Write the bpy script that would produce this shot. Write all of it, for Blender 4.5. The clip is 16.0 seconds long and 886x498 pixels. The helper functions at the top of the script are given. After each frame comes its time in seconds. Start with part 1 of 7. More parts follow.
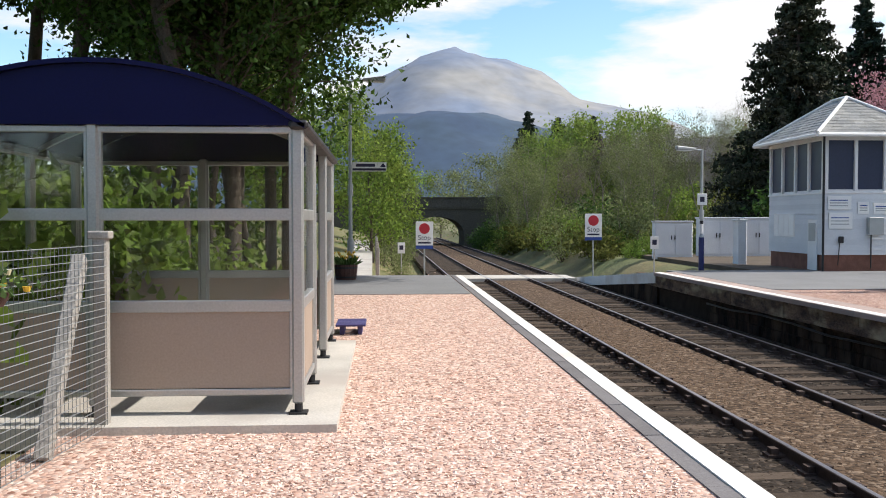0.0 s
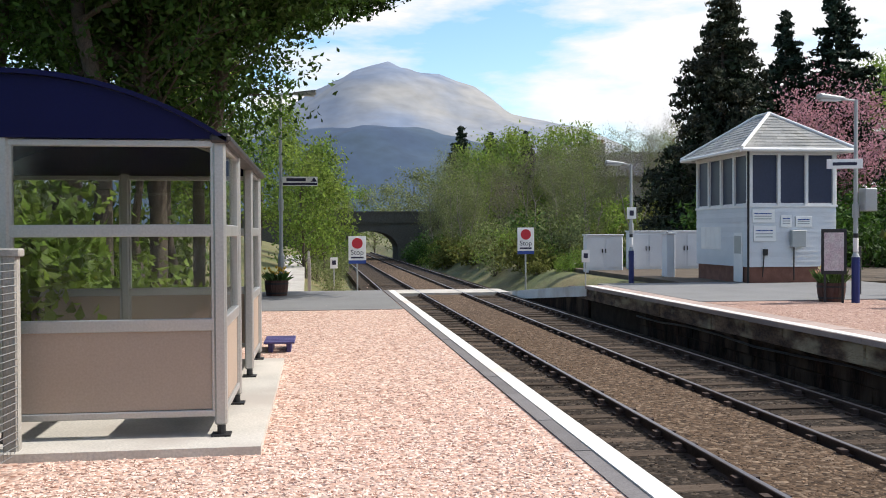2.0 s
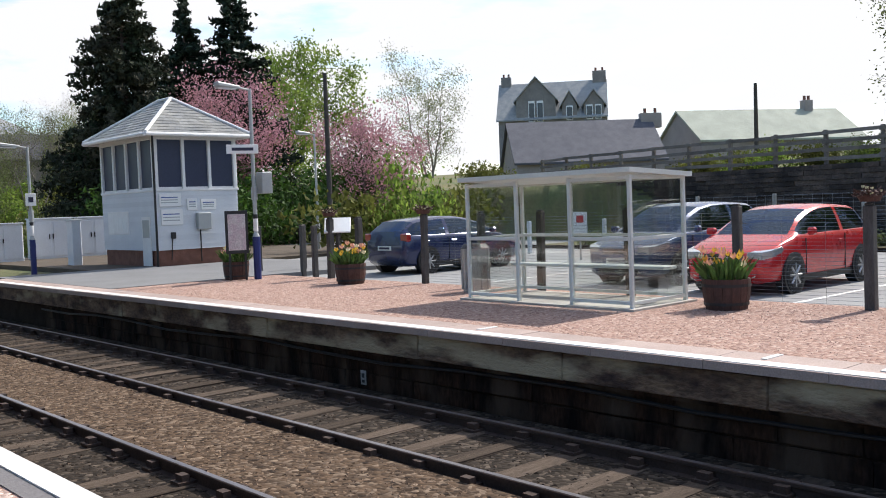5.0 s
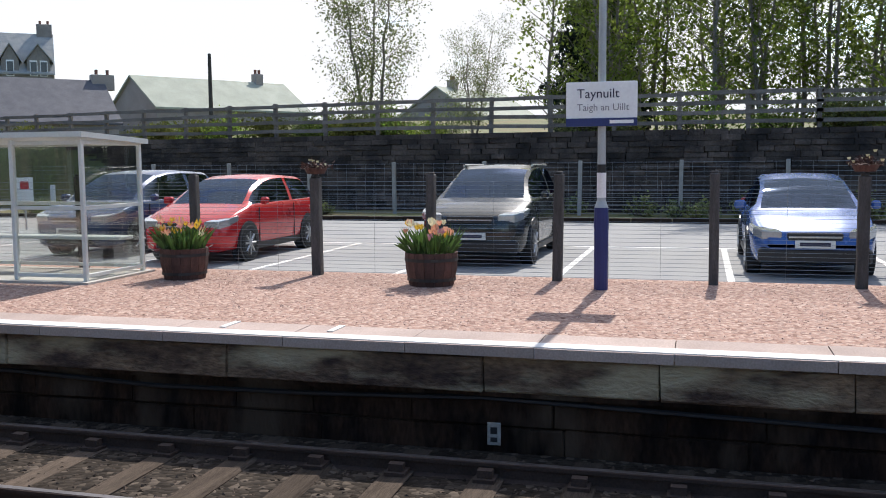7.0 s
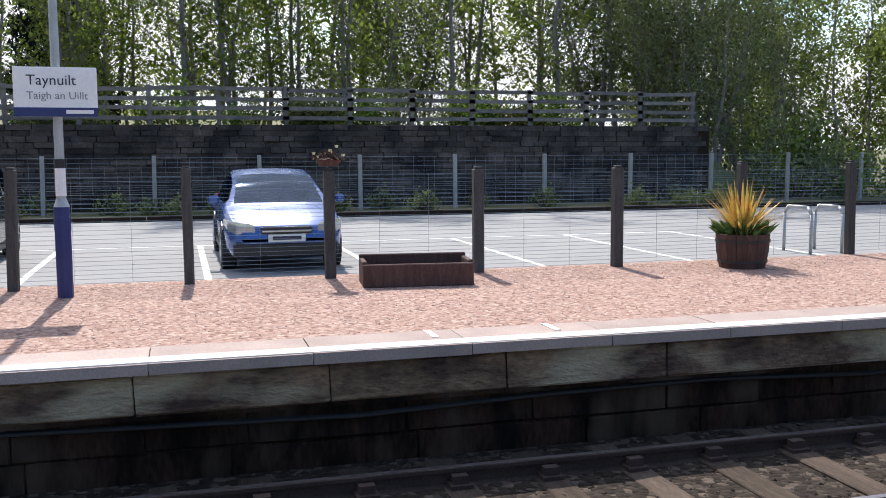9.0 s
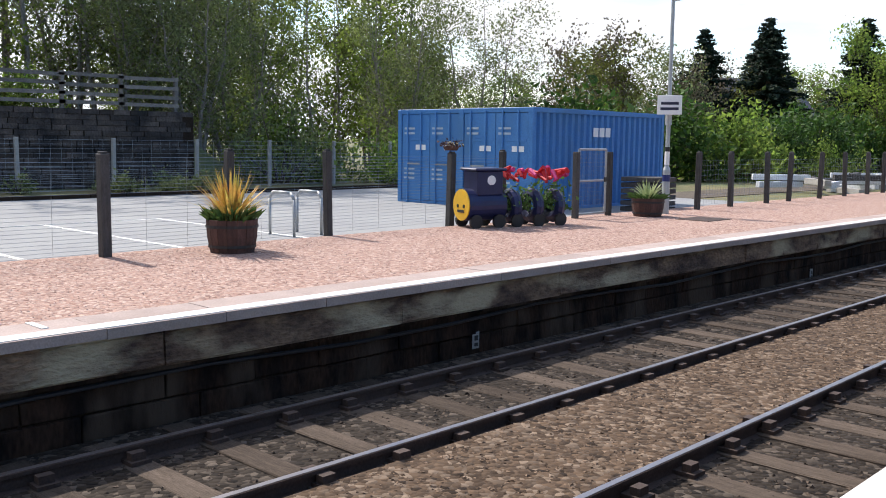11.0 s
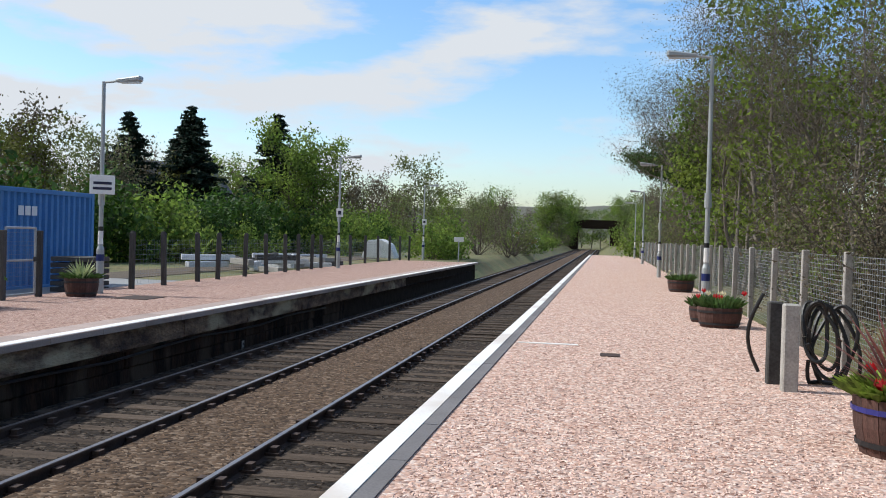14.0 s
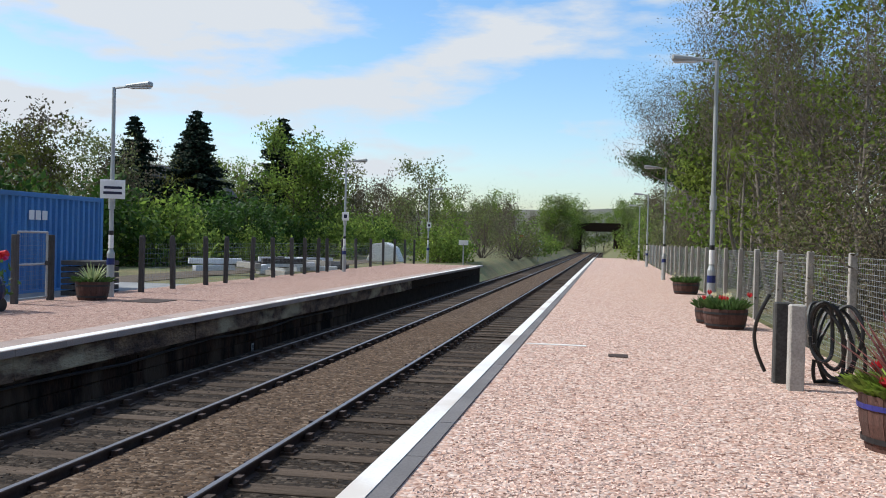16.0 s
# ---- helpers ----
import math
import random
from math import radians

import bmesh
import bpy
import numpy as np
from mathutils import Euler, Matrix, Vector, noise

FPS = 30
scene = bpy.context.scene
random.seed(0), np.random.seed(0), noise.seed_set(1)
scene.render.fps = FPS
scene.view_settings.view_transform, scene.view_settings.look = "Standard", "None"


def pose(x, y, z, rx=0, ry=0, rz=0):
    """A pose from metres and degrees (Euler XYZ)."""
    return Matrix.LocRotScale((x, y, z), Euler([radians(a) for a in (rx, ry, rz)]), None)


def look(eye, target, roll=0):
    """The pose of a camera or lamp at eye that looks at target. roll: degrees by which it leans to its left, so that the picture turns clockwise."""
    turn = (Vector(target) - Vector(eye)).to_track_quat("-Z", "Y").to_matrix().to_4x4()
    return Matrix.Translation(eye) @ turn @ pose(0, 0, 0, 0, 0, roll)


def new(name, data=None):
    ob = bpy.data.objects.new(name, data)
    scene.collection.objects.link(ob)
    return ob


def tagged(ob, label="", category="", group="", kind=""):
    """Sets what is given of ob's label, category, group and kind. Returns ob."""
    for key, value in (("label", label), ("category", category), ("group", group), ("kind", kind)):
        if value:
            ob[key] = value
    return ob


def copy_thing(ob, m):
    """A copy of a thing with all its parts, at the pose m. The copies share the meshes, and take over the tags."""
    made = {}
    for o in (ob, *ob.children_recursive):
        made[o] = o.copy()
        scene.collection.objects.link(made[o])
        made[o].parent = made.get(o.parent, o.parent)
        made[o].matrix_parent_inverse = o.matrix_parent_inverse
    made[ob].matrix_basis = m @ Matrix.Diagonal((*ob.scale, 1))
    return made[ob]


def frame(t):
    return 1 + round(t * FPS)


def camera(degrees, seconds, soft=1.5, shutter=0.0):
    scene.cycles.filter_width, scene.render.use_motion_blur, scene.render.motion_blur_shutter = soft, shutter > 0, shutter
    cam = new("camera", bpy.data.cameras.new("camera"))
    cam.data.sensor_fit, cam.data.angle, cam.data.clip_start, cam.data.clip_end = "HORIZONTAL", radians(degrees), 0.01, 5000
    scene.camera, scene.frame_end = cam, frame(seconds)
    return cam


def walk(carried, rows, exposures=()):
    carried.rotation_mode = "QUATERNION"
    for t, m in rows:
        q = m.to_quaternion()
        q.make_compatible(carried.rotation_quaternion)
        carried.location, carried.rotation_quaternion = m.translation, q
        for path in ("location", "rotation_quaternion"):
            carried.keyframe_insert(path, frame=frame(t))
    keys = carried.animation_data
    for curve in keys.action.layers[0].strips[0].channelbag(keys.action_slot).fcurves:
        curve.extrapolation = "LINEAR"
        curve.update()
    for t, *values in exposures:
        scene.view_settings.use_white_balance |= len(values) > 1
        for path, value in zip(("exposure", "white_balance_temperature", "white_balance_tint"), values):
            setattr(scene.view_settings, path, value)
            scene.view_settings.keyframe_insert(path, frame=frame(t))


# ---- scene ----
cam = camera(50.42, 16.0, soft=1.0)
PATH = [
    (0, pose(-0.378, -0.344, 1.536, 88.25, 0.02, -3.61)),
    (0.5, pose(-0.388, -0.356, 1.552, 88.38, 0.13, -4.27)),
    (1, pose(-0.340, -0.341, 1.544, 88.60, 0.21, -4.96)),
    (1.5, pose(-0.332, -0.368, 1.547, 88.83, 0.26, -5.93)),
    (2, pose(-0.316, -0.245, 1.542, 89.11, 0.29, -7.61)),
    (2.5, pose(-0.275, -0.148, 1.547, 89.38, 0.19, -10.35)),
    (3, pose(-0.213, -0.111, 1.545, 89.79, 0.28, -14.09)),
    (3.2, pose(-0.221, -0.120, 1.548, 89.89, 0.49, -15.93)),
    (5.3, pose(-0.293, -0.338, 1.559, 86.58, 1.19, -47.05)),
    (5.5, pose(-0.358, -0.443, 1.568, 86.10, 0.45, -50.03)),
    (6, pose(-0.294, -0.164, 1.584, 85.42, 0.87, -58.93)),
    (6.5, pose(-0.290, -0.181, 1.565, 85.16, 0.64, -66.93)),
    (7, pose(-0.193, -0.191, 1.574, 84.67, 0.48, -74.65)),
    (7.5, pose(-0.072, -0.194, 1.556, 84.47, 0.49, -81.93)),
    (8, pose(0.049, -0.309, 1.542, 84.23, 0.90, -88.22)),
    (8.5, pose(0.119, -0.404, 1.525, 84.30, 1.00, -94.78)),
    (9, pose(0.272, -0.261, 1.544, 84.28, 0.31, -105.66)),
    (9.5, pose(0.328, -0.122, 1.546, 83.52, -0.33, -115.51)),
    (9.7, pose(0.263, -0.114, 1.551, 83.15, -0.24, -117.80)),
    (11.8, pose(0.251, -0.228, 1.566, 85.09, -1.14, -147.03)),
    (12, pose(0.202, -0.208, 1.554, 85.47, -1.16, -149.16)),
    (12.5, pose(0.190, 0.012, 1.569, 86.44, -1.29, -154.83)),
    (13, pose(0.189, 0.246, 1.568, 87.47, -1.89, -161.05)),
    (13.5, pose(0.213, 0.342, 1.515, 88.48, -1.81, -166.37)),
    (14, pose(0.197, 0.427, 1.526, 89.18, -1.56, -170.17)),
    (14.5, pose(0.295, 0.657, 1.540, 89.42, -1.34, -172.90)),
    (15, pose(0.327, 0.761, 1.549, 89.37, -1.33, -174.05)),
    (15.5, pose(0.318, 0.724, 1.551, 89.33, -1.31, -173.76)),
    (16, pose(0.252, 0.621, 1.516, 89.38, -1.39, -169.97)),
]
walk(cam, PATH, exposures=((0.0, 0.18, 6500, 11), (3.2, 0.18, 6450, 11), (5.5, 0.17, 6400, 12), (7.5, 0.2, 6380, 12), (9.0, 0.36, 6350, 13), (12.0, 0.32, 6350, 12), (13.2, -0.06, 6250, 10), (14.5, -0.22, 6050, 8), (16.0, -0.22, 6050, 8)))
# the light: a high sun over the car park, thin bright cloud
SUN_AZ = radians(-2.0)     # from +x towards +y
SUN_EL = radians(47.0)
world = bpy.data.worlds.new("sky")
scene.world = world
world.use_nodes = True
wn, wl = world.node_tree.nodes, world.node_tree.links
wn.clear()
w_out = wn.new("ShaderNodeOutputWorld")
w_bg = wn.new("ShaderNodeBackground")
w_sky = wn.new("ShaderNodeTexSky")
w_sky.sky_type = "NISHITA"
w_sky.sun_disc = False
w_sky.sun_elevation = SUN_EL
w_sky.sun_rotation = radians(90.0) - SUN_AZ
w_sky.air_density, w_sky.dust_density, w_sky.ozone_density = 1.0, 1.2, 1.2
w_co = wn.new("ShaderNodeTexCoord")
w_map = wn.new("ShaderNodeMapping")
w_map.inputs["Scale"].default_value = (1.0, 1.0, 3.6)
w_map.inputs["Location"].default_value = (0.35, 0.1, 0.0)
w_noise = wn.new("ShaderNodeTexNoise")
w_noise.inputs["Scale"].default_value = 4.8
w_noise.inputs["Detail"].default_value = 7.0
w_noise.inputs["Roughness"].default_value = 0.55
w_ramp = wn.new("ShaderNodeValToRGB")
w_ramp.color_ramp.elements[0].position, w_ramp.color_ramp.elements[0].color = 0.455, (0.06, 0.06, 0.06, 1)
w_ramp.color_ramp.elements[1].position, w_ramp.color_ramp.elements[1].color = 0.60, (1, 1, 1, 1)
# more cloud towards the sun's side
w_dot = wn.new("ShaderNodeVectorMath")
w_dot.operation = "DOT_PRODUCT"
w_dot.inputs[1].default_value = (0.16, 0.03, 0.0)
w_add = wn.new("ShaderNodeMath")
w_add.operation = "ADD"
w_mix = wn.new("ShaderNodeMix")
w_mix.data_type = "RGBA"
w_mix.inputs["B"].default_value = (12.6, 12.7, 12.9, 1)
wl.new(w_co.outputs["Generated"], w_map.inputs["Vector"])
wl.new(w_map.outputs["Vector"], w_noise.inputs["Vector"])
wl.new(w_co.outputs["Generated"], w_dot.inputs[0])
wl.new(w_noise.outputs["Fac"], w_add.inputs[0])
wl.new(w_dot.outputs["Value"], w_add.inputs[1])
wl.new(w_add.outputs["Value"], w_ramp.inputs["Fac"])
wl.new(w_ramp.outputs["Color"], w_mix.inputs["Factor"])
w_sat = wn.new("ShaderNodeHueSaturation")
w_sat.inputs["Saturation"].default_value, w_sat.inputs["Value"].default_value = 1.3, 3.1
wl.new(w_sky.outputs["Color"], w_sat.inputs["Color"])
wl.new(w_sat.outputs["Color"], w_mix.inputs["A"])
wl.new(w_mix.outputs["Result"], w_bg.inputs["Color"])
w_bg.inputs["Strength"].default_value = 0.07
wl.new(w_bg.outputs["Background"], w_out.inputs["Surface"])
sun = new("sun", bpy.data.lights.new("sun", "SUN"))
sun.data.energy, sun.data.angle, sun.data.color = 5.0, radians(0.6), (1.0, 0.95, 0.87)
to_sun = Vector((math.cos(SUN_EL) * math.cos(SUN_AZ), math.cos(SUN_EL) * math.sin(SUN_AZ), math.sin(SUN_EL)))
sun.matrix_world = look((30, 0, 60), Vector((30, 0, 60)) - to_sun)


# ---- materials ----
def mat(name, base, rough=0.8, metal=0.0, vary=0.25, scale=6.0, fine=60.0, bump=0.15, other=None, dirt=None, obj=0.0, island=0.0, translucent=0.0, spec=0.5, coat=0.0, stretch=(1, 1, 1), relief=0.01):
    """A procedural surface: two scales of variation, fine relief, and by choice a second colour, stains and piece-to-piece change."""
    m = bpy.data.materials.new(name)
    m.use_nodes = True
    n, l = m.node_tree.nodes, m.node_tree.links
    b = n["Principled BSDF"]
    b.inputs["Metallic"].default_value = metal
    b.inputs["Specular IOR Level"].default_value = spec
    b.inputs["Coat Weight"].default_value = coat
    b.inputs["Coat Roughness"].default_value = 0.06
    co = n.new("ShaderNodeTexCoord")
    mp = n.new("ShaderNodeMapping")
    mp.inputs["Scale"].default_value = stretch
    geo = n.new("ShaderNodeNewGeometry")
    l.new(geo.outputs["Position"], mp.inputs["Vector"])
    big, small = n.new("ShaderNodeTexNoise"), n.new("ShaderNodeTexNoise")
    big.inputs["Scale"].default_value, big.inputs["Detail"].default_value = scale, 5
    small.inputs["Scale"].default_value, small.inputs["Detail"].default_value = fine, 3
    for t in (big, small):
        l.new(mp.outputs["Vector"], t.inputs["Vector"])
    mix = n.new("ShaderNodeMix")
    mix.data_type = "RGBA"
    o = other or tuple(c * (1 - vary) for c in base)
    mix.inputs["A"].default_value, mix.inputs["B"].default_value = (*base, 1), (*o, 1)
    r = n.new("ShaderNodeMapRange")
    r.inputs["From Min"].default_value, r.inputs["From Max"].default_value = 0.35, 0.65
    l.new(big.outputs["Fac"], r.inputs["Value"])
    l.new(r.outputs["Result"], mix.inputs["Factor"])
    hsv = n.new("ShaderNodeHueSaturation")
    r2 = n.new("ShaderNodeMapRange")
    r2.inputs["From Min"].default_value, r2.inputs["From Max"].default_value = 0.3, 0.7
    r2.inputs["To Min"].default_value, r2.inputs["To Max"].default_value = 1 - vary, 1 + vary
    l.new(small.outputs["Fac"], r2.inputs["Value"])
    val = r2.outputs["Result"]
    for source, amount in (("Random Per Island", island), ("Random", obj)):
        if amount:
            src = geo if source == "Random Per Island" else n.new("ShaderNodeObjectInfo")
            rr = n.new("ShaderNodeMapRange")
            rr.inputs["To Min"].default_value, rr.inputs["To Max"].default_value = 1 - amount, 1 + amount
            l.new(src.outputs[source], rr.inputs["Value"])
            mu = n.new("ShaderNodeMath")
            mu.operation = "MULTIPLY"
            l.new(val, mu.inputs[0])
            l.new(rr.outputs["Result"], mu.inputs[1])
            val = mu.outputs["Value"]
    l.new(val, hsv.inputs["Value"])
    l.new(mix.outputs["Result"], hsv.inputs["Color"])
    col = hsv.outputs["Color"]
    if dirt:
        st = n.new("ShaderNodeTexNoise")
        st.inputs["Scale"].default_value, st.inputs["Detail"].default_value = scale * 0.37, 6
        l.new(mp.outputs["Vector"], st.inputs["Vector"])
        ra = n.new("ShaderNodeMapRange")
        ra.inputs["From Min"].default_value, ra.inputs["From Max"].default_value = 0.5, 0.62
        l.new(st.outputs["Fac"], ra.inputs["Value"])
        dm = n.new("ShaderNodeMix")
        dm.data_type = "RGBA"
        dm.inputs["B"].default_value = (*dirt, 1)
        l.new(col, dm.inputs["A"])
        l.new(ra.outputs["Result"], dm.inputs["Factor"])
        col = dm.outputs["Result"]
    l.new(col, b.inputs["Base Color"])
    rg = n.new("ShaderNodeMapRange")
    rg.inputs["To Min"].default_value, rg.inputs["To Max"].default_value = max(0.02, rough - 0.12), min(1, rough + 0.12)
    l.new(big.outputs["Fac"], rg.inputs["Value"])
    l.new(rg.outputs["Result"], b.inputs["Roughness"])
    if bump:
        bp = n.new("ShaderNodeBump")
        bp.inputs["Strength"].default_value, bp.inputs["Distance"].default_value = bump, relief
        l.new(small.outputs["Fac"], bp.inputs["Height"])
        l.new(bp.outputs["Normal"], b.inputs["Normal"])
    if translucent:
        tr = n.new("ShaderNodeBsdfTranslucent")
        l.new(col, tr.inputs["Color"])
        ms = n.new("ShaderNodeMixShader")
        ms.inputs["Fac"].default_value = translucent
        l.new(b.outputs["BSDF"], ms.inputs[1])
        l.new(tr.outputs["BSDF"], ms.inputs[2])
        l.new(ms.outputs["Shader"], n["Material Output"].inputs["Surface"])
    return m


def gravel_mat(name, cols, scale, bump=0.9):
    """Loose stone chips: cells with a tone each, and relief."""
    m = mat(name, cols[0], 0.95, vary=0.12, scale=0.9, fine=90, bump=0.0, spec=0.15)
    n, l = m.node_tree.nodes, m.node_tree.links
    b = n["Principled BSDF"]
    geo = n.new("ShaderNodeNewGeometry")
    vo = n.new("ShaderNodeTexVoronoi")
    vo.inputs["Scale"].default_value = scale
    l.new(geo.outputs["Position"], vo.inputs["Vector"])
    ramp = n.new("ShaderNodeValToRGB")
    e = ramp.color_ramp.elements
    e[0].color, e[1].color = (*cols[0], 1), (*cols[-1], 1)
    for i, c in enumerate(cols[1:-1]):
        x = e.new((i + 1) / (len(cols) - 1))
        x.color = (*c, 1)
    sep = n.new("ShaderNodeSeparateColor")
    l.new(vo.outputs["Color"], sep.inputs["Color"])
    l.new(sep.outputs["Red"], ramp.inputs["Fac"])
    old = b.inputs["Base Color"].links[0].from_socket
    mx = n.new("ShaderNodeMix")
    mx.data_type = "RGBA"
    mx.inputs["Factor"].default_value = 0.8
    l.new(old, mx.inputs["A"])
    l.new(ramp.outputs["Color"], mx.inputs["B"])
    l.new(mx.outputs["Result"], b.inputs["Base Color"])
    bp = n.new("ShaderNodeBump")
    bp.invert = True
    bp.inputs["Strength"].default_value, bp.inputs["Distance"].default_value = bump, 0.35 / scale
    l.new(vo.outputs["Distance"], bp.inputs["Height"])
    l.new(bp.outputs["Normal"], b.inputs["Normal"])
    return m


def glass_mat(name, tint=(0.9, 0.95, 0.93), rough=0.02, clear=0.88, gloss=0.12, sheen=(1, 1, 1)):
    """A thin pane: mostly clear, with a reflection."""
    m = bpy.data.materials.new(name)
    m.use_nodes = True
    n, l = m.node_tree.nodes, m.node_tree.links
    n.clear()
    out, tr, gl, mx, fr, mr = (n.new(k) for k in ("ShaderNodeOutputMaterial", "ShaderNodeBsdfTransparent", "ShaderNodeBsdfGlossy", "ShaderNodeMixShader", "ShaderNodeLayerWeight", "ShaderNodeMapRange"))
    tr.inputs["Color"].default_value = (*[c * clear for c in tint], 1)
    gl.inputs["Roughness"].default_value = rough
    gl.inputs["Color"].default_value = (*sheen, 1)
    fr.inputs["Blend"].default_value = 0.3
    mr.inputs["To Min"].default_value, mr.inputs["To Max"].default_value = gloss * 0.35, min(1.0, gloss * 2)
    l.new(fr.outputs["Facing"], mr.inputs["Value"])
    l.new(mr.outputs["Result"], mx.inputs["Fac"])
    l.new(tr.outputs["BSDF"], mx.inputs[1])
    l.new(gl.outputs["BSDF"], mx.inputs[2])
    l.new(mx.outputs["Shader"], out.inputs["Surface"])
    return m


M_CHIPS = gravel_mat("pink_gravel", [(0.20, 0.10, 0.07), (0.68, 0.48, 0.39), (0.54, 0.34, 0.26), (0.88, 0.72, 0.62), (0.30, 0.20, 0.165)], 29, 1.0)
M_CHIPSFAR = gravel_mat("red_gravel", [(0.18, 0.10, 0.08), (0.46, 0.31, 0.25), (0.36, 0.22, 0.17), (0.60, 0.45, 0.37), (0.26, 0.17, 0.14)], 25, 1.0)
M_BALLAST = gravel_mat("ballast", [(0.012, 0.009, 0.007), (0.045, 0.034, 0.025), (0.022, 0.016, 0.011), (0.14, 0.11, 0.085)], 17)
M_RUSTY = gravel_mat("brown_ballast", [(0.022, 0.014, 0.009), (0.15, 0.098, 0.062), (0.055, 0.035, 0.022), (0.28, 0.205, 0.145)], 18)
M_TARMAC = mat("tarmac", (0.23, 0.23, 0.23), 0.9, vary=0.12, scale=0.5, fine=70, bump=0.3, other=(0.28, 0.28, 0.27))
M_PATH = mat("path_tarmac", (0.19, 0.19, 0.19), 0.9, vary=0.12, scale=0.7, fine=60, bump=0.3)
M_CONCRETE = mat("concrete", (0.50, 0.47, 0.42), 0.9, vary=0.14, scale=2.2, fine=50, bump=0.2, dirt=(0.40, 0.36, 0.32))
M_COPING = mat("coping", (0.40, 0.31, 0.27), 0.9, vary=0.14, scale=2.0, fine=60, bump=0.25, obj=0.12)
M_COPING_GREY = mat("coping_grey", (0.16, 0.15, 0.15), 0.9, vary=0.15, scale=2.0, fine=60, bump=0.25, obj=0.12)
M_WHITE = mat("white_paint", (0.80, 0.79, 0.77), 0.7, vary=0.06, scale=3.0, fine=40, bump=0.08)
M_LINE = mat("line_paint", (0.78, 0.77, 0.74), 0.8, vary=0.08, scale=1.5, fine=40, bump=0.1, dirt=(0.60, 0.55, 0.50))
# near-black base: the shade on the platform face is painted into the stone
M_STONE_SHADED = mat("platform_stone_shaded", (0.045, 0.024, 0.015), 0.95, spec=0.1, vary=0.4, scale=3.2, fine=22, bump=0.6, other=(0.010, 0.007, 0.006), dirt=(0.075, 0.05, 0.034), obj=0.08, relief=0.03, stretch=(1, 1.3, 0.45))
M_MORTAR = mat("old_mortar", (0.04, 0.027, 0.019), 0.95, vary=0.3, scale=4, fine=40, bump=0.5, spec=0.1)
M_WALLSTONE = mat("wall_stone", (0.085, 0.064, 0.052), 0.95, vary=0.25, scale=1.2, fine=14, bump=0.6, other=(0.022, 0.018, 0.017), obj=0.5, relief=0.05)
M_RAIL = mat("rail_side", (0.07, 0.045, 0.035), 0.8, 0.3, vary=0.25, scale=4, fine=50, bump=0.2)
M_RAILTOP = mat("rail_head", (0.30, 0.28, 0.29), 0.35, 0.9, vary=0.1, scale=4, fine=80, bump=0.05)
M_SLEEPER = mat("sleeper", (0.095, 0.072, 0.055), 0.95, vary=0.3, scale=5, fine=45, bump=0.6, spec=0.1, obj=0.35, stretch=(0.3, 3, 1))
M_GRASS = mat("rough_grass", (0.09, 0.11, 0.035), 0.95, vary=0.3, scale=0.35, fine=9, bump=0.5, other=(0.17, 0.14, 0.06), relief=0.05)
M_SOIL = mat("soil", (0.10, 0.075, 0.05), 0.95, vary=0.3, scale=1.5, fine=25, bump=0.5)
M_STEEL = mat("grey_metal", (0.47, 0.47, 0.46), 0.4, 0.7, vary=0.08, scale=3, fine=60, bump=0.04)
M_GALV = mat("galvanised", (0.42, 0.43, 0.43), 0.5, 0.6, vary=0.12, scale=7, fine=70, bump=0.05)
M_LAMPGREY = mat("lamp_grey", (0.40, 0.42, 0.42), 0.5, 0.3, vary=0.08, scale=3, fine=60, bump=0.03)
M_NAVY = mat("navy_paint", (0.004, 0.005, 0.045), 0.5, vary=0.1, scale=2, fine=50, bump=0.03, spec=0.15)
M_NAVYPOST = mat("navy_post", (0.012, 0.022, 0.13), 0.45, vary=0.12, scale=3, fine=50, bump=0.04)
M_BLACK = mat("black_plastic", (0.015, 0.015, 0.017), 0.5, vary=0.2, scale=5, fine=60, bump=0.05)
M_PANEL = mat("tan_panel", (0.36, 0.28, 0.22), 0.6, vary=0.08, scale=1.2, fine=60, bump=0.04)
M_CLADDING = mat("white_boards", (0.66, 0.68, 0.70), 0.75, vary=0.07, scale=1.6, fine=30, bump=0.1, obj=0.05)
M_SLATE = mat("slate", (0.22, 0.23, 0.23), 0.85, vary=0.2, scale=1.6, fine=25, bump=0.3, other=(0.30, 0.30, 0.28), obj=0.25, island=0.2)
M_DARKWIN = mat("dark_blind", (0.035, 0.045, 0.085), 0.35, vary=0.1, scale=1, fine=20, bump=0.02)
M_BRICK = mat("red_brick", (0.22, 0.10, 0.07), 0.9, vary=0.25, scale=5, fine=40, bump=0.4)
M_BARK = mat("bark", (0.11, 0.085, 0.065), 0.95, vary=0.35, scale=4, fine=30, bump=0.8, stretch=(3, 3, 0.6), relief=0.03)
M_BARKPALE = mat("pale_bark", (0.24, 0.21, 0.18), 0.95, vary=0.35, scale=4, fine=30, bump=0.7, stretch=(3, 3, 0.6), relief=0.03)
M_LEAF = mat("leaf_mid", (0.12, 0.20, 0.035), 0.7, vary=0.2, scale=0.6, fine=6, bump=0, island=0.5, translucent=0.6, other=(0.20, 0.26, 0.05), spec=0.3)
M_LEAFDARK = mat("leaf_dark", (0.05, 0.105, 0.016), 0.65, vary=0.2, scale=0.6, fine=6, bump=0, island=0.5, translucent=0.35, spec=0.3)
M_LEAFYELLOW = mat("leaf_spring", (0.17, 0.225, 0.045), 0.75, vary=0.2, scale=0.6, fine=6, bump=0, island=0.4, translucent=0.62, spec=0.2)
M_LEAFPALE = mat("leaf_pale", (0.19, 0.22, 0.09), 0.8, vary=0.2, scale=0.6, fine=6, bump=0, island=0.45, translucent=0.4, spec=0.2)
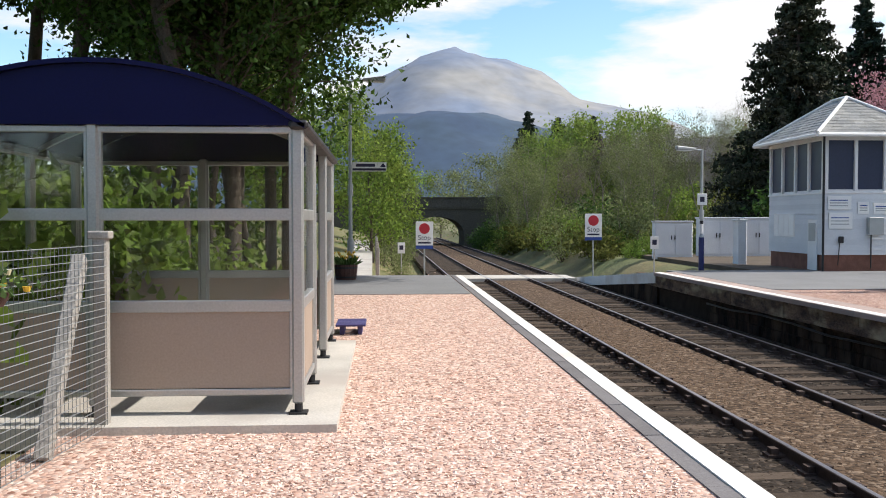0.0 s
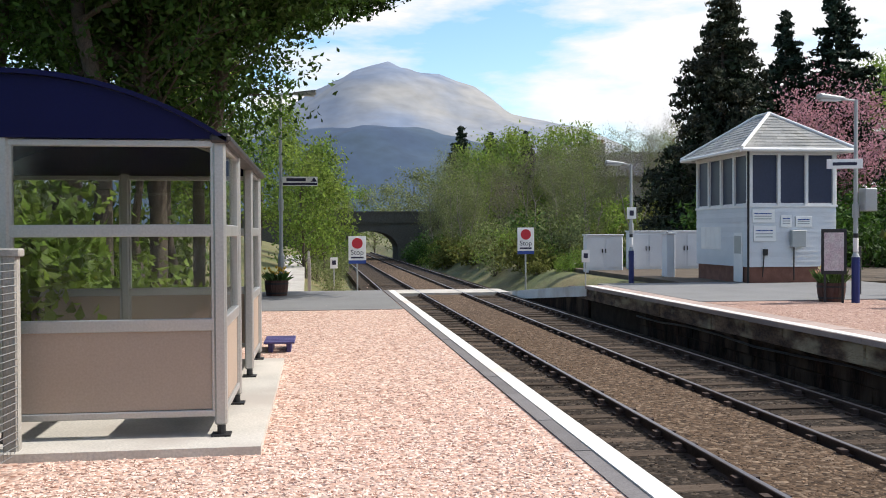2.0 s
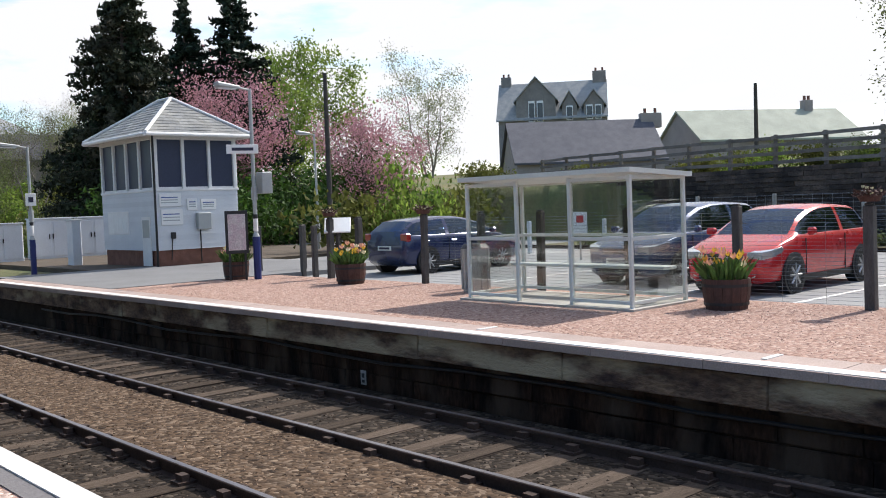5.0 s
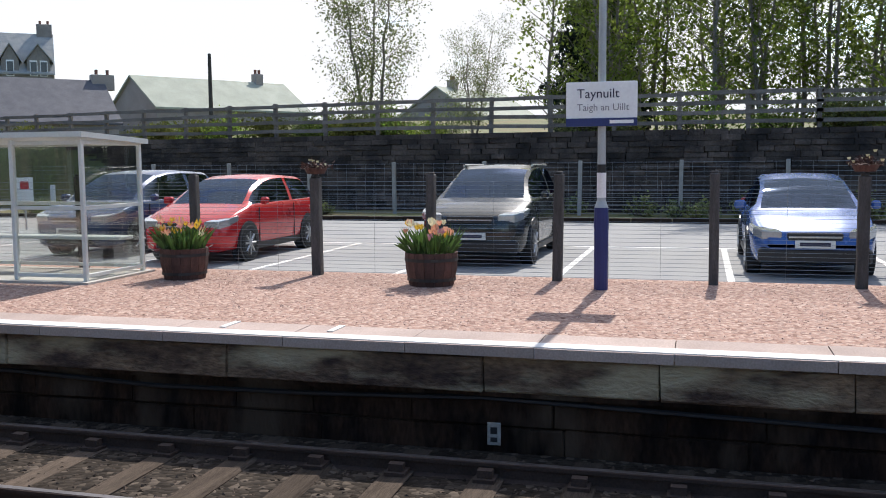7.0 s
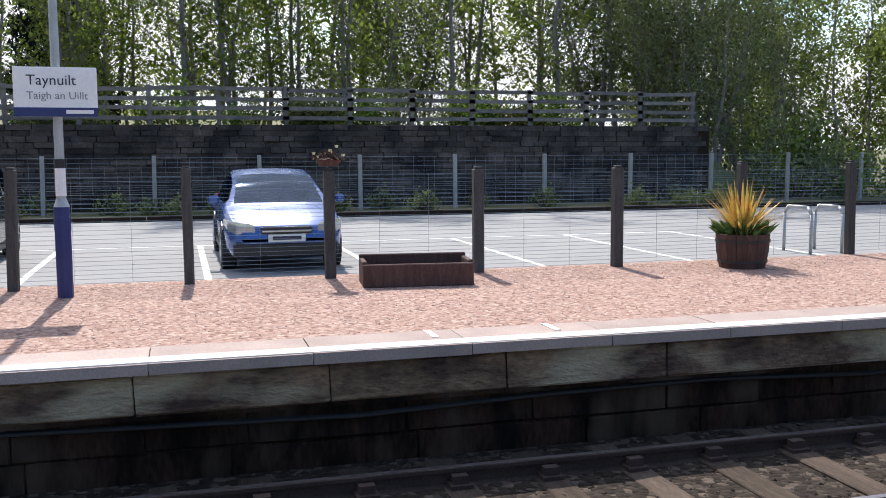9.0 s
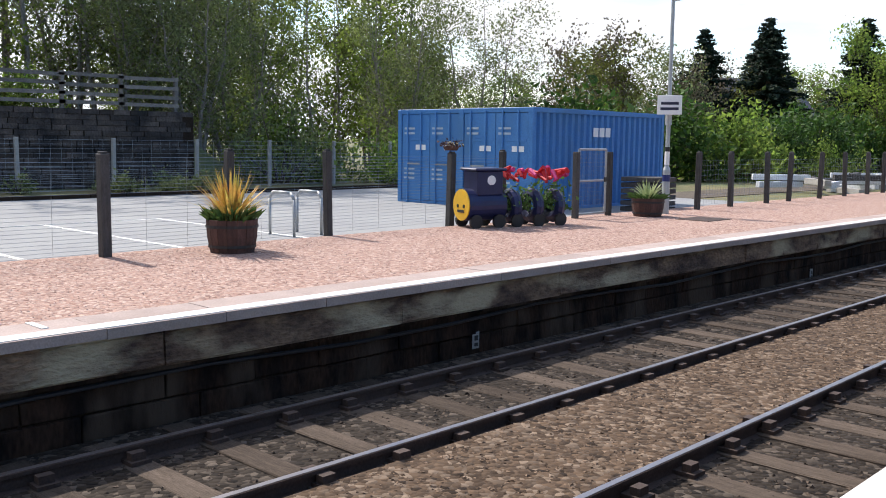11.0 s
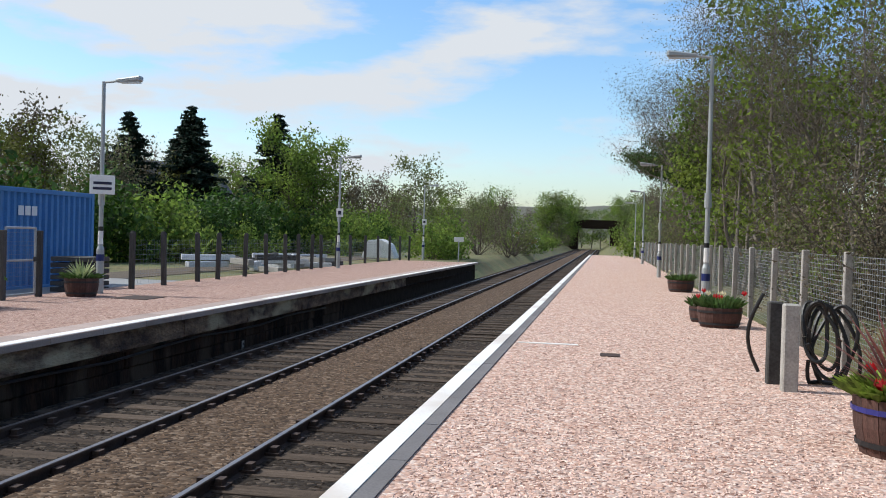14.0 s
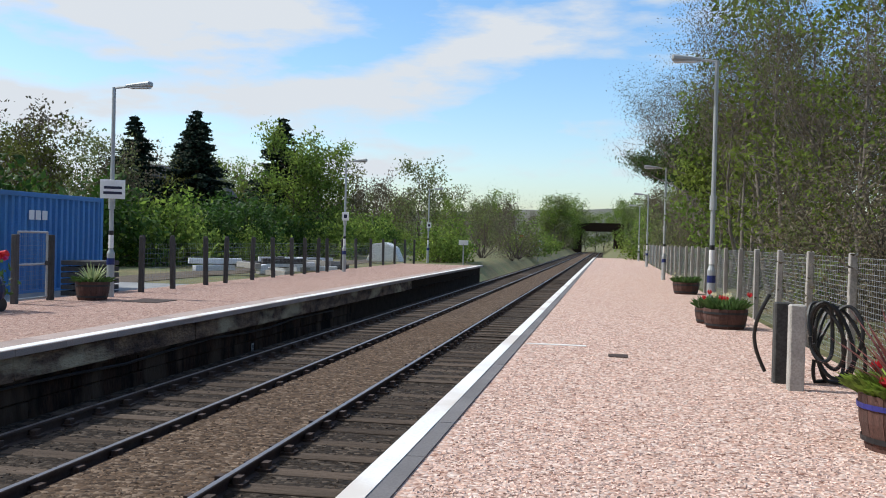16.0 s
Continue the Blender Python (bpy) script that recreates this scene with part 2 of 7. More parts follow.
M_TWIG = mat("twig_brown", (0.15, 0.125, 0.08), 0.9, vary=0.25, scale=0.5, fine=6, bump=0, island=0.45, translucent=0.2)
M_NEEDLE = mat("needle", (0.022, 0.038, 0.022), 0.8, vary=0.25, scale=0.5, fine=6, bump=0, island=0.5, spec=0.2)
M_NEEDLEBROWN = mat("needle_brown", (0.05, 0.047, 0.03), 0.85, vary=0.3, scale=0.4, fine=6, bump=0, island=0.5, other=(0.035, 0.05, 0.025), spec=0.2)
M_PINK = mat("blossom", (0.50, 0.27, 0.30), 0.85, vary=0.15, scale=0.7, fine=6, bump=0, island=0.35, translucent=0.35, spec=0.2)
M_GORSE = mat("gorse_green", (0.14, 0.15, 0.035), 0.8, vary=0.25, scale=0.4, fine=6, bump=0, island=0.45, translucent=0.3, spec=0.2)
M_GLASS = glass_mat("clear_glass", (0.97, 0.985, 0.98), 0.02, 0.965, 0.10)
M_CARGLASS = glass_mat("car_glass", (0.34, 0.45, 0.64), 0.03, 0.4, 0.15, (0.50, 0.66, 0.95))
M_CONTAINER = mat("container_blue", (0.05, 0.19, 0.46), 0.55, vary=0.12, scale=1.2, fine=30, bump=0.05, other=(0.07, 0.22, 0.48), dirt=(0.06, 0.18, 0.38))
M_POST = mat("weathered_post", (0.075, 0.07, 0.066), 0.9, vary=0.3, scale=5, fine=40, bump=0.5, stretch=(4, 4, 0.7), obj=0.25)
M_CPOST = mat("concrete_post", (0.36, 0.34, 0.31), 0.9, vary=0.18, scale=5, fine=50, bump=0.3, obj=0.12)
M_WOODFENCE = mat("fence_wood", (0.19, 0.165, 0.14), 0.9, vary=0.25, scale=3, fine=30, bump=0.4, obj=0.2)
M_WIRE = mat("fence_wire", (0.30, 0.31, 0.31), 0.5, 0.6, vary=0.1, scale=3, fine=40, bump=0)


# ---- building helpers ----
def link(name, bm, material, parent=None, smooth=False):
    me = bpy.data.meshes.new(name)
    bm.to_mesh(me)
    bm.free()
    if smooth:
        me.polygons.foreach_set("use_smooth", [True] * len(me.polygons))
    if material:
        me.materials.append(material)
    ob = new(name, me)
    if parent is not None:
        ob.parent = parent
    return ob


def part(name, bm, material, parent, label="", smooth=False):
    ob = link(name, bm, material, parent, smooth)
    return tagged(ob, label) if label else ob


def thing(name, label, category, x=0, y=0, z=0, rz=0, group="", kind=""):
    e = new(name)
    e.empty_display_size = 0.2
    e.matrix_basis = pose(x, y, z, 0, 0, rz)
    return tagged(e, label, category, group, kind)


def box(bm, lo, hi, bevel=0.0, m=None):
    """Adds a box from corner lo to corner hi."""
    c = [(a + b) / 2 for a, b in zip(lo, hi)]
    s = [abs(b - a) for a, b in zip(lo, hi)]
    r = bmesh.ops.create_cube(bm, size=1)
    bmesh.ops.scale(bm, vec=s, verts=r["verts"])
    bmesh.ops.translate(bm, vec=c, verts=r["verts"])
    if bevel:
        es = list({e for v in r["verts"] for e in v.link_edges})
        o = bmesh.ops.bevel(bm, geom=es, offset=bevel, segments=1, affect="EDGES", profile=0.5)
        vs = list({v for f in o["faces"] for v in f.verts} | {v for v in r["verts"] if v.is_valid})
    else:
        vs = r["verts"]
    if m is not None:
        bmesh.ops.transform(bm, matrix=m, verts=vs)
    return vs


def boxm(lo, hi, bevel=0.0, m=None):
    bm = bmesh.new()
    box(bm, lo, hi, bevel, m)
    return bm


def tube(bm, a, b, r1, r2=None, seg=10, caps=True):
    """Adds a round bar from a to b."""
    a, b = Vector(a), Vector(b)
    d = b - a
    r = bmesh.ops.create_cone(bm, cap_ends=caps, segments=seg, radius1=r1, radius2=r1 if r2 is None else r2, depth=d.length)
    m = Matrix.Translation((a + b) / 2) @ d.to_track_quat("Z", "Y").to_matrix().to_4x4()
    bmesh.ops.transform(bm, matrix=m, verts=r["verts"])
    return r["verts"]


def tubem(a, b, r1, r2=None, seg=10):
    bm = bmesh.new()
    tube(bm, a, b, r1, r2, seg)
    return bm


def extrude_poly(pts, axis, lo, hi, bevel=0.0):
    """A prism: pts is a 2D outline in the plane across axis."""
    bm = bmesh.new()
    def at(p, t):
        return {"x": (t, p[0], p[1]), "y": (p[0], t, p[1]), "z": (p[0], p[1], t)}[axis]
    a = [bm.verts.new(at(p, lo)) for p in pts]
    b = [bm.verts.new(at(p, hi)) for p in pts]
    bm.faces.new(a)
    bm.faces.new(b[::-1])
    for i in range(len(pts)):
        j = (i + 1) % len(pts)
        bm.faces.new((a[j], a[i], b[i], b[j]))
    bmesh.ops.recalc_face_normals(bm, faces=bm.faces)
    if bevel:
        bmesh.ops.bevel(bm, geom=list(bm.edges), offset=bevel, segments=2, affect="EDGES")
    return bm


def mesh_from(name, verts, faces, material, parent=None, smooth=False):
    me = bpy.data.meshes.new(name)
    me.from_pydata([tuple(v) for v in verts], [], faces)
    me.materials.append(material)
    if smooth:
        me.polygons.foreach_set("use_smooth", [True] * len(me.polygons))
    ob = new(name, me)
    if parent is not None:
        ob.parent = parent
    return ob


# ---- the large structure ----
NEAR, FAR = 1.735, 7.50            # the two platform edges
RAIL_Z = -0.80


def smooth_step(a, b, v):
    t = min(1.0, max(0.0, (v - a) / (b - a)))
    return t * t * (3 - 2 * t)


def land(x, y):
    """Height of the open land."""
    east = -0.16 + 2.55 * smooth_step(29.5 + 0.06 * max(0, y), 31.0 + 0.06 * max(0, y), x) * smooth_step(-22, -17, y) + 4.2 * smooth_step(34, 110, x) * smooth_step(-60, 10, y)
    bank = 4.2 * smooth_step(12, 36, x) * smooth_step(38, 62, y) * (1 - smooth_step(80, 200, x))
    west = -0.12 + 0.8 * smooth_step(-6, -30, x)
    leftbank = 2.2 * smooth_step(1.5, -12, x) * smooth_step(26, 60, y)
    bed = -1.25
    if x < 4.7:
        k = smooth_step(1.6, -0.6, x) if y < 24 else smooth_step(1.2, -2.5, x)
        h = bed + (west + leftbank - bed) * k
    else:
        k = smooth_step(8.0, 9.8, x) if y < 27 else smooth_step(8.2, 10.5, x)
        h = bed + (max(east, -0.16 + bank) - bed) * k
    h += 0.18 * noise.noise((x * 0.11, y * 0.11, 0)) * smooth_step(13, 40, abs(x - 4.7))
    far = math.hypot(x, y)
    return h + 3.0 * smooth_step(150, 600, far)


def axis_steps(dense_lo, dense_hi, step, reach):
    v = list(np.arange(dense_lo, dense_hi, step))
    s, a, b = step, dense_lo, dense_hi
    while b < reach or a > -reach:
        s *= 1.22
        a -= s
        b += s
        v.append(b)
        v.insert(0, a)
    return v


gx = axis_steps(-14, 42, 0.7, 2600)
gy = axis_steps(-60, 80, 2.0, 2600)
gv = [(x, y, land(x, y)) for y in gy for x in gx]
nx = len(gx)
gf = [(j * nx + i, j * nx + i + 1, (j + 1) * nx + i + 1, (j + 1) * nx + i) for j in range(len(gy) - 1) for i in range(nx - 1)]
tagged(mesh_from("ground", gv, gf, M_GRASS, smooth=True), "rough spring grass and scrub beside the railway", "ground", kind="structure")


def slab(name, lo, hi, material, label, category):
    return tagged(link(name, boxm(lo, hi), material), label, category, kind="structure")


# track bed and platforms
slab("trackbed", (NEAR - 0.1, -232, -1.6), (FAR + 0.1, 130, -0.94), M_BALLAST, "dark stone ballast of the double track", "ballast")
bed6 = slab("trackbed_centre", (3.93, -232, -1.3), (5.36, 130, -0.885), M_RUSTY, "brown ballast strip between the two tracks", "ballast")
ramp_n = extrude_poly([(-94, -1.5), (-94, 0.0), (25.6, 0.0), (38.5, -0.9), (38.5, -1.5)], "x", -2.75, NEAR - 0.27)
near_body = tagged(link("platform_near", ramp_n, M_CHIPS), "platform surfaced with loose pink granite gravel", "platform", kind="structure")
ramp_f = extrude_poly([(-57, -1.1), (-53.8, 0.0), (26.6, 0.0), (39.0, -0.88), (39.0, -1.5), (-57, -1.5)], "x", FAR + 0.62, 12.35)
far_body = tagged(link("platform_far", ramp_f, M_CHIPSFAR), "opposite platform surfaced with red-brown gravel", "platform", kind="structure")
slab("path_near", (-3.2, 19.1, -0.2), (NEAR - 0.3, 25.7, 0.012), M_PATH, "grey tarmac path across the platform end", "path")
slab("path_far", (FAR + 0.66, 19.8, -0.2), (16.5, 27.6, 0.014), M_PATH, "grey tarmac apron beside the signal cabin", "path")
slab("car_park", (12.35, -27.0, -0.6), (25.2, 24.0, -0.1), M_TARMAC, "grey tarmac car park with white bay lines", "car park")
slab("road", (13.2, 24.0, -0.6), (34.0, 60.0, -0.102), M_TARMAC, "grey tarmac approach road", "road")
slab("verge", (25.2, -30.0, -0.6), (30.5, 24.0, -0.06), M_GRASS, "weedy verge under the retaining wall", "verge")
slab("cabin_yard", (11.0, 27.6, -0.6), (24.0, 41.0, 0.0), M_SOIL, "bare earth yard behind the signal cabin", "ground")
slab("barrow_crossing", (NEAR + 0.3, 37.2, -1.05), (FAR - 0.1, 39.6, RAIL_Z - 0.004), M_CONCRETE, "pale boarded crossing over the rails", "crossing")


def coping_run(name, x0, x1, y0, y1, step, z0, material, label):
    """Edge slabs laid end to end; each is a piece."""
    base = thing(name, label, "platform edge", kind="structure")
    y = y0
    while y < y1 - 0.05:
        ln = min(step * random.uniform(0.9, 1.1), y1 - y)
        b = boxm((x0, y + 0.004, z0 + random.uniform(-0.003, 0.003)), (x1, y + ln - 0.004, 0.012 + random.uniform(-0.003, 0.003)))
        part("coping_slab", b, material, base)
        y += ln
    return base


coping_run("coping_near", NEAR - 0.27, NEAR + 0.02, -94, 25.6, 1.2, -0.14, M_COPING_GREY, "grey coping slabs along the platform edge")
coping_run("coping_far", FAR - 0.03, FAR + 0.63, -53.8, 26.6, 1.25, -0.075, M_COPING, "pinkish stone coping slabs of the opposite platform")
slab("edge_line_near", (NEAR - 0.136, -94, -0.05), (NEAR + 0.024, 25.6, 0.02), M_LINE, "white painted platform edge line", "painted line")
slab("edge_line_far", (FAR + 0.0, -53.8, -0.05), (FAR + 0.19, 26.6, 0.02), M_LINE, "white painted edge line of the opposite platform", "painted line")
for x0, x1, nm in ((NEAR - 0.3, NEAR + 0.0, "edge_ramp_near"), (FAR + 0.02, FAR + 0.3, "edge_ramp_far")):
    b = extrude_poly([(25.6 if nm.endswith("near") else 26.6, 0.02), (38.6, -0.86), (38.6, -1.2), (25.6 if nm.endswith("near") else 26.6, -0.3)], "x", x0, x1)
    tagged(link(nm, b, M_LINE), "white painted edge of the platform ramp", "painted line", kind="structure")
slab("platform_wall_near", (NEAR - 0.4, -94, -1.6), (NEAR - 0.06, 25.6, -0.14), M_MORTAR, "dark stone face of the platform", "platform wall")
rw = extrude_poly([(26.62, -0.16), (38.8, -0.9), (38.8, -1.5), (26.62, -1.5)], "x", FAR + 0.08, FAR + 0.6)
tagged(link("ramp_wall", rw, M_STONE_SHADED), "dark stone wall under the sloping platform ramp", "platform wall", kind="structure")
slab("platform_wall_far", (FAR + 0.15, -53.8, -1.6), (FAR + 0.6, 26.6, -0.09), M_MORTAR, "stone face of the opposite platform, its colour darkened for shade", "platform wall")


# ---- trees and bushes ----
def limb(verts, faces, a, b, r1, r2, seg=6):
    """One tapered length of branch, added to plain lists."""
    a, b = Vector(a), Vector(b)
    d = (b - a).normalized()
    u = d.orthogonal().normalized()
    w = d.cross(u)
    k = len(verts)
    for p, r in ((a, r1), (b, r2)):
        for i in range(seg):
            t = 2 * math.pi * i / seg
            verts.append(p + u * (r * math.cos(t)) + w * (r * math.sin(t)))
    for i in range(seg):
        j = (i + 1) % seg
        faces.append((k + i, k + j, k + seg + j, k + seg + i))


def leaf_mesh(name, pts, size, rng, material, parent, droop=0.3, width=0.55):
    """Many small folded leaves round the given points, as one mesh."""
    n = len(pts)
    p = np.asarray(pts)
    a = rng.normal(size=(n, 3))
    a /= np.linalg.norm(a, axis=1)[:, None]
    b = np.cross(a, rng.normal(size=(n, 3)))
    b /= np.linalg.norm(b, axis=1)[:, None]
    s = size * rng.uniform(0.55, 1.35, n)[:, None]
    v = np.empty((n, 4, 3))
    v[:, 0], v[:, 1], v[:, 2], v[:, 3] = p - a * s, p + b * s * width - np.array([0, 0, droop]) * s, p + a * s, p - b * s * width - np.array([0, 0, droop]) * s
    me = bpy.data.meshes.new(name)
    me.vertices.add(4 * n)
    me.vertices.foreach_set("co", v.ravel())
    idx = np.arange(4 * n).reshape(n, 4)
    tri = np.concatenate([idx[:, [0, 1, 2]], idx[:, [0, 2, 3]]], 1).ravel()
    me.loops.add(6 * n)
    me.loops.foreach_set("vertex_index", tri)
    me.polygons.add(2 * n)
    me.polygons.foreach_set("loop_start", np.arange(0, 6 * n, 3))
    me.update(calc_edges=True)
    me.validate()
    me.materials.append(material)
    ob = new(name, me)
    ob.parent = parent
    return ob


def make_tree(name, label, height, spread, clear, leaves, leaf, material, bark, seed, stems=1, trunk=0.018, wild=0.35, depth=3, category="tree", tall=1.0, clump=0.5, width=0.55):
    """A tapered trunk that forks into limbs, and leaves massed round the twigs."""
    rng = np.random.default_rng(seed)
    rnd = random.Random(seed)
    top = thing(name, label, category)
    verts, faces, tips = [], [], []

    def grow(p, d, ln, r, lev):
        steps = 3
        for s in range(steps):
            d2 = (d + Vector((rnd.gauss(0, wild), rnd.gauss(0, wild), rnd.gauss(0.05, wild * 0.5))) * 0.5).normalized()
            q = p + d2 * (ln / steps)
            rr = r * (0.84 if s < steps - 1 else 0.72)
            limb(verts, faces, p, q, r, rr, 7 if lev == 0 else 5 if lev == 1 else 3)
            if lev < depth and (lev > 0 or s > 0):
                for _ in range(2 if lev < depth - 1 else 3):
                    az = rnd.uniform(0, 2 * math.pi)
                    side = Vector((math.cos(az), math.sin(az), rnd.uniform(0.1, 0.9) * tall)).normalized()
                    grow(q, (d2 * 0.45 + side * 0.75).normalized(), ln * rnd.uniform(0.42, 0.62), rr * 0.55, lev + 1)
            if lev >= max(1, depth - 2):
                tips.append((q, ln))
            p, d, r = q, d2, rr
        tips.append((p, ln))

    for k in range(stems):
        az = 2 * math.pi * k / stems + rnd.random()
        lean = 0.0 if stems == 1 else rnd.uniform(0.08, 0.3)
        d = Vector((math.cos(az) * lean, math.sin(az) * lean, 1)).normalized()
        q = Vector((math.cos(az), math.sin(az), 0)) * (0 if stems == 1 else 0.15 * height * 0.1)
        base = q + d * clear
        if clear > 0:
            limb(verts, faces, q - Vector((0, 0, 0.3)), base, height * trunk * 1.25, height * trunk, 8)
        grow(base, d, (height - clear) * 0.62, height * trunk, 0)
    tv = np.array([tuple(v) for v in verts])
    tp = np.array([tuple(t[0]) for t in tips])
    hi = max(tp[:, 2].max(), 0.1)
    wide = np.percentile(np.abs(tp[:, :2]), 96)
    sc = np.array([spread / wide, spread / wide, height / hi * 0.97])
    low = clear * 0.8
    k = np.clip((tv[:, 2:3] - low) / max(0.1, height * 0.25), 0, 1)
    tv[:, :2] *= 1 + (sc[0] - 1) * k
    tv[:, 2] *= sc[2]
    kk = np.clip((tp[:, 2:3] - low) / max(0.1, height * 0.25), 0, 1)
    tp[:, :2] *= 1 + (sc[0] - 1) * kk
    tp[:, 2] *= sc[2]
    mesh_from("trunk", tv, faces, bark, top, True)
    pick = rng.integers(0, len(tp), leaves)
    ball = rng.normal(size=(leaves, 3))
    ball *= (rng.uniform(0, 1, leaves) ** 0.4 / np.linalg.norm(ball, axis=1))[:, None]
    pts = tp[pick] + ball * clump * np.array([1.35, 1.35, 0.8])
    pts[:, 2] = np.maximum(pts[:, 2], 0.05)
    leaf_mesh("crown", pts, leaf, rng, material, top, 0.3 if width > 0.3 else 0.0, width)
    return top


def make_pole_tree(name, label, height, spread, low, branches, leaves, leaf, material, bark, seed, trunk=0.009, rise=0.9, round_=0.6, clump=0.3, stems=1):
    """A slim tree: a leader with rising side branches from low down, and leaves along them."""
    rng = np.random.default_rng(seed)
    rnd = random.Random(seed)
    top = thing(name, label, "tree")
    verts, faces, spots = [], [], []
    for st in range(stems):
        az0 = 2 * math.pi * st / stems + rnd.random()
        lean = 0.0 if stems == 1 else rnd.uniform(0.12, 0.3)
        p = Vector((0.12 * math.cos(az0), 0.12 * math.sin(az0), -0.3)) if stems > 1 else Vector((0, 0, -0.3))
        h = height * (1.0 if st == 0 else rnd.uniform(0.75, 0.98))
        line = [p]
        n = 9
        for k in range(n):
            p = p + Vector((math.cos(az0) * lean * h / n + rnd.gauss(0, 0.012) * h, math.sin(az0) * lean * h / n + rnd.gauss(0, 0.012) * h, h / n))
            line.append(p)
        for k in range(n):
            limb(verts, faces, line[k], line[k + 1], height * trunk * (1 - k / (n + 0.6)), height * trunk * (1 - (k + 1) / (n + 0.6)), 6)
        for b in range(branches // stems):
            t = low + (0.97 - low) * (b + rnd.random()) / (branches // stems)
            a = line[min(n - 1, int(t * n))].lerp(line[min(n, int(t * n) + 1)], t * n - int(t * n))
            u = (t - low) / (1 - low)
            ln = spread * (0.35 + math.sin(math.pi * min(1, u * 0.85 + 0.12)) ** round_ * 0.75) * rnd.uniform(0.6, 1.15) * (1.0 if stems == 1 else 0.72)
            az = rnd.uniform(0, 2 * math.pi)
            d = Vector((math.cos(az), math.sin(az), rise * rnd.uniform(0.5, 1.2))).normalized()
            mid = a + d * ln * 0.5
            end = a + d * ln + Vector((0, 0, rnd.uniform(-0.1, 0.15) * ln))
            r = height * trunk * 0.32 * (1.1 - u)
            limb(verts, faces, a, mid, r, r * 0.6, 4)
            limb(verts, faces, mid, end, r * 0.6, r * 0.15, 3)
            for _ in range(4):
                q = mid.lerp(end, rnd.random() * 0.9)
                az2 = az + rnd.uniform(-1.1, 1.1)
                e2 = q + Vector((math.cos(az2), math.sin(az2), rnd.uniform(0.1, 1.2))).normalized() * ln * rnd.uniform(0.25, 0.45)
                limb(verts, faces, q, e2, r * 0.35, r * 0.1, 3)
                spots.append((q, e2, ln))
            spots.append((a.lerp(mid, 0.5), end, ln * 1.6))
    mesh_from("trunk", verts, faces, bark, top, True)
    w = np.array([s_[2] for s_ in spots])
    pick = rng.choice(len(spots), leaves, p=w / w.sum())
    a = np.array([tuple(s_[0]) for s_ in spots])[pick]
    b = np.array([tuple(s_[1]) for s_ in spots])[pick]
    pts = a + (b - a) * rng.uniform(0.1, 1.05, (leaves, 1)) + rng.normal(size=(leaves, 3)) * clump
    pts[:, 2] = np.maximum(pts[:, 2], 0.05)
    leaf_mesh("crown", pts, leaf, rng, material, top)
    return top


def make_conifer(name, label, height, spread, material, seed, whorls=26, needles=9000, leaf=0.22, bare=0.1):
    """A spire: whorls of drooping boughs that shorten upwards, set with sprays."""
    rng = np.random.default_rng(seed)
    rnd = random.Random(seed)
    top = thing(name, label, "conifer")
    verts, faces, pts = [], [], []
    limb(verts, faces, (0, 0, -0.3), (0, 0, height), height * 0.018, 0.02, 8)
    boughs = []
    for i in range(whorls):
        t = bare + (1 - bare) * (i + rnd.random() * 0.6) / whorls
        n = rnd.randint(4, 7)
        for _ in range(n):
            az = rnd.uniform(0, 2 * math.pi)
            ln = spread * (1 - t) ** 0.85 * rnd.choice((rnd.uniform(0.45, 0.8), rnd.uniform(0.85, 1.2))) + 0.15
            z = t * height
            a = Vector((0, 0, z))
            mid = a + Vector((math.cos(az) * ln * 0.6, math.sin(az) * ln * 0.6, -0.10 * ln))
            end = a + Vector((math.cos(az) * ln, math.sin(az) * ln, -0.16 * ln + 0.1 * rnd.random()))
            limb(verts, faces, a, mid, 0.02 + 0.012 * ln, 0.015, 4)
            limb(verts, faces, mid, end, 0.015, 0.006, 3)
            boughs.append((a, mid, end, ln))
    w = np.array([b[3] for b in boughs])
    for j in rng.choice(len(boughs), needles, p=w / w.sum()):
        a, mid, end, ln = boughs[j]
        s = rng.uniform(0.18, 1.03)
        p = a.lerp(mid, s / 0.6) if s < 0.6 else mid.lerp(end, (s - 0.6) / 0.4)
        off = rng.normal(size=3) * np.array([0.11, 0.11, 0.06]) * (0.5 + 0.2 * ln)
        off[2] -= abs(rng.normal()) * 0.10 * ln
        pts.append((p.x + off[0], p.y + off[1], p.z + off[2]))
    mesh_from("trunk", verts, faces, M_BARK, top, True)
    leaf_mesh("crown", pts, leaf, rng, material, top, droop=0.5)
    return top


def make_bush(name, label, r, h, leaves, leaf, material, seed, category="bush", width=0.55):
    """Stems from the ground, with leaf clumps of uneven outline."""
    rng = np.random.default_rng(seed)
    top = thing(name, label, category)
    verts, faces, cl = [], [], []
    for i in range(14):
        az, el = rng.uniform(0, 2 * math.pi), rng.uniform(0.25, 1.4)
        d = Vector((math.cos(az) * math.cos(el) * r, math.sin(az) * math.cos(el) * r, math.sin(el) * h)) * rng.uniform(0.7, 1.1)
        limb(verts, faces, (0, 0, -0.1), d * 0.55, 0.03, 0.018, 4)
        limb(verts, faces, d * 0.55, d, 0.018, 0.005, 3)
        cl += [d * 0.55, d * 0.8, d, d * 0.95]
    c = np.array([tuple(v) for v in cl])
    pts = c[rng.integers(0, len(c), leaves)] + rng.normal(size=(leaves, 3)) * np.array([r, r, h]) * 0.17
    pts[:, 2] = np.abs(pts[:, 2])
    mesh_from("stem", verts, faces, M_BARK, top)
    leaf_mesh("foliage", pts, leaf, rng, material, top, 0.3 if width > 0.3 else 0.0, width)
    return top


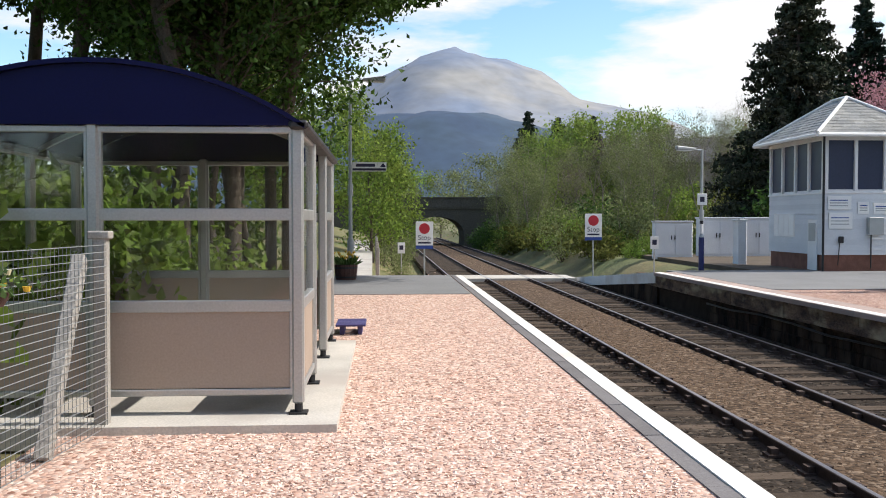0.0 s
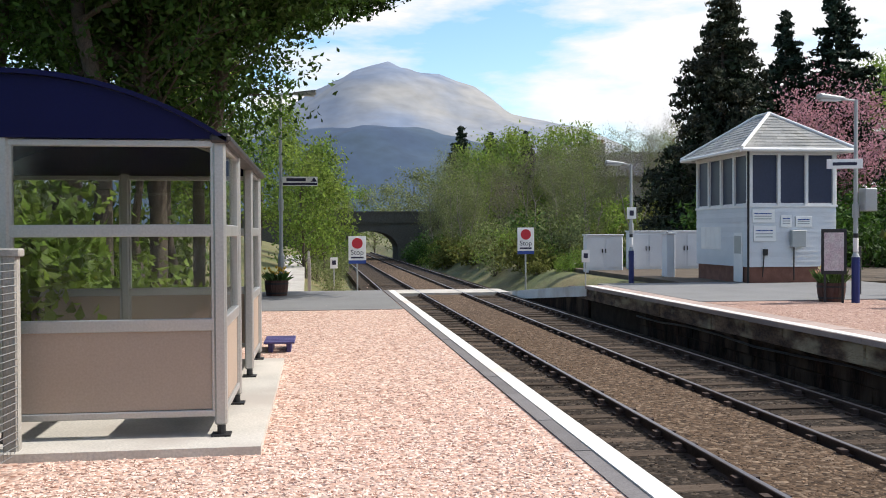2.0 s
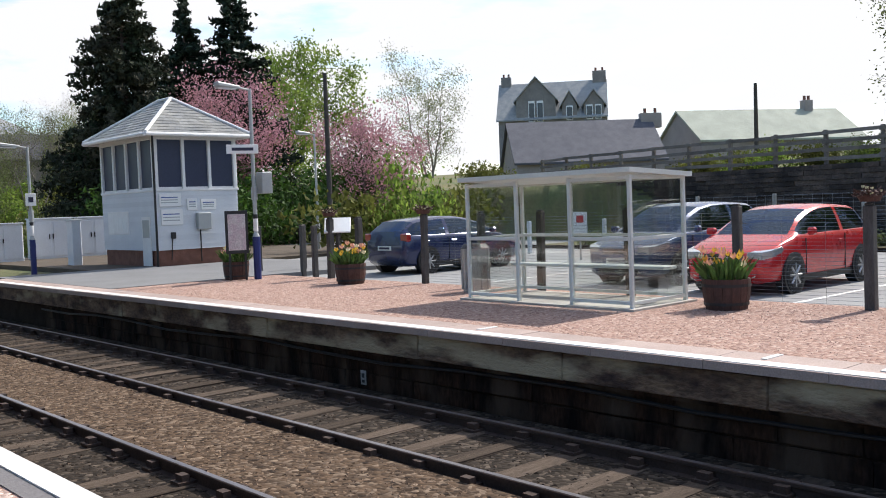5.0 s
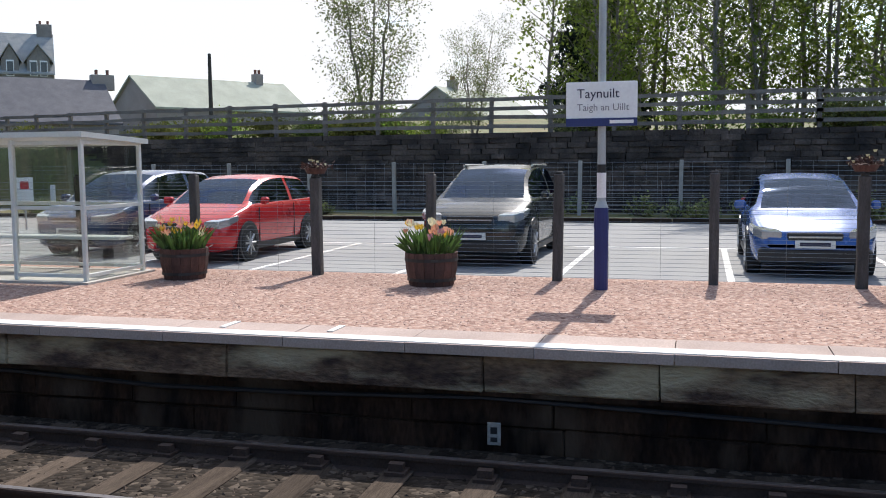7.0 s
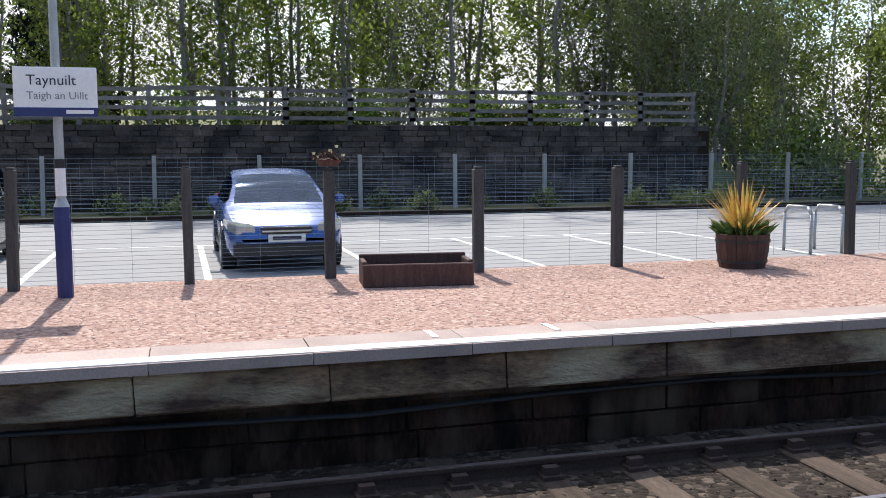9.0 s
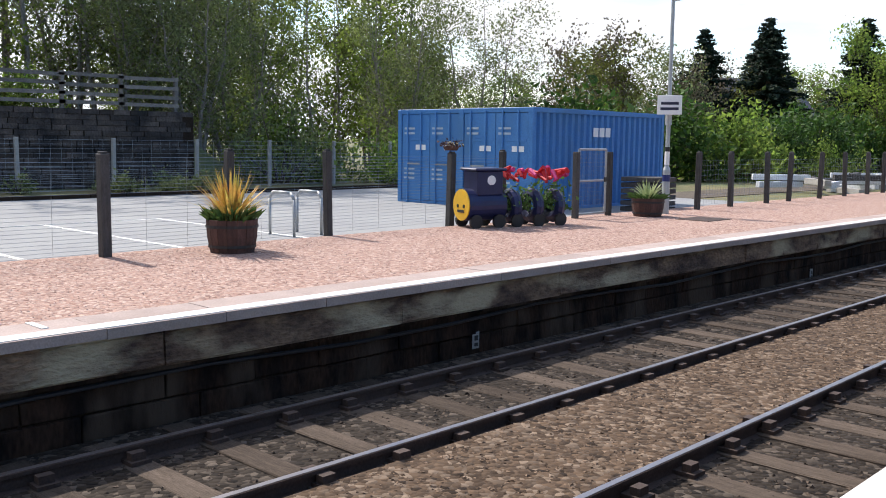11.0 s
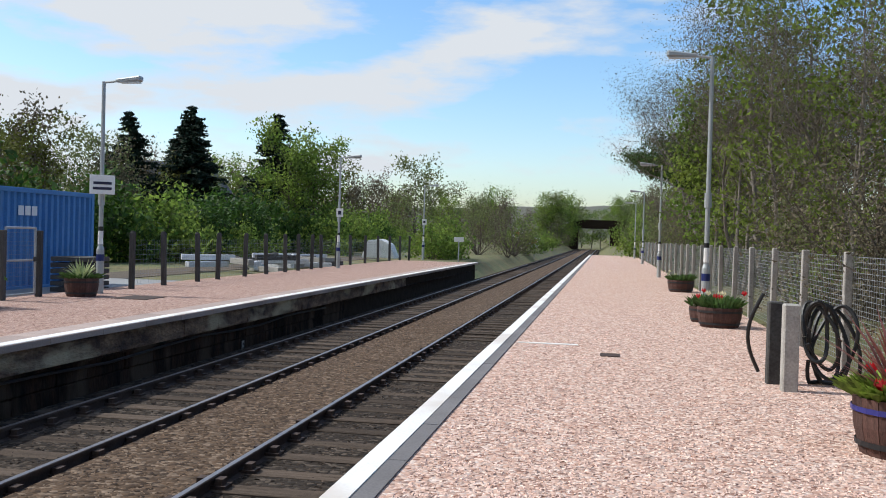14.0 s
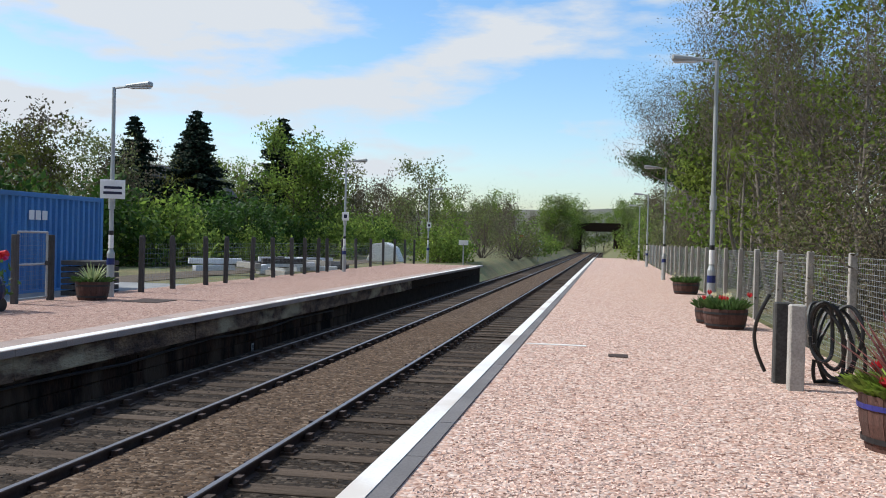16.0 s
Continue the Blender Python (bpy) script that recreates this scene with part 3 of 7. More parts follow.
def plant(kind, x, y, s=1.0, rz=None, z=None, sz=None, label="", first=False, group=""):
    """A copy of a plant, standing on the land."""
    rnd = random.Random(int(x * 131 + y * 57))
    m = pose(x, y, (land(x, y) - 0.05) if z is None else z, 0, 0, rnd.uniform(0, 360) if rz is None else rz)
    ob = copy_thing(kind, m)
    ob.matrix_basis = m @ Matrix.Diagonal((s, s, sz or s, 1))
    if label:
        tagged(ob, label)
    if group:
        tagged(ob, group=group)
    return ob


def retire(ob):
    """Removes a pattern plant that only served for copies."""
    for o in (*ob.children_recursive, ob):
        bpy.data.objects.remove(o)


birch = [make_pole_tree("tree", "slender young birch in pale spring leaf", 10, 1.7, 0.10, 34, 1500, 0.085, M_LEAFYELLOW, M_BARKPALE, 11 + i, 0.0085, 1.0, 0.6, 0.22) for i in range(3)]
leafy = [make_pole_tree("tree", "broadleaved tree in fresh green leaf", 10, 3.1, 0.12, 48, 5200, 0.14, M_LEAF, M_BARK, 21 + i, 0.014, 0.8, 0.5, 0.42) for i in range(3)]
farleafy = [make_pole_tree("tree", "distant broadleaved tree in fresh leaf", 10, 3.2, 0.08, 36, 2600, 0.155, k, M_BARK, 25 + i, 0.014, 0.8, 0.5, 0.45) for i, k in enumerate((M_LEAF, M_LEAFPALE, M_TWIG, M_GORSE))]
darkt = [make_tree("tree", "tall tree with dark green leaves", 13, 4.4, 3.4, 34000, 0.1, M_LEAFDARK, M_BARK, 31 + i, 1, 0.011, 0.3, 3, clump=0.85) for i in range(2)]
twiggy = [make_tree("tree", "brown twiggy tree just coming into leaf", 10, 3.0, 0.5, 17000, 0.028, M_TWIG, M_BARKPALE, 41 + i, 3, 0.008, 0.35, 3, clump=0.5, width=0.4) for i in range(3)]
pale = [make_pole_tree("tree", "pale grey-green tree in early leaf", 9, 2.7, 0.1, 66, 9000, 0.06, M_LEAFPALE, M_BARKPALE, 51 + i, 0.010, 1.0, 0.5, 0.3, 3) for i in range(2)]
cherry = make_pole_tree("tree", "cherry tree covered in pink blossom", 6, 2.7, 0.16, 44, 6500, 0.075, M_PINK, M_BARK, 61, 0.02, 0.7, 0.45, 0.35)
spruce = make_conifer("tree", "tall dark spruce with drooping boughs", 15, 4.8, M_NEEDLEBROWN, 71, 62, 60000, 0.13)
fir = [make_conifer("tree", "dense dark green pointed conifer", 14, 3.4, M_NEEDLE, 72 + i, 58, 26000, 0.15, 0.04) for i in range(2)]
bush = [make_bush("bush", "green bush on the bank", 1.7, 1.9, 2200, 0.085, M_LEAF, 81), make_bush("bush", "yellow-green gorse bush on the bank", 1.9, 1.6, 1300, 0.11, M_GORSE, 82), make_bush("bush", "dense dark green leafy shrub", 1.6, 1.8, 2200, 0.085, M_LEAFDARK, 83), make_bush("bush", "grey twiggy bush in bud", 1.7, 2.3, 1500, 0.075, M_LEAFPALE, 84)]
thicket = make_bush("bush", "brown twiggy thicket with a few leaves", 1.9, 3.4, 9000, 0.026, M_TWIG, 86, width=0.4)
maple = make_tree("tree", "spreading maple with dense green leaves over the platform", 13, 7.2, 3.6, 115000, 0.085, M_LEAFDARK, M_BARK, 91, 1, 0.011, 0.3, 3, clump=0.95)
weed = make_bush("weed", "tuft of pale weeds at the wall foot", 0.5, 0.5, 500, 0.045, M_LEAFPALE, 85, "weed")
overhang = make_pole_tree("tree", "tree with dense dark leaves behind the waiting shelter", 9.5, 3.0, 0.34, 60, 26000, 0.065, M_LEAFDARK, M_BARK, 95, 0.012, 0.7, 0.45, 0.5)
patterns = [overhang, thicket, maple] + farleafy + birch + leafy + darkt + twiggy + pale + [cherry, spruce, weed] + fir + bush
R = random.Random(5)

# west side: tall trees behind the waiting shelter, with boughs over the platform end
for x, y, s in ((-8.5, 14.5, 1.0), (-6.2, 17.5, 1.05), (-11.5, 18, 1.1), (-5.0, 21.5, 0.95), (-9.5, 24, 1.15), (-14, 13, 1.1), (-13, 24, 1.2), (-7.5, 29, 1.05), (-16, 19, 1.2), (-10.5, 10.5, 1.0), (-3.4, 18.6, 0.72)):
    plant(R.choice(darkt), x, y, s)
for x, y, s in ((-5.2, 7.5, 1.0), (-5.4, 9.6, 1.1), (-5.3, 11.8, 1.0), (-5.6, 14, 1.2), (-6.8, 8.3, 1.2), (-7, 11, 1.2), (-7.2, 13.6, 1.3), (-4.2, 4.6, 0.7), (-5.2, 5.4, 0.9), (-4.9, 3.2, 0.8), (-6.5, 6, 1.2)):
    plant(bush[0], x, y, s * 1.15)
plant(maple, -4.5, 16.3, 1.5, rz=20, sz=0.86)
plant(maple, -9.5, 21, 1.1, rz=150)
plant(maple, -3.3, 18.2, 0.95, rz=115, sz=1.12)
for x, y, s in ((-4.1, 13.2, 1.1), (-5.2, 13.8, 1.2), (-6.2, 13.2, 1.3), (-4.9, 15.2, 1.3), (-3.7, 14.6, 0.8), (-7.2, 15.0, 1.4)):
    plant(bush[0], x, y, s)
plant(darkt[0], -3.7, 15.4, 0.92, rz=70, sz=0.85)
plant(darkt[1], -2.3, 18.9, 0.9, rz=200, sz=0.82)
plant(maple, -3.2, 23.5, 0.85, rz=250)
plant(overhang, -3.2, 16.8, 0.95, rz=300)
plant(overhang, -3.0, 20.6, 1.05, rz=40)
for i in range(18):
    plant(R.choice([bush[0], bush[2], bush[0]]), R.uniform(-16, -5.2), R.uniform(6, 28), R.uniform(1.0, 1.9))
# beside the footpath to the road bridge
for x, y, s, k in ((-0.9, 45, 0.62, leafy[0]), (0.1, 52, 0.6, leafy[1]), (-1.2, 58, 0.75, leafy[2]), (-5, 40, 0.8, leafy[1]), (-6.5, 50, 1.0, leafy[0]), (-9, 60, 1.1, leafy[2]), (0.2, 66, 0.6, birch[0]), (-4.5, 70, 1.0, leafy[1])):
    plant(k, x, y, s, label="bright yellow-green tree beside the footpath")
for x, y, s in ((0.2, 42, 0.5), (-0.4, 47, 0.6), (0.6, 56, 0.7), (0.3, 36, 0.35), (0.8, 64, 0.8), (0.9, 75, 1.0)):
    plant(bush[3], x, y, s)
# the bank right of the line, up to the road bridge
for i in range(36):
    y = R.uniform(47, 88)
    x = 11.2 + R.random() ** 1.3 * (6 + (y - 42) * 0.55)
    plant(R.choice([bush[1], bush[1], bush[0], bush[3], bush[2]]), x, y, R.uniform(0.8, 1.5))
for i in range(26):
    y = R.uniform(58, 105)
    x = R.uniform(11, 16 + (y - 50) * 0.55)
    plant(R.choice([pale[0], pale[1], twiggy[0], twiggy[1], birch[0], leafy[1], pale[0]]), x, y, R.uniform(0.62, 1.0))
for i in range(28):
    y = R.uniform(43, 88)
    plant(R.choice([bush[1], bush[3], bush[0], bush[2]]), 9.3 + R.random() * 3.2 - (y - 43) * 0.02, y, R.uniform(0.7, 1.25))
for x, y, s in ((1.2, 104, 0.8), (8.8, 106, 0.8), (5, 136, 0.9), (11, 112, 0.9), (-1, 98, 0.9), (3, 140, 0.8), (8, 138, 0.9)):
    plant(R.choice(farleafy[:2]), x, y, s)
for x, y, s in ((8.3, 84, 1.0), (8.6, 81, 1.1), (9.2, 85, 1.2), (8.9, 71, 0.9), (1.2, 82, 1.2), (0.8, 87, 1.3)):
    plant(bush[2], x, y, s)
for x, y, s in ((10.2, 66, 0.75), (10.6, 74, 0.8), (9.9, 82, 0.8), (11.5, 70, 0.9)):
    plant(pale[1], x, y, s)
for x, y, s in ((14.5, 96, 0.92), (18.2, 99, 0.86), (22.6, 102, 0.82)):
    plant(fir[0], x, y, s * 1.25, sz=s)
for x, y, s in ((12.6, 88, 1.05), (15.2, 90, 1.15), (17.8, 92, 1.05), (20.5, 90, 1.0), (23, 94, 1.0), (26, 96, 0.95), (13.4, 80, 0.85), (16.4, 78, 0.85)):
    plant(R.choice([leafy[0], pale[0], leafy[1], pale[1]]), x, y, s)
for x, y, s in ((10.8, 41, 0.4), (9.9, 43, 0.4), (12, 43, 0.5), (14, 44, 0.6), (16.5, 44, 0.6), (11, 45, 0.6)):
    plant(R.choice(bush[:2]), x, y, s)
# conifers and blossom behind the signal cabin
plant(spruce, 20.3, 45.7, 1.0, z=-0.3)
plant(fir[0], 27.5, 53, 1.0, sz=0.93)
plant(fir[1], 30.2, 52, 1.3, sz=1.02)
plant(cherry, 26.0, 44, 1.1, z=1.6)
plant(cherry, 31.5, 40.5, 0.95, z=0.6)
plant(cherry, 34.5, 43, 0.85, z=0.6)
plant(leafy[0], 34, 52, 0.75)
plant(bush[0], 21.0, 24.9, 1.05, z=-0.1, sz=1.6, label="tall bright green broom bush beside the road")
for x, y, s in ((21, 38.5, 1.0), (24, 39, 1.1), (27, 40.5, 1.2), (18.5, 42, 1.2), (30, 43, 1.3), (22.5, 41, 1.4), (33, 44, 1.5), (26, 43, 1.5)):
    plant(bush[2], x, y, s * 1.35)
for x, y, s in ((21.6, 27.6, 1.5), (23.4, 26.6, 1.45), (25.6, 28.4, 1.5)):
    plant(bush[1], x, y, s, label="pale green broom bush by the road")
plant(leafy[1], 44, 61, 1.0)
plant(leafy[2], 40, 64, 0.95)
plant(pale[0], 60, 67, 1.35, label="round tree with fine bare twigs and new leaf")
plant(pale[1], 37, 56, 0.9)
for x, y, s in ((38, 46, 0.8), (36, 36, 0.9), (41, 33, 0.8), (46, 26, 0.8)):
    plant(bush[1], x, y, s)
# above the retaining wall
for i in range(44):
    y = R.uniform(-19, 27)
    x = 31.6 + 0.06 * max(0, y) + R.uniform(0, 2.5)
    plant(R.choice([bush[1], bush[3], bush[0], bush[0]]), x - 0.7, y, R.uniform(0.35, 0.75))
plant(pale[0], 37.7, 13.1, 1.02, label="round multi-stemmed tree in pale new leaf")
plant(pale[1], 40.5, 9.5, 0.6)
for i in range(62):
    y = R.uniform(-36, 5.0)
    x = 34.5 + R.random() * 14
    plant(R.choice([birch[0], birch[1], birch[2], birch[0], pale[1], birch[1]]), x, y, R.uniform(0.95, 1.5))
plant(fir[0], 46, 4.8, 0.8, sz=0.95)
for i in range(16):
    plant(R.choice(birch), R.uniform(35.5, 46), R.uniform(-7, 5.8), R.uniform(0.95, 1.35))
for x, y, s in ((31.5, -19.5, 1.0), (33, -22, 1.1), (31, -25, 1.0), (30, -29, 1.0), (33, -30, 1.2), (34, -18, 0.9), (29, -33, 1.1)):
    plant(R.choice([birch[0], pale[0], birch[1], pale[1]]), x, y, s * 0.95)
for i in range(18):
    plant(R.choice([bush[0], bush[3]]), 27.5 + R.uniform(0, 8), R.uniform(-52, -19), R.uniform(0.8, 1.4))
# beyond the containers
for i in range(52):
    y = R.uniform(-120, -30)
    x = R.uniform(26, 60) + (y + 30) * -0.12
    plant(R.choice(farleafy), x, y, R.uniform(0.6, 0.95))
for i in range(30):
    y = R.uniform(-95, -42)
    x = 20 + R.uniform(0, 14)
    plant(R.choice([bush[0], bush[2], bush[0]]), x, y, R.uniform(1.0, 1.7))
for i in range(22):
    plant(R.choice([bush[0], bush[2]]), 21.5 + R.uniform(0, 4) + i * 0.1, -34 - i * 3.4, R.uniform(1.5, 2.1))
for i in range(18):
    plant(R.choice([bush[0], bush[3], thicket]), R.choice([R.uniform(9.2, 13), R.uniform(9.2, 13), R.uniform(-6, -3.2)]), R.uniform(-215, -66) if i > 6 else R.uniform(-110, -62), R.uniform(1.2, 1.9))
for x, y, s in ((31, -66, 0.85), (33.5, -70, 0.8), (27.5, -75, 0.9), (35, -64, 0.8)):
    plant(R.choice(fir), x, y, s * 1.45, sz=s * 0.92)
plant(leafy[2], 25, -70, 0.95)
plant(leafy[0], 23, -72, 0.85)
for i in range(46):
    y = R.uniform(-250, -85)
    x = R.uniform(10, 42) + (-y - 95) * 0.03
    plant(R.choice([farleafy[2], farleafy[1], farleafy[2], farleafy[0], farleafy[3]]), x, y, R.uniform(0.6, 0.95))
for i in range(18):
    plant(R.choice(farleafy[:3]), R.choice([R.uniform(8.5, 14), R.uniform(-9, -2.5)]), R.uniform(-245, -205), R.uniform(0.8, 1.15))
# west side wood along the fence
for i in range(48):
    y = -7 - R.random() ** 1.2 * 75
    x = -4.6 - R.random() ** 1.4 * 9
    plant(R.choice([twiggy[0], twiggy[1], twiggy[2], twiggy[1], birch[0], twiggy[2], birch[1], twiggy[0]]), x, y, R.uniform(0.75, 1.15))
for i in range(14):
    y = -9 - R.random() * 70
    plant(R.choice([bush[3], bush[0], bush[2]]), -4.6 - R.random() * 3, y, R.uniform(0.6, 1.0))
for i in range(46):
    y = -8 - R.random() ** 1.2 * 76
    plant(R.choice([thicket, thicket, thicket, bush[3]]), -4.9 - R.random() * 4.5, y, R.uniform(0.9, 1.5))
plant(darkt[0], -4.6, -46, 0.62)
for x, y, s in ((-4.2, -31, 1.15), (-4.1, -37, 1.2), (-4.3, -43, 1.25)):
    plant(twiggy[int(-y) % 3], x, y, s)
plant(leafy[0], -4.2, -38, 0.7)
for x, y, s in ((-4.6, -27, 1.0), (-4.9, -30.5, 1.15), (-5.4, -24, 1.0), (-4.5, -33.5, 0.95), (-5.2, -36, 1.2), (-4.9, -20.5, 0.62), (-5.3, -11.2, 0.42)):
    plant(birch[int(-y) % 3], x, y, s)
for i in range(22):
    plant(R.choice(farleafy[:3]), -5 - R.random() * 8, -80 - R.random() * 120, R.uniform(0.6, 0.85))
# trees added beyond the far bridge only to darken its opening
for x in (-1.5, 1.5, 4.0, 6.5, 9.0):
    plant(farleafy[0], x, -252, 0.95)
# weeds along the foot of the retaining wall
for i in range(46):
    plant(weed, 28.0 + R.uniform(-2.3, 0.4), R.uniform(-17, 22), R.uniform(0.5, 1.2), z=-0.07)
for p in patterns:
    retire(p)


# ---- track ----
def rail_track(name, x0, x1, label):
    tr = thing(name, label, "railway track", kind="structure")
    for xr in (x0, x1):
        foot, web = RAIL_Z - 0.155, RAIL_Z - 0.045
        pts = [(xr - 0.07, foot), (xr + 0.07, foot), (xr + 0.07, foot + 0.015), (xr + 0.012, foot + 0.03), (xr + 0.012, web), (xr + 0.036, web + 0.01), (xr + 0.036, RAIL_Z - 0.006), (xr + 0.026, RAIL_Z - 0.001), (xr - 0.026, RAIL_Z - 0.001), (xr - 0.036, RAIL_Z - 0.006), (xr - 0.036, web + 0.01), (xr - 0.012, web), (xr - 0.012, foot + 0.03), (xr - 0.07, foot + 0.015)]
        part("rail", extrude_poly(pts, "y", -232, 130), M_RAIL, tr)
        part("rail_head", boxm((xr - 0.027, -232, RAIL_Z - 0.003), (xr + 0.027, 130, RAIL_Z + 0.001)), M_RAILTOP, tr, "worn shiny running surface")
    xm = (x0 + x1) / 2
    protos = []
    for k in range(5):
        b = bmesh.new()
        box(b, (-1.28, -0.125, -0.12), (1.28, 0.125, 0.0), 0.012)
        for v in b.verts:
            v.co += Vector((random.uniform(-0.02, 0.02), random.uniform(-0.012, 0.012), random.uniform(-0.008, 0.006)))
        for s in (x0 - xm, x1 - xm):
            box(b, (s - 0.17, -0.085, 0.0), (s + 0.17, 0.085, 0.03))
            box(b, (s + 0.05, -0.06, 0.03), (s + 0.13, 0.06, 0.09))
            box(b, (s - 0.13, -0.06, 0.03), (s - 0.05, 0.06, 0.09))
        for fc in b.faces:
            fc.material_index = 1 if fc.calc_center_median().z > 0.0 and min(v.co.z for v in fc.verts) > -0.03 and max(abs(v.co.y) for v in fc.verts) < 0.1 else 0
        me = bpy.data.meshes.new("sleeper")
        b.to_mesh(me)
        b.free()
        me.materials.append(M_SLEEPER)
        me.materials.append(M_RAIL)
        protos.append(me)
    y = -70.0
    while y < 46:
        s = new("sleeper", random.choice(protos))
        s.parent = tr
        s.matrix_basis = pose(xm + random.uniform(-0.03, 0.03), y, RAIL_Z - 0.124 + random.uniform(-0.012, 0.012), 0, 0, random.uniform(-0.8, 0.8))
        y += 0.72 + random.uniform(-0.03, 0.03)
    rest = bmesh.new()
    for yy in [*np.arange(-230, -70.4, 0.72), *np.arange(46.4, 110, 0.72)]:
        box(rest, (xm - 1.28, yy - 0.12, RAIL_Z - 0.26), (xm + 1.28, yy + 0.12, RAIL_Z - 0.135))
    tagged(part("distant_sleepers", rest, M_SLEEPER, tr), kind="stuff")
    return tr


rail_track("track_near", 2.368, 3.80, "running rails on weathered timber sleepers")
rail_track("track_far", 5.484, 6.916, "running rails on weathered sleepers beside the opposite platform")

# loose stones on the ballast, where the rails pass the eye
rng = np.random.default_rng(3)


def stones(name, label, n, xs, ys, z, size, material):
    base = np.array([(1, 0, 0), (-0.6, 0.8, 0), (-0.6, -0.8, 0), (0.1, 0, 0.75), (0.0, 0, -0.5)])
    fa = [(0, 1, 3), (1, 2, 3), (2, 0, 3), (1, 0, 4), (2, 1, 4), (0, 2, 4)]
    yy = rng.uniform(*ys, n) if abs(ys[1] - ys[0]) > 30 else ys[0] + np.sign(ys[1] - ys[0]) * np.minimum(rng.exponential(abs(ys[1] - ys[0]) * 0.32, n), 3 * abs(ys[1] - ys[0]))
    p = np.stack([rng.uniform(*xs, n), yy, np.full(n, z)], 1)
    a = rng.uniform(0, 2 * np.pi, n)
    s = size * rng.uniform(0.5, 1.3, n)
    rot = np.zeros((n, 3, 3))
    rot[:, 0, 0], rot[:, 0, 1], rot[:, 1, 0], rot[:, 1, 1], rot[:, 2, 2] = np.cos(a), -np.sin(a), np.sin(a), np.cos(a), 0.5
    v = np.einsum("nij,kj->nki", rot, base) * s[:, None, None] + p[:, None] + rng.normal(size=(n, 5, 3)) * (size * 0.16)
    f = (np.array(fa)[None] + 5 * np.arange(n)[:, None, None]).reshape(-1, 3)
    return tagged(mesh_from(name, v.reshape(-1, 3), f.tolist(), material), label, "stones", kind="stuff")


M_STONES = mat("ballast_stone", (0.075, 0.056, 0.043), 0.95, spec=0.1, vary=0.2, scale=2, fine=30, bump=0.2, island=0.75)
M_STONESRUST = mat("rusty_stone", (0.19, 0.13, 0.088), 0.95, spec=0.1, vary=0.2, scale=2, fine=30, bump=0.2, island=0.55)
M_CHIPSTONE = mat("granite_chip", (0.72, 0.51, 0.42), 0.9, vary=0.12, scale=2, fine=60, bump=0.1, island=0.5)
stones("ballast_stones", "loose dark ballast stones round the sleepers", 32000, (NEAR + 0.05, FAR + 0.05), (-26, 24), -0.94, 0.026, M_STONES)
stones("brown_stones", "loose rusty brown ballast between the tracks", 14000, (3.95, 5.34), (-26, 24), -0.885, 0.02, M_STONESRUST)
stones("gravel_chips", "loose pink granite chips on the platform", 24000, (-2.2, NEAR - 0.36), (3.2, 14.5), 0.002, 0.015, M_CHIPSTONE)
stones("gravel_chips", "loose pink granite chips on the platform", 24000, (-2.4, NEAR - 0.36), (-3.0, -14.5), 0.002, 0.015, M_CHIPSTONE)
stones("gravel_chips", "loose red-brown chips on the opposite platform", 15000, (FAR + 0.7, 12.2), (-16, 20), 0.002, 0.012, mat("red_chip", (0.52, 0.35, 0.29), 0.9, vary=0.12, scale=2, fine=60, bump=0.1, island=0.3))


# ---- stone faces ----
def stone_mesh(w, h, d, seed):
    """A rough block, its face to -x."""
    r = random.Random(seed)
    b = bmesh.new()
    box(b, (0, -w / 2, 0), (d, w / 2, h), 0.014)
    for v in b.verts:
        if v.co.x < d * 0.5:
            v.co += Vector((r.uniform(-0.016, 0.014), r.uniform(-0.008, 0.008), r.uniform(-0.008, 0.008)))
    me = bpy.data.meshes.new("stone")
    b.to_mesh(me)
    b.free()
    return me


M_COURSE = mat("upper_course", (0.22, 0.14, 0.085), 0.95, vary=0.35, scale=2.6, fine=16, bump=0.8, other=(0.055, 0.032, 0.024), dirt=(0.42, 0.34, 0.22), obj=0.12, relief=0.04, stretch=(1, 0.8, 2.0))
pw = bpy.data.objects["platform_wall_far"]
# lower two courses carry the shade below the projecting band in their colour
for z, h, w, xface, material, lo, hi in ((-0.40, 0.315, 2.1, FAR + 0.03, M_COURSE, -34, 26), (-0.71, 0.30, 1.1, FAR + 0.115, M_STONE_SHADED, -26, 22), (-1.02, 0.30, 1.3, FAR + 0.12, M_STONE_SHADED, -26, 22)):
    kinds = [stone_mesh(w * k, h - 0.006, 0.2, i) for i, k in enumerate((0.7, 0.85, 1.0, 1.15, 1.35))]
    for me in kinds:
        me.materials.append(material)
    y = lo
    while y < hi:
        i = random.randrange(5)
        ww = w * (0.7, 0.85, 1.0, 1.15, 1.35)[i]
        s = new("stone", kinds[i])
        s.parent = pw
        s.matrix_basis = pose(xface + random.uniform(-0.012, 0.012), y + ww / 2, z)
        y += ww + 0.006
slab("platform_ledge", (FAR + 0.06, -53.8, -0.44), (FAR + 0.2, 26.4, -0.402), M_STONE_SHADED, "weathered stone ledge under the coping", "ledge")
for y, z in ((10.1, -0.88), (1.51, -0.88), (-8.45, -0.88), (-18.2, -0.98)):
    pl = thing("marker_plate", "small white distance plate on the platform face", "marker", FAR + 0.105, y, z)
    part("plate", boxm((-0.012, -0.06, 0), (0, 0.06, 0.2), 0.004), M_CPOST, pl)
    part("figure", boxm((-0.016, -0.03, 0.1), (-0.012, 0.03, 0.16)), M_BLACK, pl)
    part("figure", boxm((-0.016, -0.03, 0.03), (-0.012, 0.03, 0.07)), M_BLACK, pl)
cable = thing("cable", "black cable slung along the platform face", "cable")
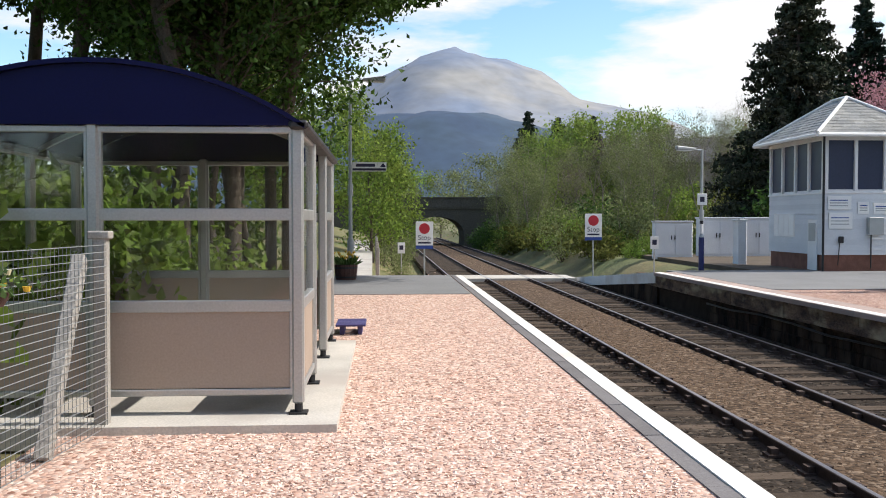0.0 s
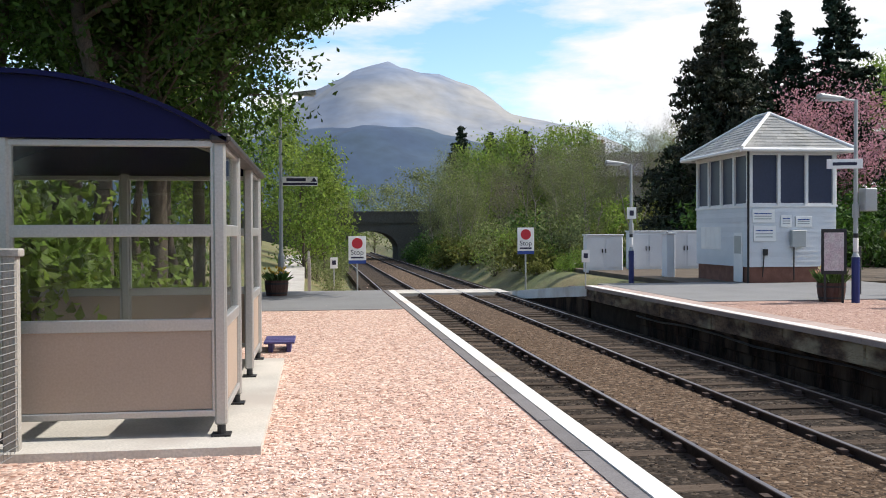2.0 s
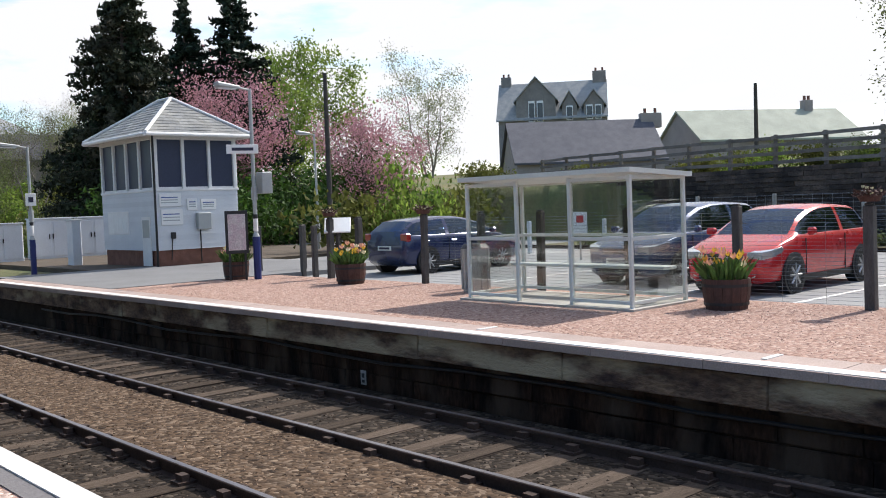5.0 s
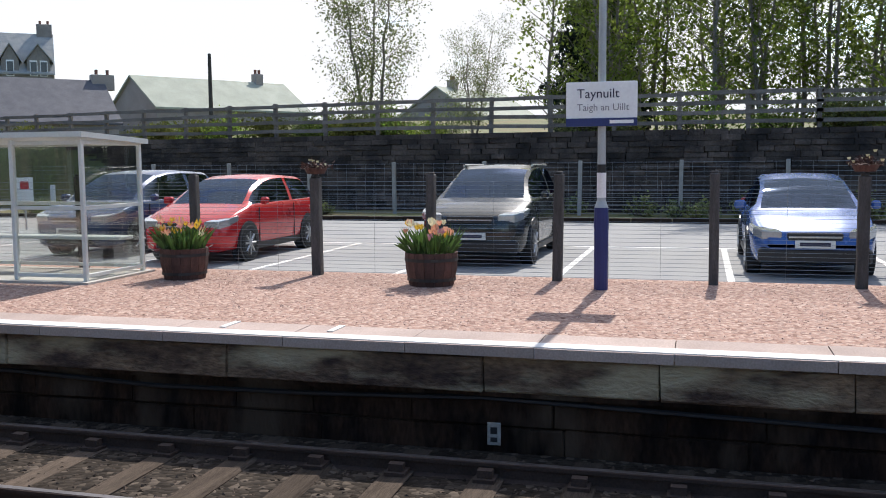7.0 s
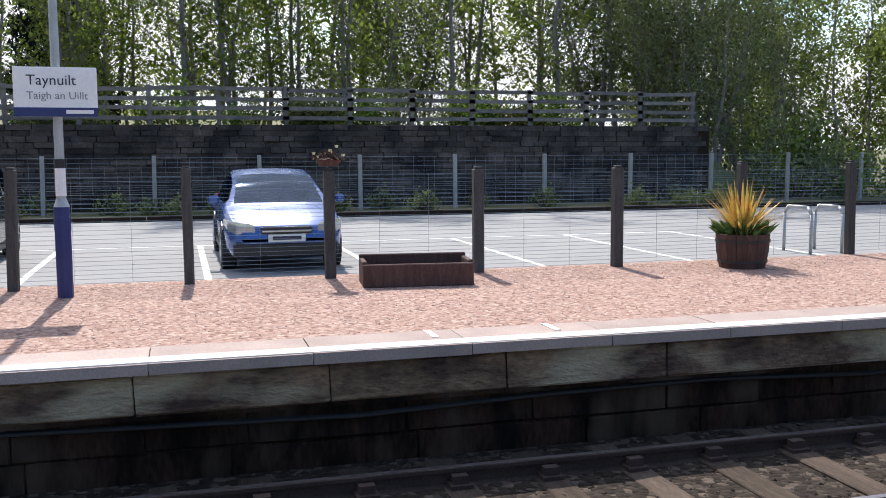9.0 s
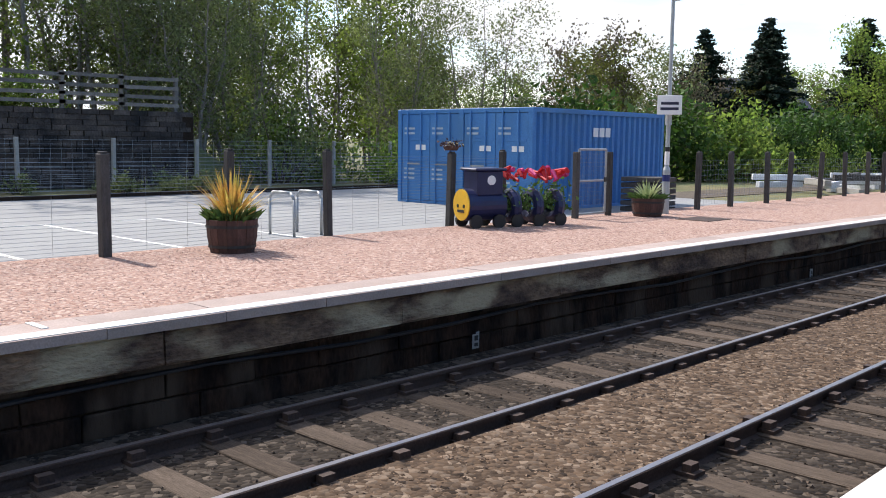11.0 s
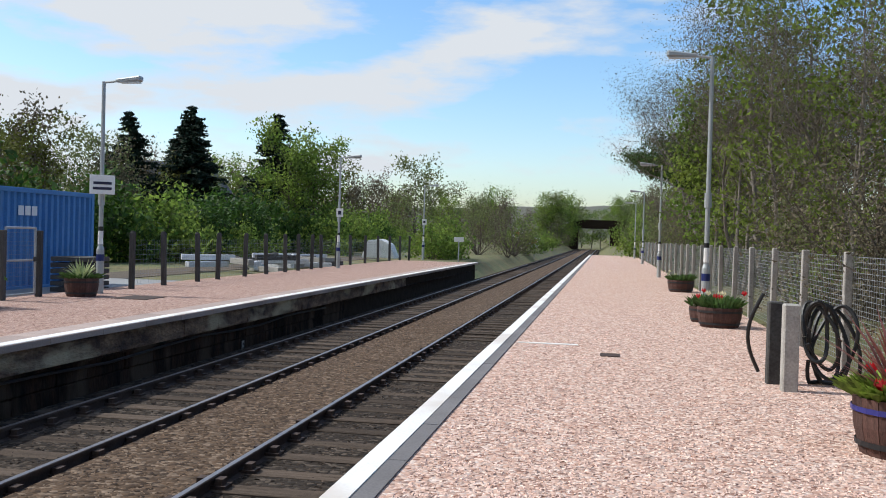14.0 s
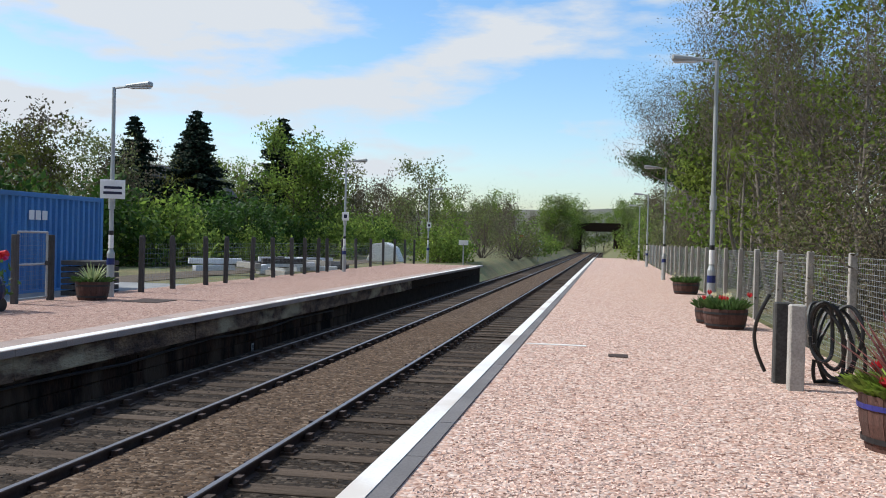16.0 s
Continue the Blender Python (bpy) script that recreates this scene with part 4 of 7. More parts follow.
yy, zz = -24.0, -0.5
while yy < 22:
    y2 = yy + 1.6
    z2 = -0.50 + 0.04 * math.sin(y2 * 1.1)
    part("length", tubem((FAR + 0.085, yy, zz), (FAR + 0.085, y2, z2), 0.022, seg=6), M_BLACK, cable)
    yy, zz = y2, z2

# retaining wall behind the car park
def wall_x(y):
    return 29.4 + 0.06 * max(0.0, y) + 0.012 * max(0.0, y - 8) ** 2 * 0.5


rw = thing("retaining_wall", "dark rough stone retaining wall with damp stains", "wall", kind="structure")
v, f = [], []
ys = list(np.arange(-18, 30.1, 1.0))
for y in ys:
    x = wall_x(y)
    v += [(x, y, -0.6), (x, y, 2.42), (x + 0.7, y, 2.42), (x + 0.7, y, -0.6)]
for i in range(len(ys) - 1):
    a = 4 * i
    f += [(a, a + 4, a + 5, a + 1), (a + 1, a + 5, a + 6, a + 2), (a + 2, a + 6, a + 7, a + 3)]
f += [(0, 1, 2, 3), tuple(4 * (len(ys) - 1) + k for k in (3, 2, 1, 0))]
mesh_from("core", v, f, M_MORTAR, rw)
kinds = [stone_mesh(w, h, 0.25, 40 + i) for i, (w, h) in enumerate(((0.45, 0.165), (0.7, 0.165), (1.0, 0.165), (0.58, 0.165)))]
wid = (0.45, 0.7, 1.0, 0.58)
restv = bmesh.new()
count = 0
for me in kinds:
    me.materials.append(M_WALLSTONE)
for row in range(15):
    z = -0.1 + 0.172 * row
    y = -18 + random.uniform(0, 0.5)
    while y < 29:
        i = random.randrange(4)
        if count < 300 and -12 < y < 10 and row > 4:
            s = new("stone", kinds[i])
            s.parent = rw
            s.matrix_basis = pose(wall_x(y) - 0.07 + random.uniform(-0.04, 0.03), y + wid[i] / 2, z, 0, 0, -random.uniform(2, 5) if y > 0 else random.uniform(-1, 1))
            count += 1
        else:
            k = random.uniform(-0.04, 0.03)
            box(restv, (wall_x(y) - 0.07 + k, y, z), (wall_x(y) + 0.2, y + wid[i] - 0.02, z + 0.16))
        y += wid[i] + 0.015
tagged(part("stonework", restv, mat("wall_stone_far", (0.085, 0.064, 0.052), 0.95, vary=0.25, scale=1.2, fine=14, bump=0.6, other=(0.022, 0.018, 0.017), island=0.5, relief=0.05), rw), kind="stuff")

# kerb
kb = thing("kerb", "dark stone kerb round the car park", "kerb", kind="structure")
for i in range(48):
    y = -27 + i * 1.06
    part("kerb_stone", boxm((25.15, y, -0.3), (25.32, y + 1.045, 0.02 + random.uniform(-0.006, 0.006)), 0.012), M_MORTAR, kb)


# ---- fences ----
def post_mesh(w, h, material, cap=True):
    b = boxm((-w / 2, -w / 2, -0.2), (w / 2, w / 2, h), 0.012)
    if cap:
        box(b, (-w * 0.36, -w * 0.36, h), (w * 0.36, w * 0.36, h + 0.03), 0.008)
    me = bpy.data.meshes.new("post")
    b.to_mesh(me)
    b.free()
    me.materials.append(material)
    return me


def wire_grid(name, parent, pts, z0, z1, rows, cols, r, material=None):
    """A sheet of woven wire along a line of points."""
    v, f = [], []
    def bar(a, b, r):
        a, b = Vector(a), Vector(b)
        d = (b - a).normalized()
        u = Vector((0, 0, 1)) if abs(d.z) < 0.9 else Vector((0, 1, 0))
        w = d.cross(u).normalized()
        u = w.cross(d)
        k = len(v)
        for p in (a, b):
            v.extend((p + u * r, p - u * r * 0.5 + w * r * 0.87, p - u * r * 0.5 - w * r * 0.87))
        f.extend(((k, k + 1, k + 4, k + 3), (k + 1, k + 2, k + 5, k + 4), (k + 2, k, k + 3, k + 5)))
    for a, b in zip(pts, pts[1:]):
        for i in range(rows):
            z = z0 + (z1 - z0) * i / (rows - 1)
            bar((a[0], a[1], z), (b[0], b[1], z), r)
        ln = math.hypot(b[0] - a[0], b[1] - a[1])
        n = max(1, int(ln / cols))
        for i in range(n):
            t = i / n
            x, y = a[0] + (b[0] - a[0]) * t, a[1] + (b[1] - a[1]) * t
            bar((x, y, z0), (x, y, z1), r * 0.8)
    return mesh_from(name, v, f, material or M_WIRE, parent)


far_ys = [17.3, 16.2, 14.05, 12.4, 10.7, 8.8, 6.9, 5.0, 3.35, 1.62, -0.35, -2.07, -4.03, -6.03, -8.05, -10.1, -13.34, -14.9]
fence_far = thing("wire_fence", "wire fence with dark weathered posts behind the opposite platform", "fence", kind="")
PM = [post_mesh(0.12, 1.40, M_POST), post_mesh(0.135, 1.36, M_POST)]
def far_x(y):
    return 12.02 + (0.25 if y > 12 else 0.0) + min(0.65, 0.088 * max(0.0, -6.0 - y))
for y in far_ys:
    s = new("post", random.choice(PM))
    s.parent = fence_far
    s.matrix_basis = pose(far_x(y), y, 0, random.uniform(-1.2, 1.2), random.uniform(-1.2, 1.2), random.uniform(-4, 4))
wire_grid("wire_mesh", fence_far, [(far_x(y) + 0.075, y) for y in far_ys if y < 15], 0.04, 1.3, 25, 0.6, 0.0028)
fence_s = thing("wire_fence", "post and wire fence at the platform back", "fence")
ss = [-21.2, -23.0, -25.2, -26.7, -29.0, -31.1, -33.2, -34.8, -36.6, -38, -40.4, -43, -46, -49, -52, -55, -58]
for y in ss:
    s = new("post", PM[0])
    s.parent = fence_s
    s.matrix_basis = pose(11.75 - 0.02 * (y + 22), y, 0, random.uniform(-1.5, 1.5), random.uniform(-1.5, 1.5), 0)
wire_grid("wire_mesh", fence_s, [(11.82 - 0.02 * (y + 22), y) for y in ss], 0.1, 1.2, 10, 0.15, 0.003)
# fence below the retaining wall
fence_w = thing("wire_fence", "tall wire fence with grey concrete posts below the stone wall", "fence")
PC = post_mesh(0.11, 1.62, M_CPOST, False)
wy = list(np.arange(-46, 24, 2.9))
for y in wy:
    s = new("post", PC)
    s.parent = fence_w
    s.matrix_basis = pose(27.6 + 0.03 * max(0, y), y, -0.06, random.uniform(-1, 1), random.uniform(-1.5, 1.5), 0)
wire_grid("wire_mesh", fence_w, [(27.6 + 0.03 * max(0, y), y) for y in wy], 0.0, 1.5, 12, 0.3, 0.004)
# wooden rail fence on top of the wall
fence_t = thing("rail_fence", "weathered wooden rail fence on top of the stone wall", "fence")
PT = post_mesh(0.13, 1.25, M_WOODFENCE, False)
ty = list(np.arange(-17.5, 31, 2.0))
for y in ty:
    s = new("post", PT)
    s.parent = fence_t
    s.matrix_basis = pose(wall_x(y) + 0.35, y, 2.4, random.uniform(-2, 2), random.uniform(-2, 2), 0)
for a, b in zip(ty, ty[1:]):
    for k in range(4):
        z = 2.4 + 0.28 + k * 0.29
        b0 = bmesh.new()
        pa, pb = Vector((wall_x(a) + 0.27, a - 0.1, z + random.uniform(-0.03, 0.03))), Vector((wall_x(b) + 0.27, b + 0.1, z + random.uniform(-0.03, 0.03)))
        box(b0, (-0.02, -(pb - pa).length / 2, -0.06), (0.02, (pb - pa).length / 2, 0.06), m=Matrix.Translation((pa + pb) / 2) @ (pb - pa).to_track_quat("Y", "Z").to_matrix().to_4x4())
        part("rail", b0, M_WOODFENCE, fence_t)
# fence along the near platform
fence_n = thing("mesh_fence", "woven wire fence with pale concrete posts along the platform", "fence")
PN = post_mesh(0.1, 1.46, M_CPOST, False)
nys = [-5.2, -7.4, -9.7, -12.0, -14.6, -17.2, -19.8, -22.4, -25, -27.6, -30.2, -32.8, -35.4, -38, -41, -44, -47, -50, -54, -58, -62, -67, -72, -78, -84, -90]
for y in nys:
    s = new("post", PN)
    s.parent = fence_n
    s.matrix_basis = pose(-2.78, y, 0, random.uniform(-0.8, 0.8), random.uniform(-0.8, 0.8), 0)
wire_grid("wire_mesh", fence_n, [(-2.84, y) for y in nys], 0.05, 1.4, 22, 0.1, 0.003)
fence_c = thing("mesh_fence", "woven wire fence ending at a concrete post by the shelter", "fence")
for x, y in ((-2.42, 6.59), (-2.62, 4.2), (-2.7, 1.6), (-2.75, -1), (-2.78, -3.2)):
    s = new("post", PN)
    s.parent = fence_c
    s.matrix_basis = pose(x, y, -0.04, 0, random.uniform(-1, 1), 0)
wire_grid("wire_mesh", fence_c, [(-2.37, 6.55), (-2.57, 4.2), (-2.65, 1.6), (-2.7, -1), (-2.78, -3.2), (-2.84, -5.2)], 0.05, 1.36, 27, 0.06, 0.0032)
b = bmesh.new()
box(b, (-0.05, -0.05, 0), (0.05, 0.05, 1.5), 0.01, Matrix.Translation((-2.55, 5.75, 0)) @ Euler((radians(-32), 0, 0)).to_matrix().to_4x4())
part("brace", b, M_CPOST, fence_c)
box_b = boxm((-2.50, 6.53, 1.40), (-2.34, 6.65, 1.46), 0.01)
part("post_cap", box_b, M_CPOST, fence_c)
# fence and rail up the footpath
fp = thing("mesh_fence", "wire fence beside the footpath to the bridge", "fence")
for i in range(9):
    s = new("post", PN)
    s.parent = fp
    y = 27 + i * 3
    s.matrix_basis = pose(-0.55 - 0.03 * i, y, land(-0.6, y) + 0.0)
for a in range(8):
    ya, yb = 27 + a * 3, 30 + a * 3
    za = land(-0.6, ya)
    wire_grid("wire_mesh", fp, [(-0.55 - 0.03 * a, ya), (-0.58 - 0.03 * a, yb)], za + 0.1, za + 1.4, 12, 0.15, 0.004)
fv = []
for i in range(14):
    y = 25.5 + i * 2.6
    z = max(land(-1.4, y), land(-0.4, y)) + 0.06 + 0.03 * i
    fv += [(-2.3 - 0.03 * i, y, z), (-0.7 - 0.03 * i, y, z)]
tagged(mesh_from("footpath", fv + [(x, y, z - 0.8) for x, y, z in fv], [(2 * i, 2 * i + 1, 2 * i + 3, 2 * i + 2) for i in range(13)] + [(2 * i + 1, 2 * i + 29, 2 * i + 31, 2 * i + 3) for i in range(13)], M_CONCRETE), "pale concrete footpath climbing to the road bridge", "path", kind="structure")
# bay lines of the car park
for i in range(11):
    y = 13.8 - i * 2.4
    slab("bay_line", (12.7, y - 0.05, -0.12), (18.0, y + 0.05, -0.094), M_LINE, "white painted parking bay line", "painted line")
slab("bay_line", (18.0, -10.25, -0.12), (18.1, 13.85, -0.094), M_LINE, "white painted line across the parking bays", "painted line")
for y in (-2.3, 3.1, 4.2, -3.4, 8.0):
    slab("edge_mark", (FAR + 0.3, y - 0.03, -0.02), (FAR + 0.62, y + 0.03, 0.022), M_LINE, "short white mark across the coping", "painted line")
slab("ground_mark", (0.55, -13.32, -0.02), (1.42, -13.2, 0.008), M_LINE, "faded white mark on the gravel", "painted line")


# ---- waiting shelter ----
def glazed_bay(parent, a, b, z0, z1, levels, panel_to=None, glass=True):
    """One framed bay between two posts at a and b (x, y): rails, panes, and a solid panel below."""
    a, b = Vector((*a, 0)), Vector((*b, 0))
    d = (b - a)
    ln = d.length
    m = Matrix.Translation(a) @ Matrix.Rotation(math.atan2(d.y, d.x), 4, "Z")
    bay = new("bay")
    bay.parent = parent
    for z, h in levels:
        part("rail", boxm((0.02, -0.03, z - h / 2), (ln - 0.02, 0.03, z + h / 2), 0.006, m), M_STEEL, bay)
    for x in (0.035, ln - 0.035):
        part("stile", boxm((x - 0.03, -0.026, z0), (x + 0.03, 0.026, z1), 0.005, m), M_STEEL, bay)
    zs = [z for z, h in levels]
    for i, (lo, hi) in enumerate(zip(zs, zs[1:])):
        if panel_to is not None and hi <= panel_to + 0.01:
            part("panel", boxm((0.06, -0.012, lo + 0.03), (ln - 0.06, 0.012, hi - 0.03), 0, m), M_PANEL, bay, "tan infill panel")
        elif glass:
            g = part("pane", boxm((0.06, -0.004, lo + 0.03), (ln - 0.06, 0.004, hi - 0.03), 0, m), M_GLASS, bay)
            g.visible_shadow = False
    return bay


SX0, SX1, SY0, SY1 = -4.06, -1.03, 6.88, 11.2
slab("shelter_slab", (-4.5, 6.46, -0.1), (-0.72, 11.25, 0.06), M_CONCRETE, "pale concrete slab under the waiting shelter", "slab")
sh = thing("waiting_shelter", "glazed grey metal waiting shelter with a curved navy roof", "shelter")
for x, y in ((SX1, 6.88), (SX1, 8.2), (SX1, 9.8), (SX1, 11.2), (-2.55, 6.88), (SX0, 6.88), (SX0, 8.3), (SX0, 9.75), (SX0, 11.2), (-2.55, 11.2)):
    p = part("post", boxm((x - 0.045, y - 0.045, 0.14), (x + 0.045, y + 0.045, 2.27), 0.015), M_STEEL, sh)
    ft = bmesh.new()
    tube(ft, (x, y, 0.06), (x, y, 0.15), 0.032, seg=10)
    box(ft, (x - 0.07, y - 0.07, 0.06), (x + 0.07, y + 0.07, 0.075))
    part("foot", ft, M_BLACK, sh)
LV = [(0.23, 0.05), (0.885, 0.09), (1.58, 0.09), (2.22, 0.05)]
for a, b in (((SX0, SY0), (-2.55, SY0)), ((-2.55, SY0), (SX1, SY0)), ((SX1, 6.88), (SX1, 8.2)), ((SX1, 9.8), (SX1, 11.2)), ((SX0, 6.88), (SX0, 8.3)), ((SX0, 8.3), (SX0, 9.75)), ((SX0, 9.75), (SX0, 11.2)), ((SX0, SY1), (-2.55, SY1)), ((-2.55, SY1), (SX1, SY1))):
    bay = glazed_bay(sh, a, b, 0.2, 2.25, LV, 0.885)
XC, RISE, HALF = (SX0 + SX1) / 2, 0.48, (SX1 - SX0) / 2 + 0.06
rad = (HALF * HALF + RISE * RISE) / (2 * RISE)
arc = []
for i in range(25):
    x = -HALF + 2 * HALF * i / 24
    arc.append((XC + x, 2.26 + math.sqrt(rad * rad - x * x) - (rad - RISE)))
part("roof", extrude_poly(arc + [(x, z - 0.035) for x, z in arc[::-1]], "y", SY0 - 0.10, SY1 + 0.12), M_NAVY, sh, "curved navy blue roof")
for y in (SY0 - 0.06, SY1 + 0.04):
    part("gable_panel", extrude_poly([(x, z - 0.04) for x, z in arc[1:-1]] + [(arc[-1][0], 2.25), (arc[0][0], 2.25)], "y", y, y + 0.03), M_NAVY, sh, "navy blue end panel under the roof")
for x in (SX1, SX0):
    part("gutter", boxm((x - 0.06, SY0 - 0.1, 2.22), (x + 0.09, SY1 + 0.12, 2.29), 0.02), M_BLACK, sh)
for y in (8.2, 9.8):
    part("roof_rib", extrude_poly([(x, z - 0.045) for x, z in arc[1:-1]] + [(x, z - 0.1) for x, z in arc[1:-1]][::-1], "y", y - 0.03, y + 0.03), M_STEEL, sh)
part("seat", boxm((-3.98, 7.1, 0.46), (-3.6, 11.0, 0.5), 0.01), M_STEEL, sh)
for y in (7.4, 9.0, 10.6):
    part("seat_bracket", boxm((-3.98, y - 0.025, 0.06), (-3.92, y + 0.025, 0.46)), M_STEEL, sh)
mat_ob = thing("bench_end", "purple slatted bench beside the shelter", "bench", -0.72, 12.6, 0)
M_PURPLE = mat("purple_paint", (0.06, 0.05, 0.16), 0.6, vary=0.15, scale=4, fine=40, bump=0.1)
for i in range(5):
    part("slat", boxm((-0.3, i * 0.16 - 0.4, 0.12), (0.1, i * 0.16 - 0.28, 0.15), 0.006), M_PURPLE, mat_ob)
for x in (-0.22, 0.02):
    part("leg", boxm((x - 0.03, -0.3, 0), (x + 0.03, 0.3, 0.12), 0.006), M_PURPLE, mat_ob)


# ---- lamps and signs ----
def wording(name, text, size, m, material, parent):
    """Flat lettering as a mesh; reads towards the local -y side."""
    c = bpy.data.curves.new(name, "FONT")
    c.body, c.size, c.extrude = text, size, 0.001
    o = bpy.data.objects.new(name, c)
    scene.collection.objects.link(o)
    me = bpy.data.meshes.new_from_object(o.evaluated_get(bpy.context.evaluated_depsgraph_get()))
    bpy.data.objects.remove(o)
    me.materials.append(material)
    t = new(name, me)
    t.parent = parent
    t.matrix_basis = m
    return t


def street_lamp(x, y, h, arm, label, band=True, z=0.0):
    """A tapered column with a bracket and a flat lantern; arm: metres towards +x or -x."""
    l = thing("street_lamp", label, "lamp", x, y, z)
    part("base", tubem((0, 0, -0.1), (0, 0, 1.0), 0.085, seg=12), M_NAVYPOST if band == "navy" else M_LAMPGREY, l, "navy painted lower column" if band == "navy" else "")
    c = bmesh.new()
    tube(c, (0, 0, 1.0), (0, 0, 1.08), 0.085, 0.055, 12)
    tube(c, (0, 0, 1.08), (0, 0, h), 0.052, 0.04, 12)
    part("column", c, M_LAMPGREY, l)
    if band:
        part("band", tubem((0, 0, 0.74), (0, 0, 0.89), 0.0885, seg=12), M_NAVYPOST, l, "navy painted band")
        part("band", tubem((0, 0, 1.42), (0, 0, 1.52), 0.056, seg=12), M_BLACK, l)
        part("band", tubem((0, 0, 1.12), (0, 0, 1.42), 0.056, seg=12), M_WHITE, l)
    s = 1 if arm > 0 else -1
    br = bmesh.new()
    tube(br, (0, 0, h - 0.02), (s * abs(arm) * 0.5, 0, h + 0.02), 0.025, seg=8)
    part("bracket", br, M_LAMPGREY, l)
    hd = bmesh.new()
    vs = box(hd, (0, -0.1, -0.03), (0.62, 0.1, 0.09), 0.03)
    for v in vs:
        k = v.co.x / 0.62
        v.co.y *= 0.55 + 0.5 * k
        v.co.z = v.co.z * (0.6 + 0.5 * k) + 0.03 * k
    bmesh.ops.transform(hd, matrix=Matrix.Translation((s * abs(arm) * 0.35, 0, h)) @ Matrix.Diagonal((s, 1, 1, 1)), verts=hd.verts)
    bmesh.ops.recalc_face_normals(hd, faces=hd.faces)
    lan = part("lantern", hd, M_LAMPGREY, l)
    part("lens", boxm((s * abs(arm) * 0.35 + (0.12 if s > 0 else -0.58), -0.07, h - 0.035), (s * abs(arm) * 0.35 + (0.58 if s > 0 else -0.12), 0.07, h - 0.01)), mat_lens, lan, "pale plastic lens")
    part("collar", tubem((0, 0, h * 0.42), (0, 0, h * 0.42 + 0.3), 0.075, seg=10), M_LAMPGREY, l)
    return l


mat_lens = mat("lamp_lens", (0.62, 0.63, 0.62), 0.3, vary=0.05, scale=3, fine=40, bump=0)
for x, y, h, arm, b in ((11.5, -19.3, 4.8, -0.85, True), (11.5, -38.6, 4.75, -0.85, True), (12.0, -60.2, 4.75, -0.85, True), (-1.85, -19.6, 5.35, 0.85, True), (-2.05, -40.5, 4.75, 0.85, True), (-2.2, -62.9, 4.75, 0.85, True), (-2.25, -82, 4.75, 0.85, True), (11.35, 18.95, 4.43, -0.75, "navy"), (9.5, 28.4, 3.72, -0.6, "navy"), (-1.25, 24.6, 5.2, 0.9, False), (11.3, 0.98, 4.75, -0.85, "navy")):
    street_lamp(x, y, h, arm, "grey platform lamp column with a navy painted base" if b == "navy" else "grey platform lamp column with navy and black bands", b)
street_lamp(21.5, 31.0, 4.6, -0.6, "grey lamp column beside the approach road", False)
M_SIGNWHITE = mat("sign_white", (0.82, 0.82, 0.80), 0.5, vary=0.04, scale=3, fine=30, bump=0.02)
M_RED = mat("sign_red", (0.48, 0.02, 0.035), 0.5, vary=0.06, scale=3, fine=30, bump=0.02)
M_INK = mat("sign_ink", (0.02, 0.02, 0.05), 0.6, vary=0.05, scale=3, fine=30, bump=0)


def face(x, y, z, rz):
    """The pose of lettering that stands upright and faces along rz (degrees; 0 faces -y)."""
    return pose(x, y, z, 90, 0, rz)


nb = thing("name_board", "white station name board with a navy strip", "sign", 11.23, 0.98, 0)
part("board", boxm((-0.02, -0.42, 1.98), (0.02, 0.42, 2.5), 0.006), M_SIGNWHITE, nb)
part("strip", boxm((-0.026, -0.42, 1.975), (0.02, 0.42, 2.07)), M_NAVYPOST, nb, "navy strip with small white writing")
part("bar", boxm((-0.03, -0.38, 2.005), (-0.026, -0.1, 2.045)), M_SIGNWHITE, nb)
part("clamp", boxm((0.02, -0.06, 2.1), (0.1, 0.06, 2.16)), M_LAMPGREY, nb)
wording("lettering", "Taynuilt", 0.155, face(-0.024, 0.29, 2.31, -90), M_INK, nb)
wording("lettering", "Taigh an Uillt", 0.115, face(-0.024, 0.29, 2.16, -90), mat("sign_grey", (0.22, 0.22, 0.24), 0.6, vary=0.05, bump=0), nb)
nb2 = thing("name_board", "small white station name board on a lamp column", "sign", 11.43, -19.2, 0)
part("board", boxm((-0.27, -0.02, 2.25), (0.27, 0.02, 2.68), 0.006, Matrix.Rotation(radians(31), 4, "Z")), M_SIGNWHITE, nb2)
for z, w in ((2.5, 0.19), (2.38, 0.2)):
    part("bar", boxm((-0.2, 0.022, z - 0.03), (w, 0.026, z + 0.03), 0, Matrix.Rotation(radians(31), 4, "Z")), M_INK, nb2)
for x, y, z in ((11.43, -38.5, 2.2), (11.93, -60.1, 2.2), (9.45, 28.3, 2.0)):
    sg = thing("number_sign", "small white numbered plate on a lamp column", "sign", x, y, z)
    part("plate", boxm((-0.15, 0.06 if y < 0 else -0.1, 0), (0.15, 0.08 if y < 0 else -0.08, 0.36), 0.005), M_SIGNWHITE, sg)
    part("bar", boxm((-0.07, 0.081 if y < 0 else -0.104, 0.1), (0.07, 0.084 if y < 0 else -0.1, 0.26)), M_INK, sg)


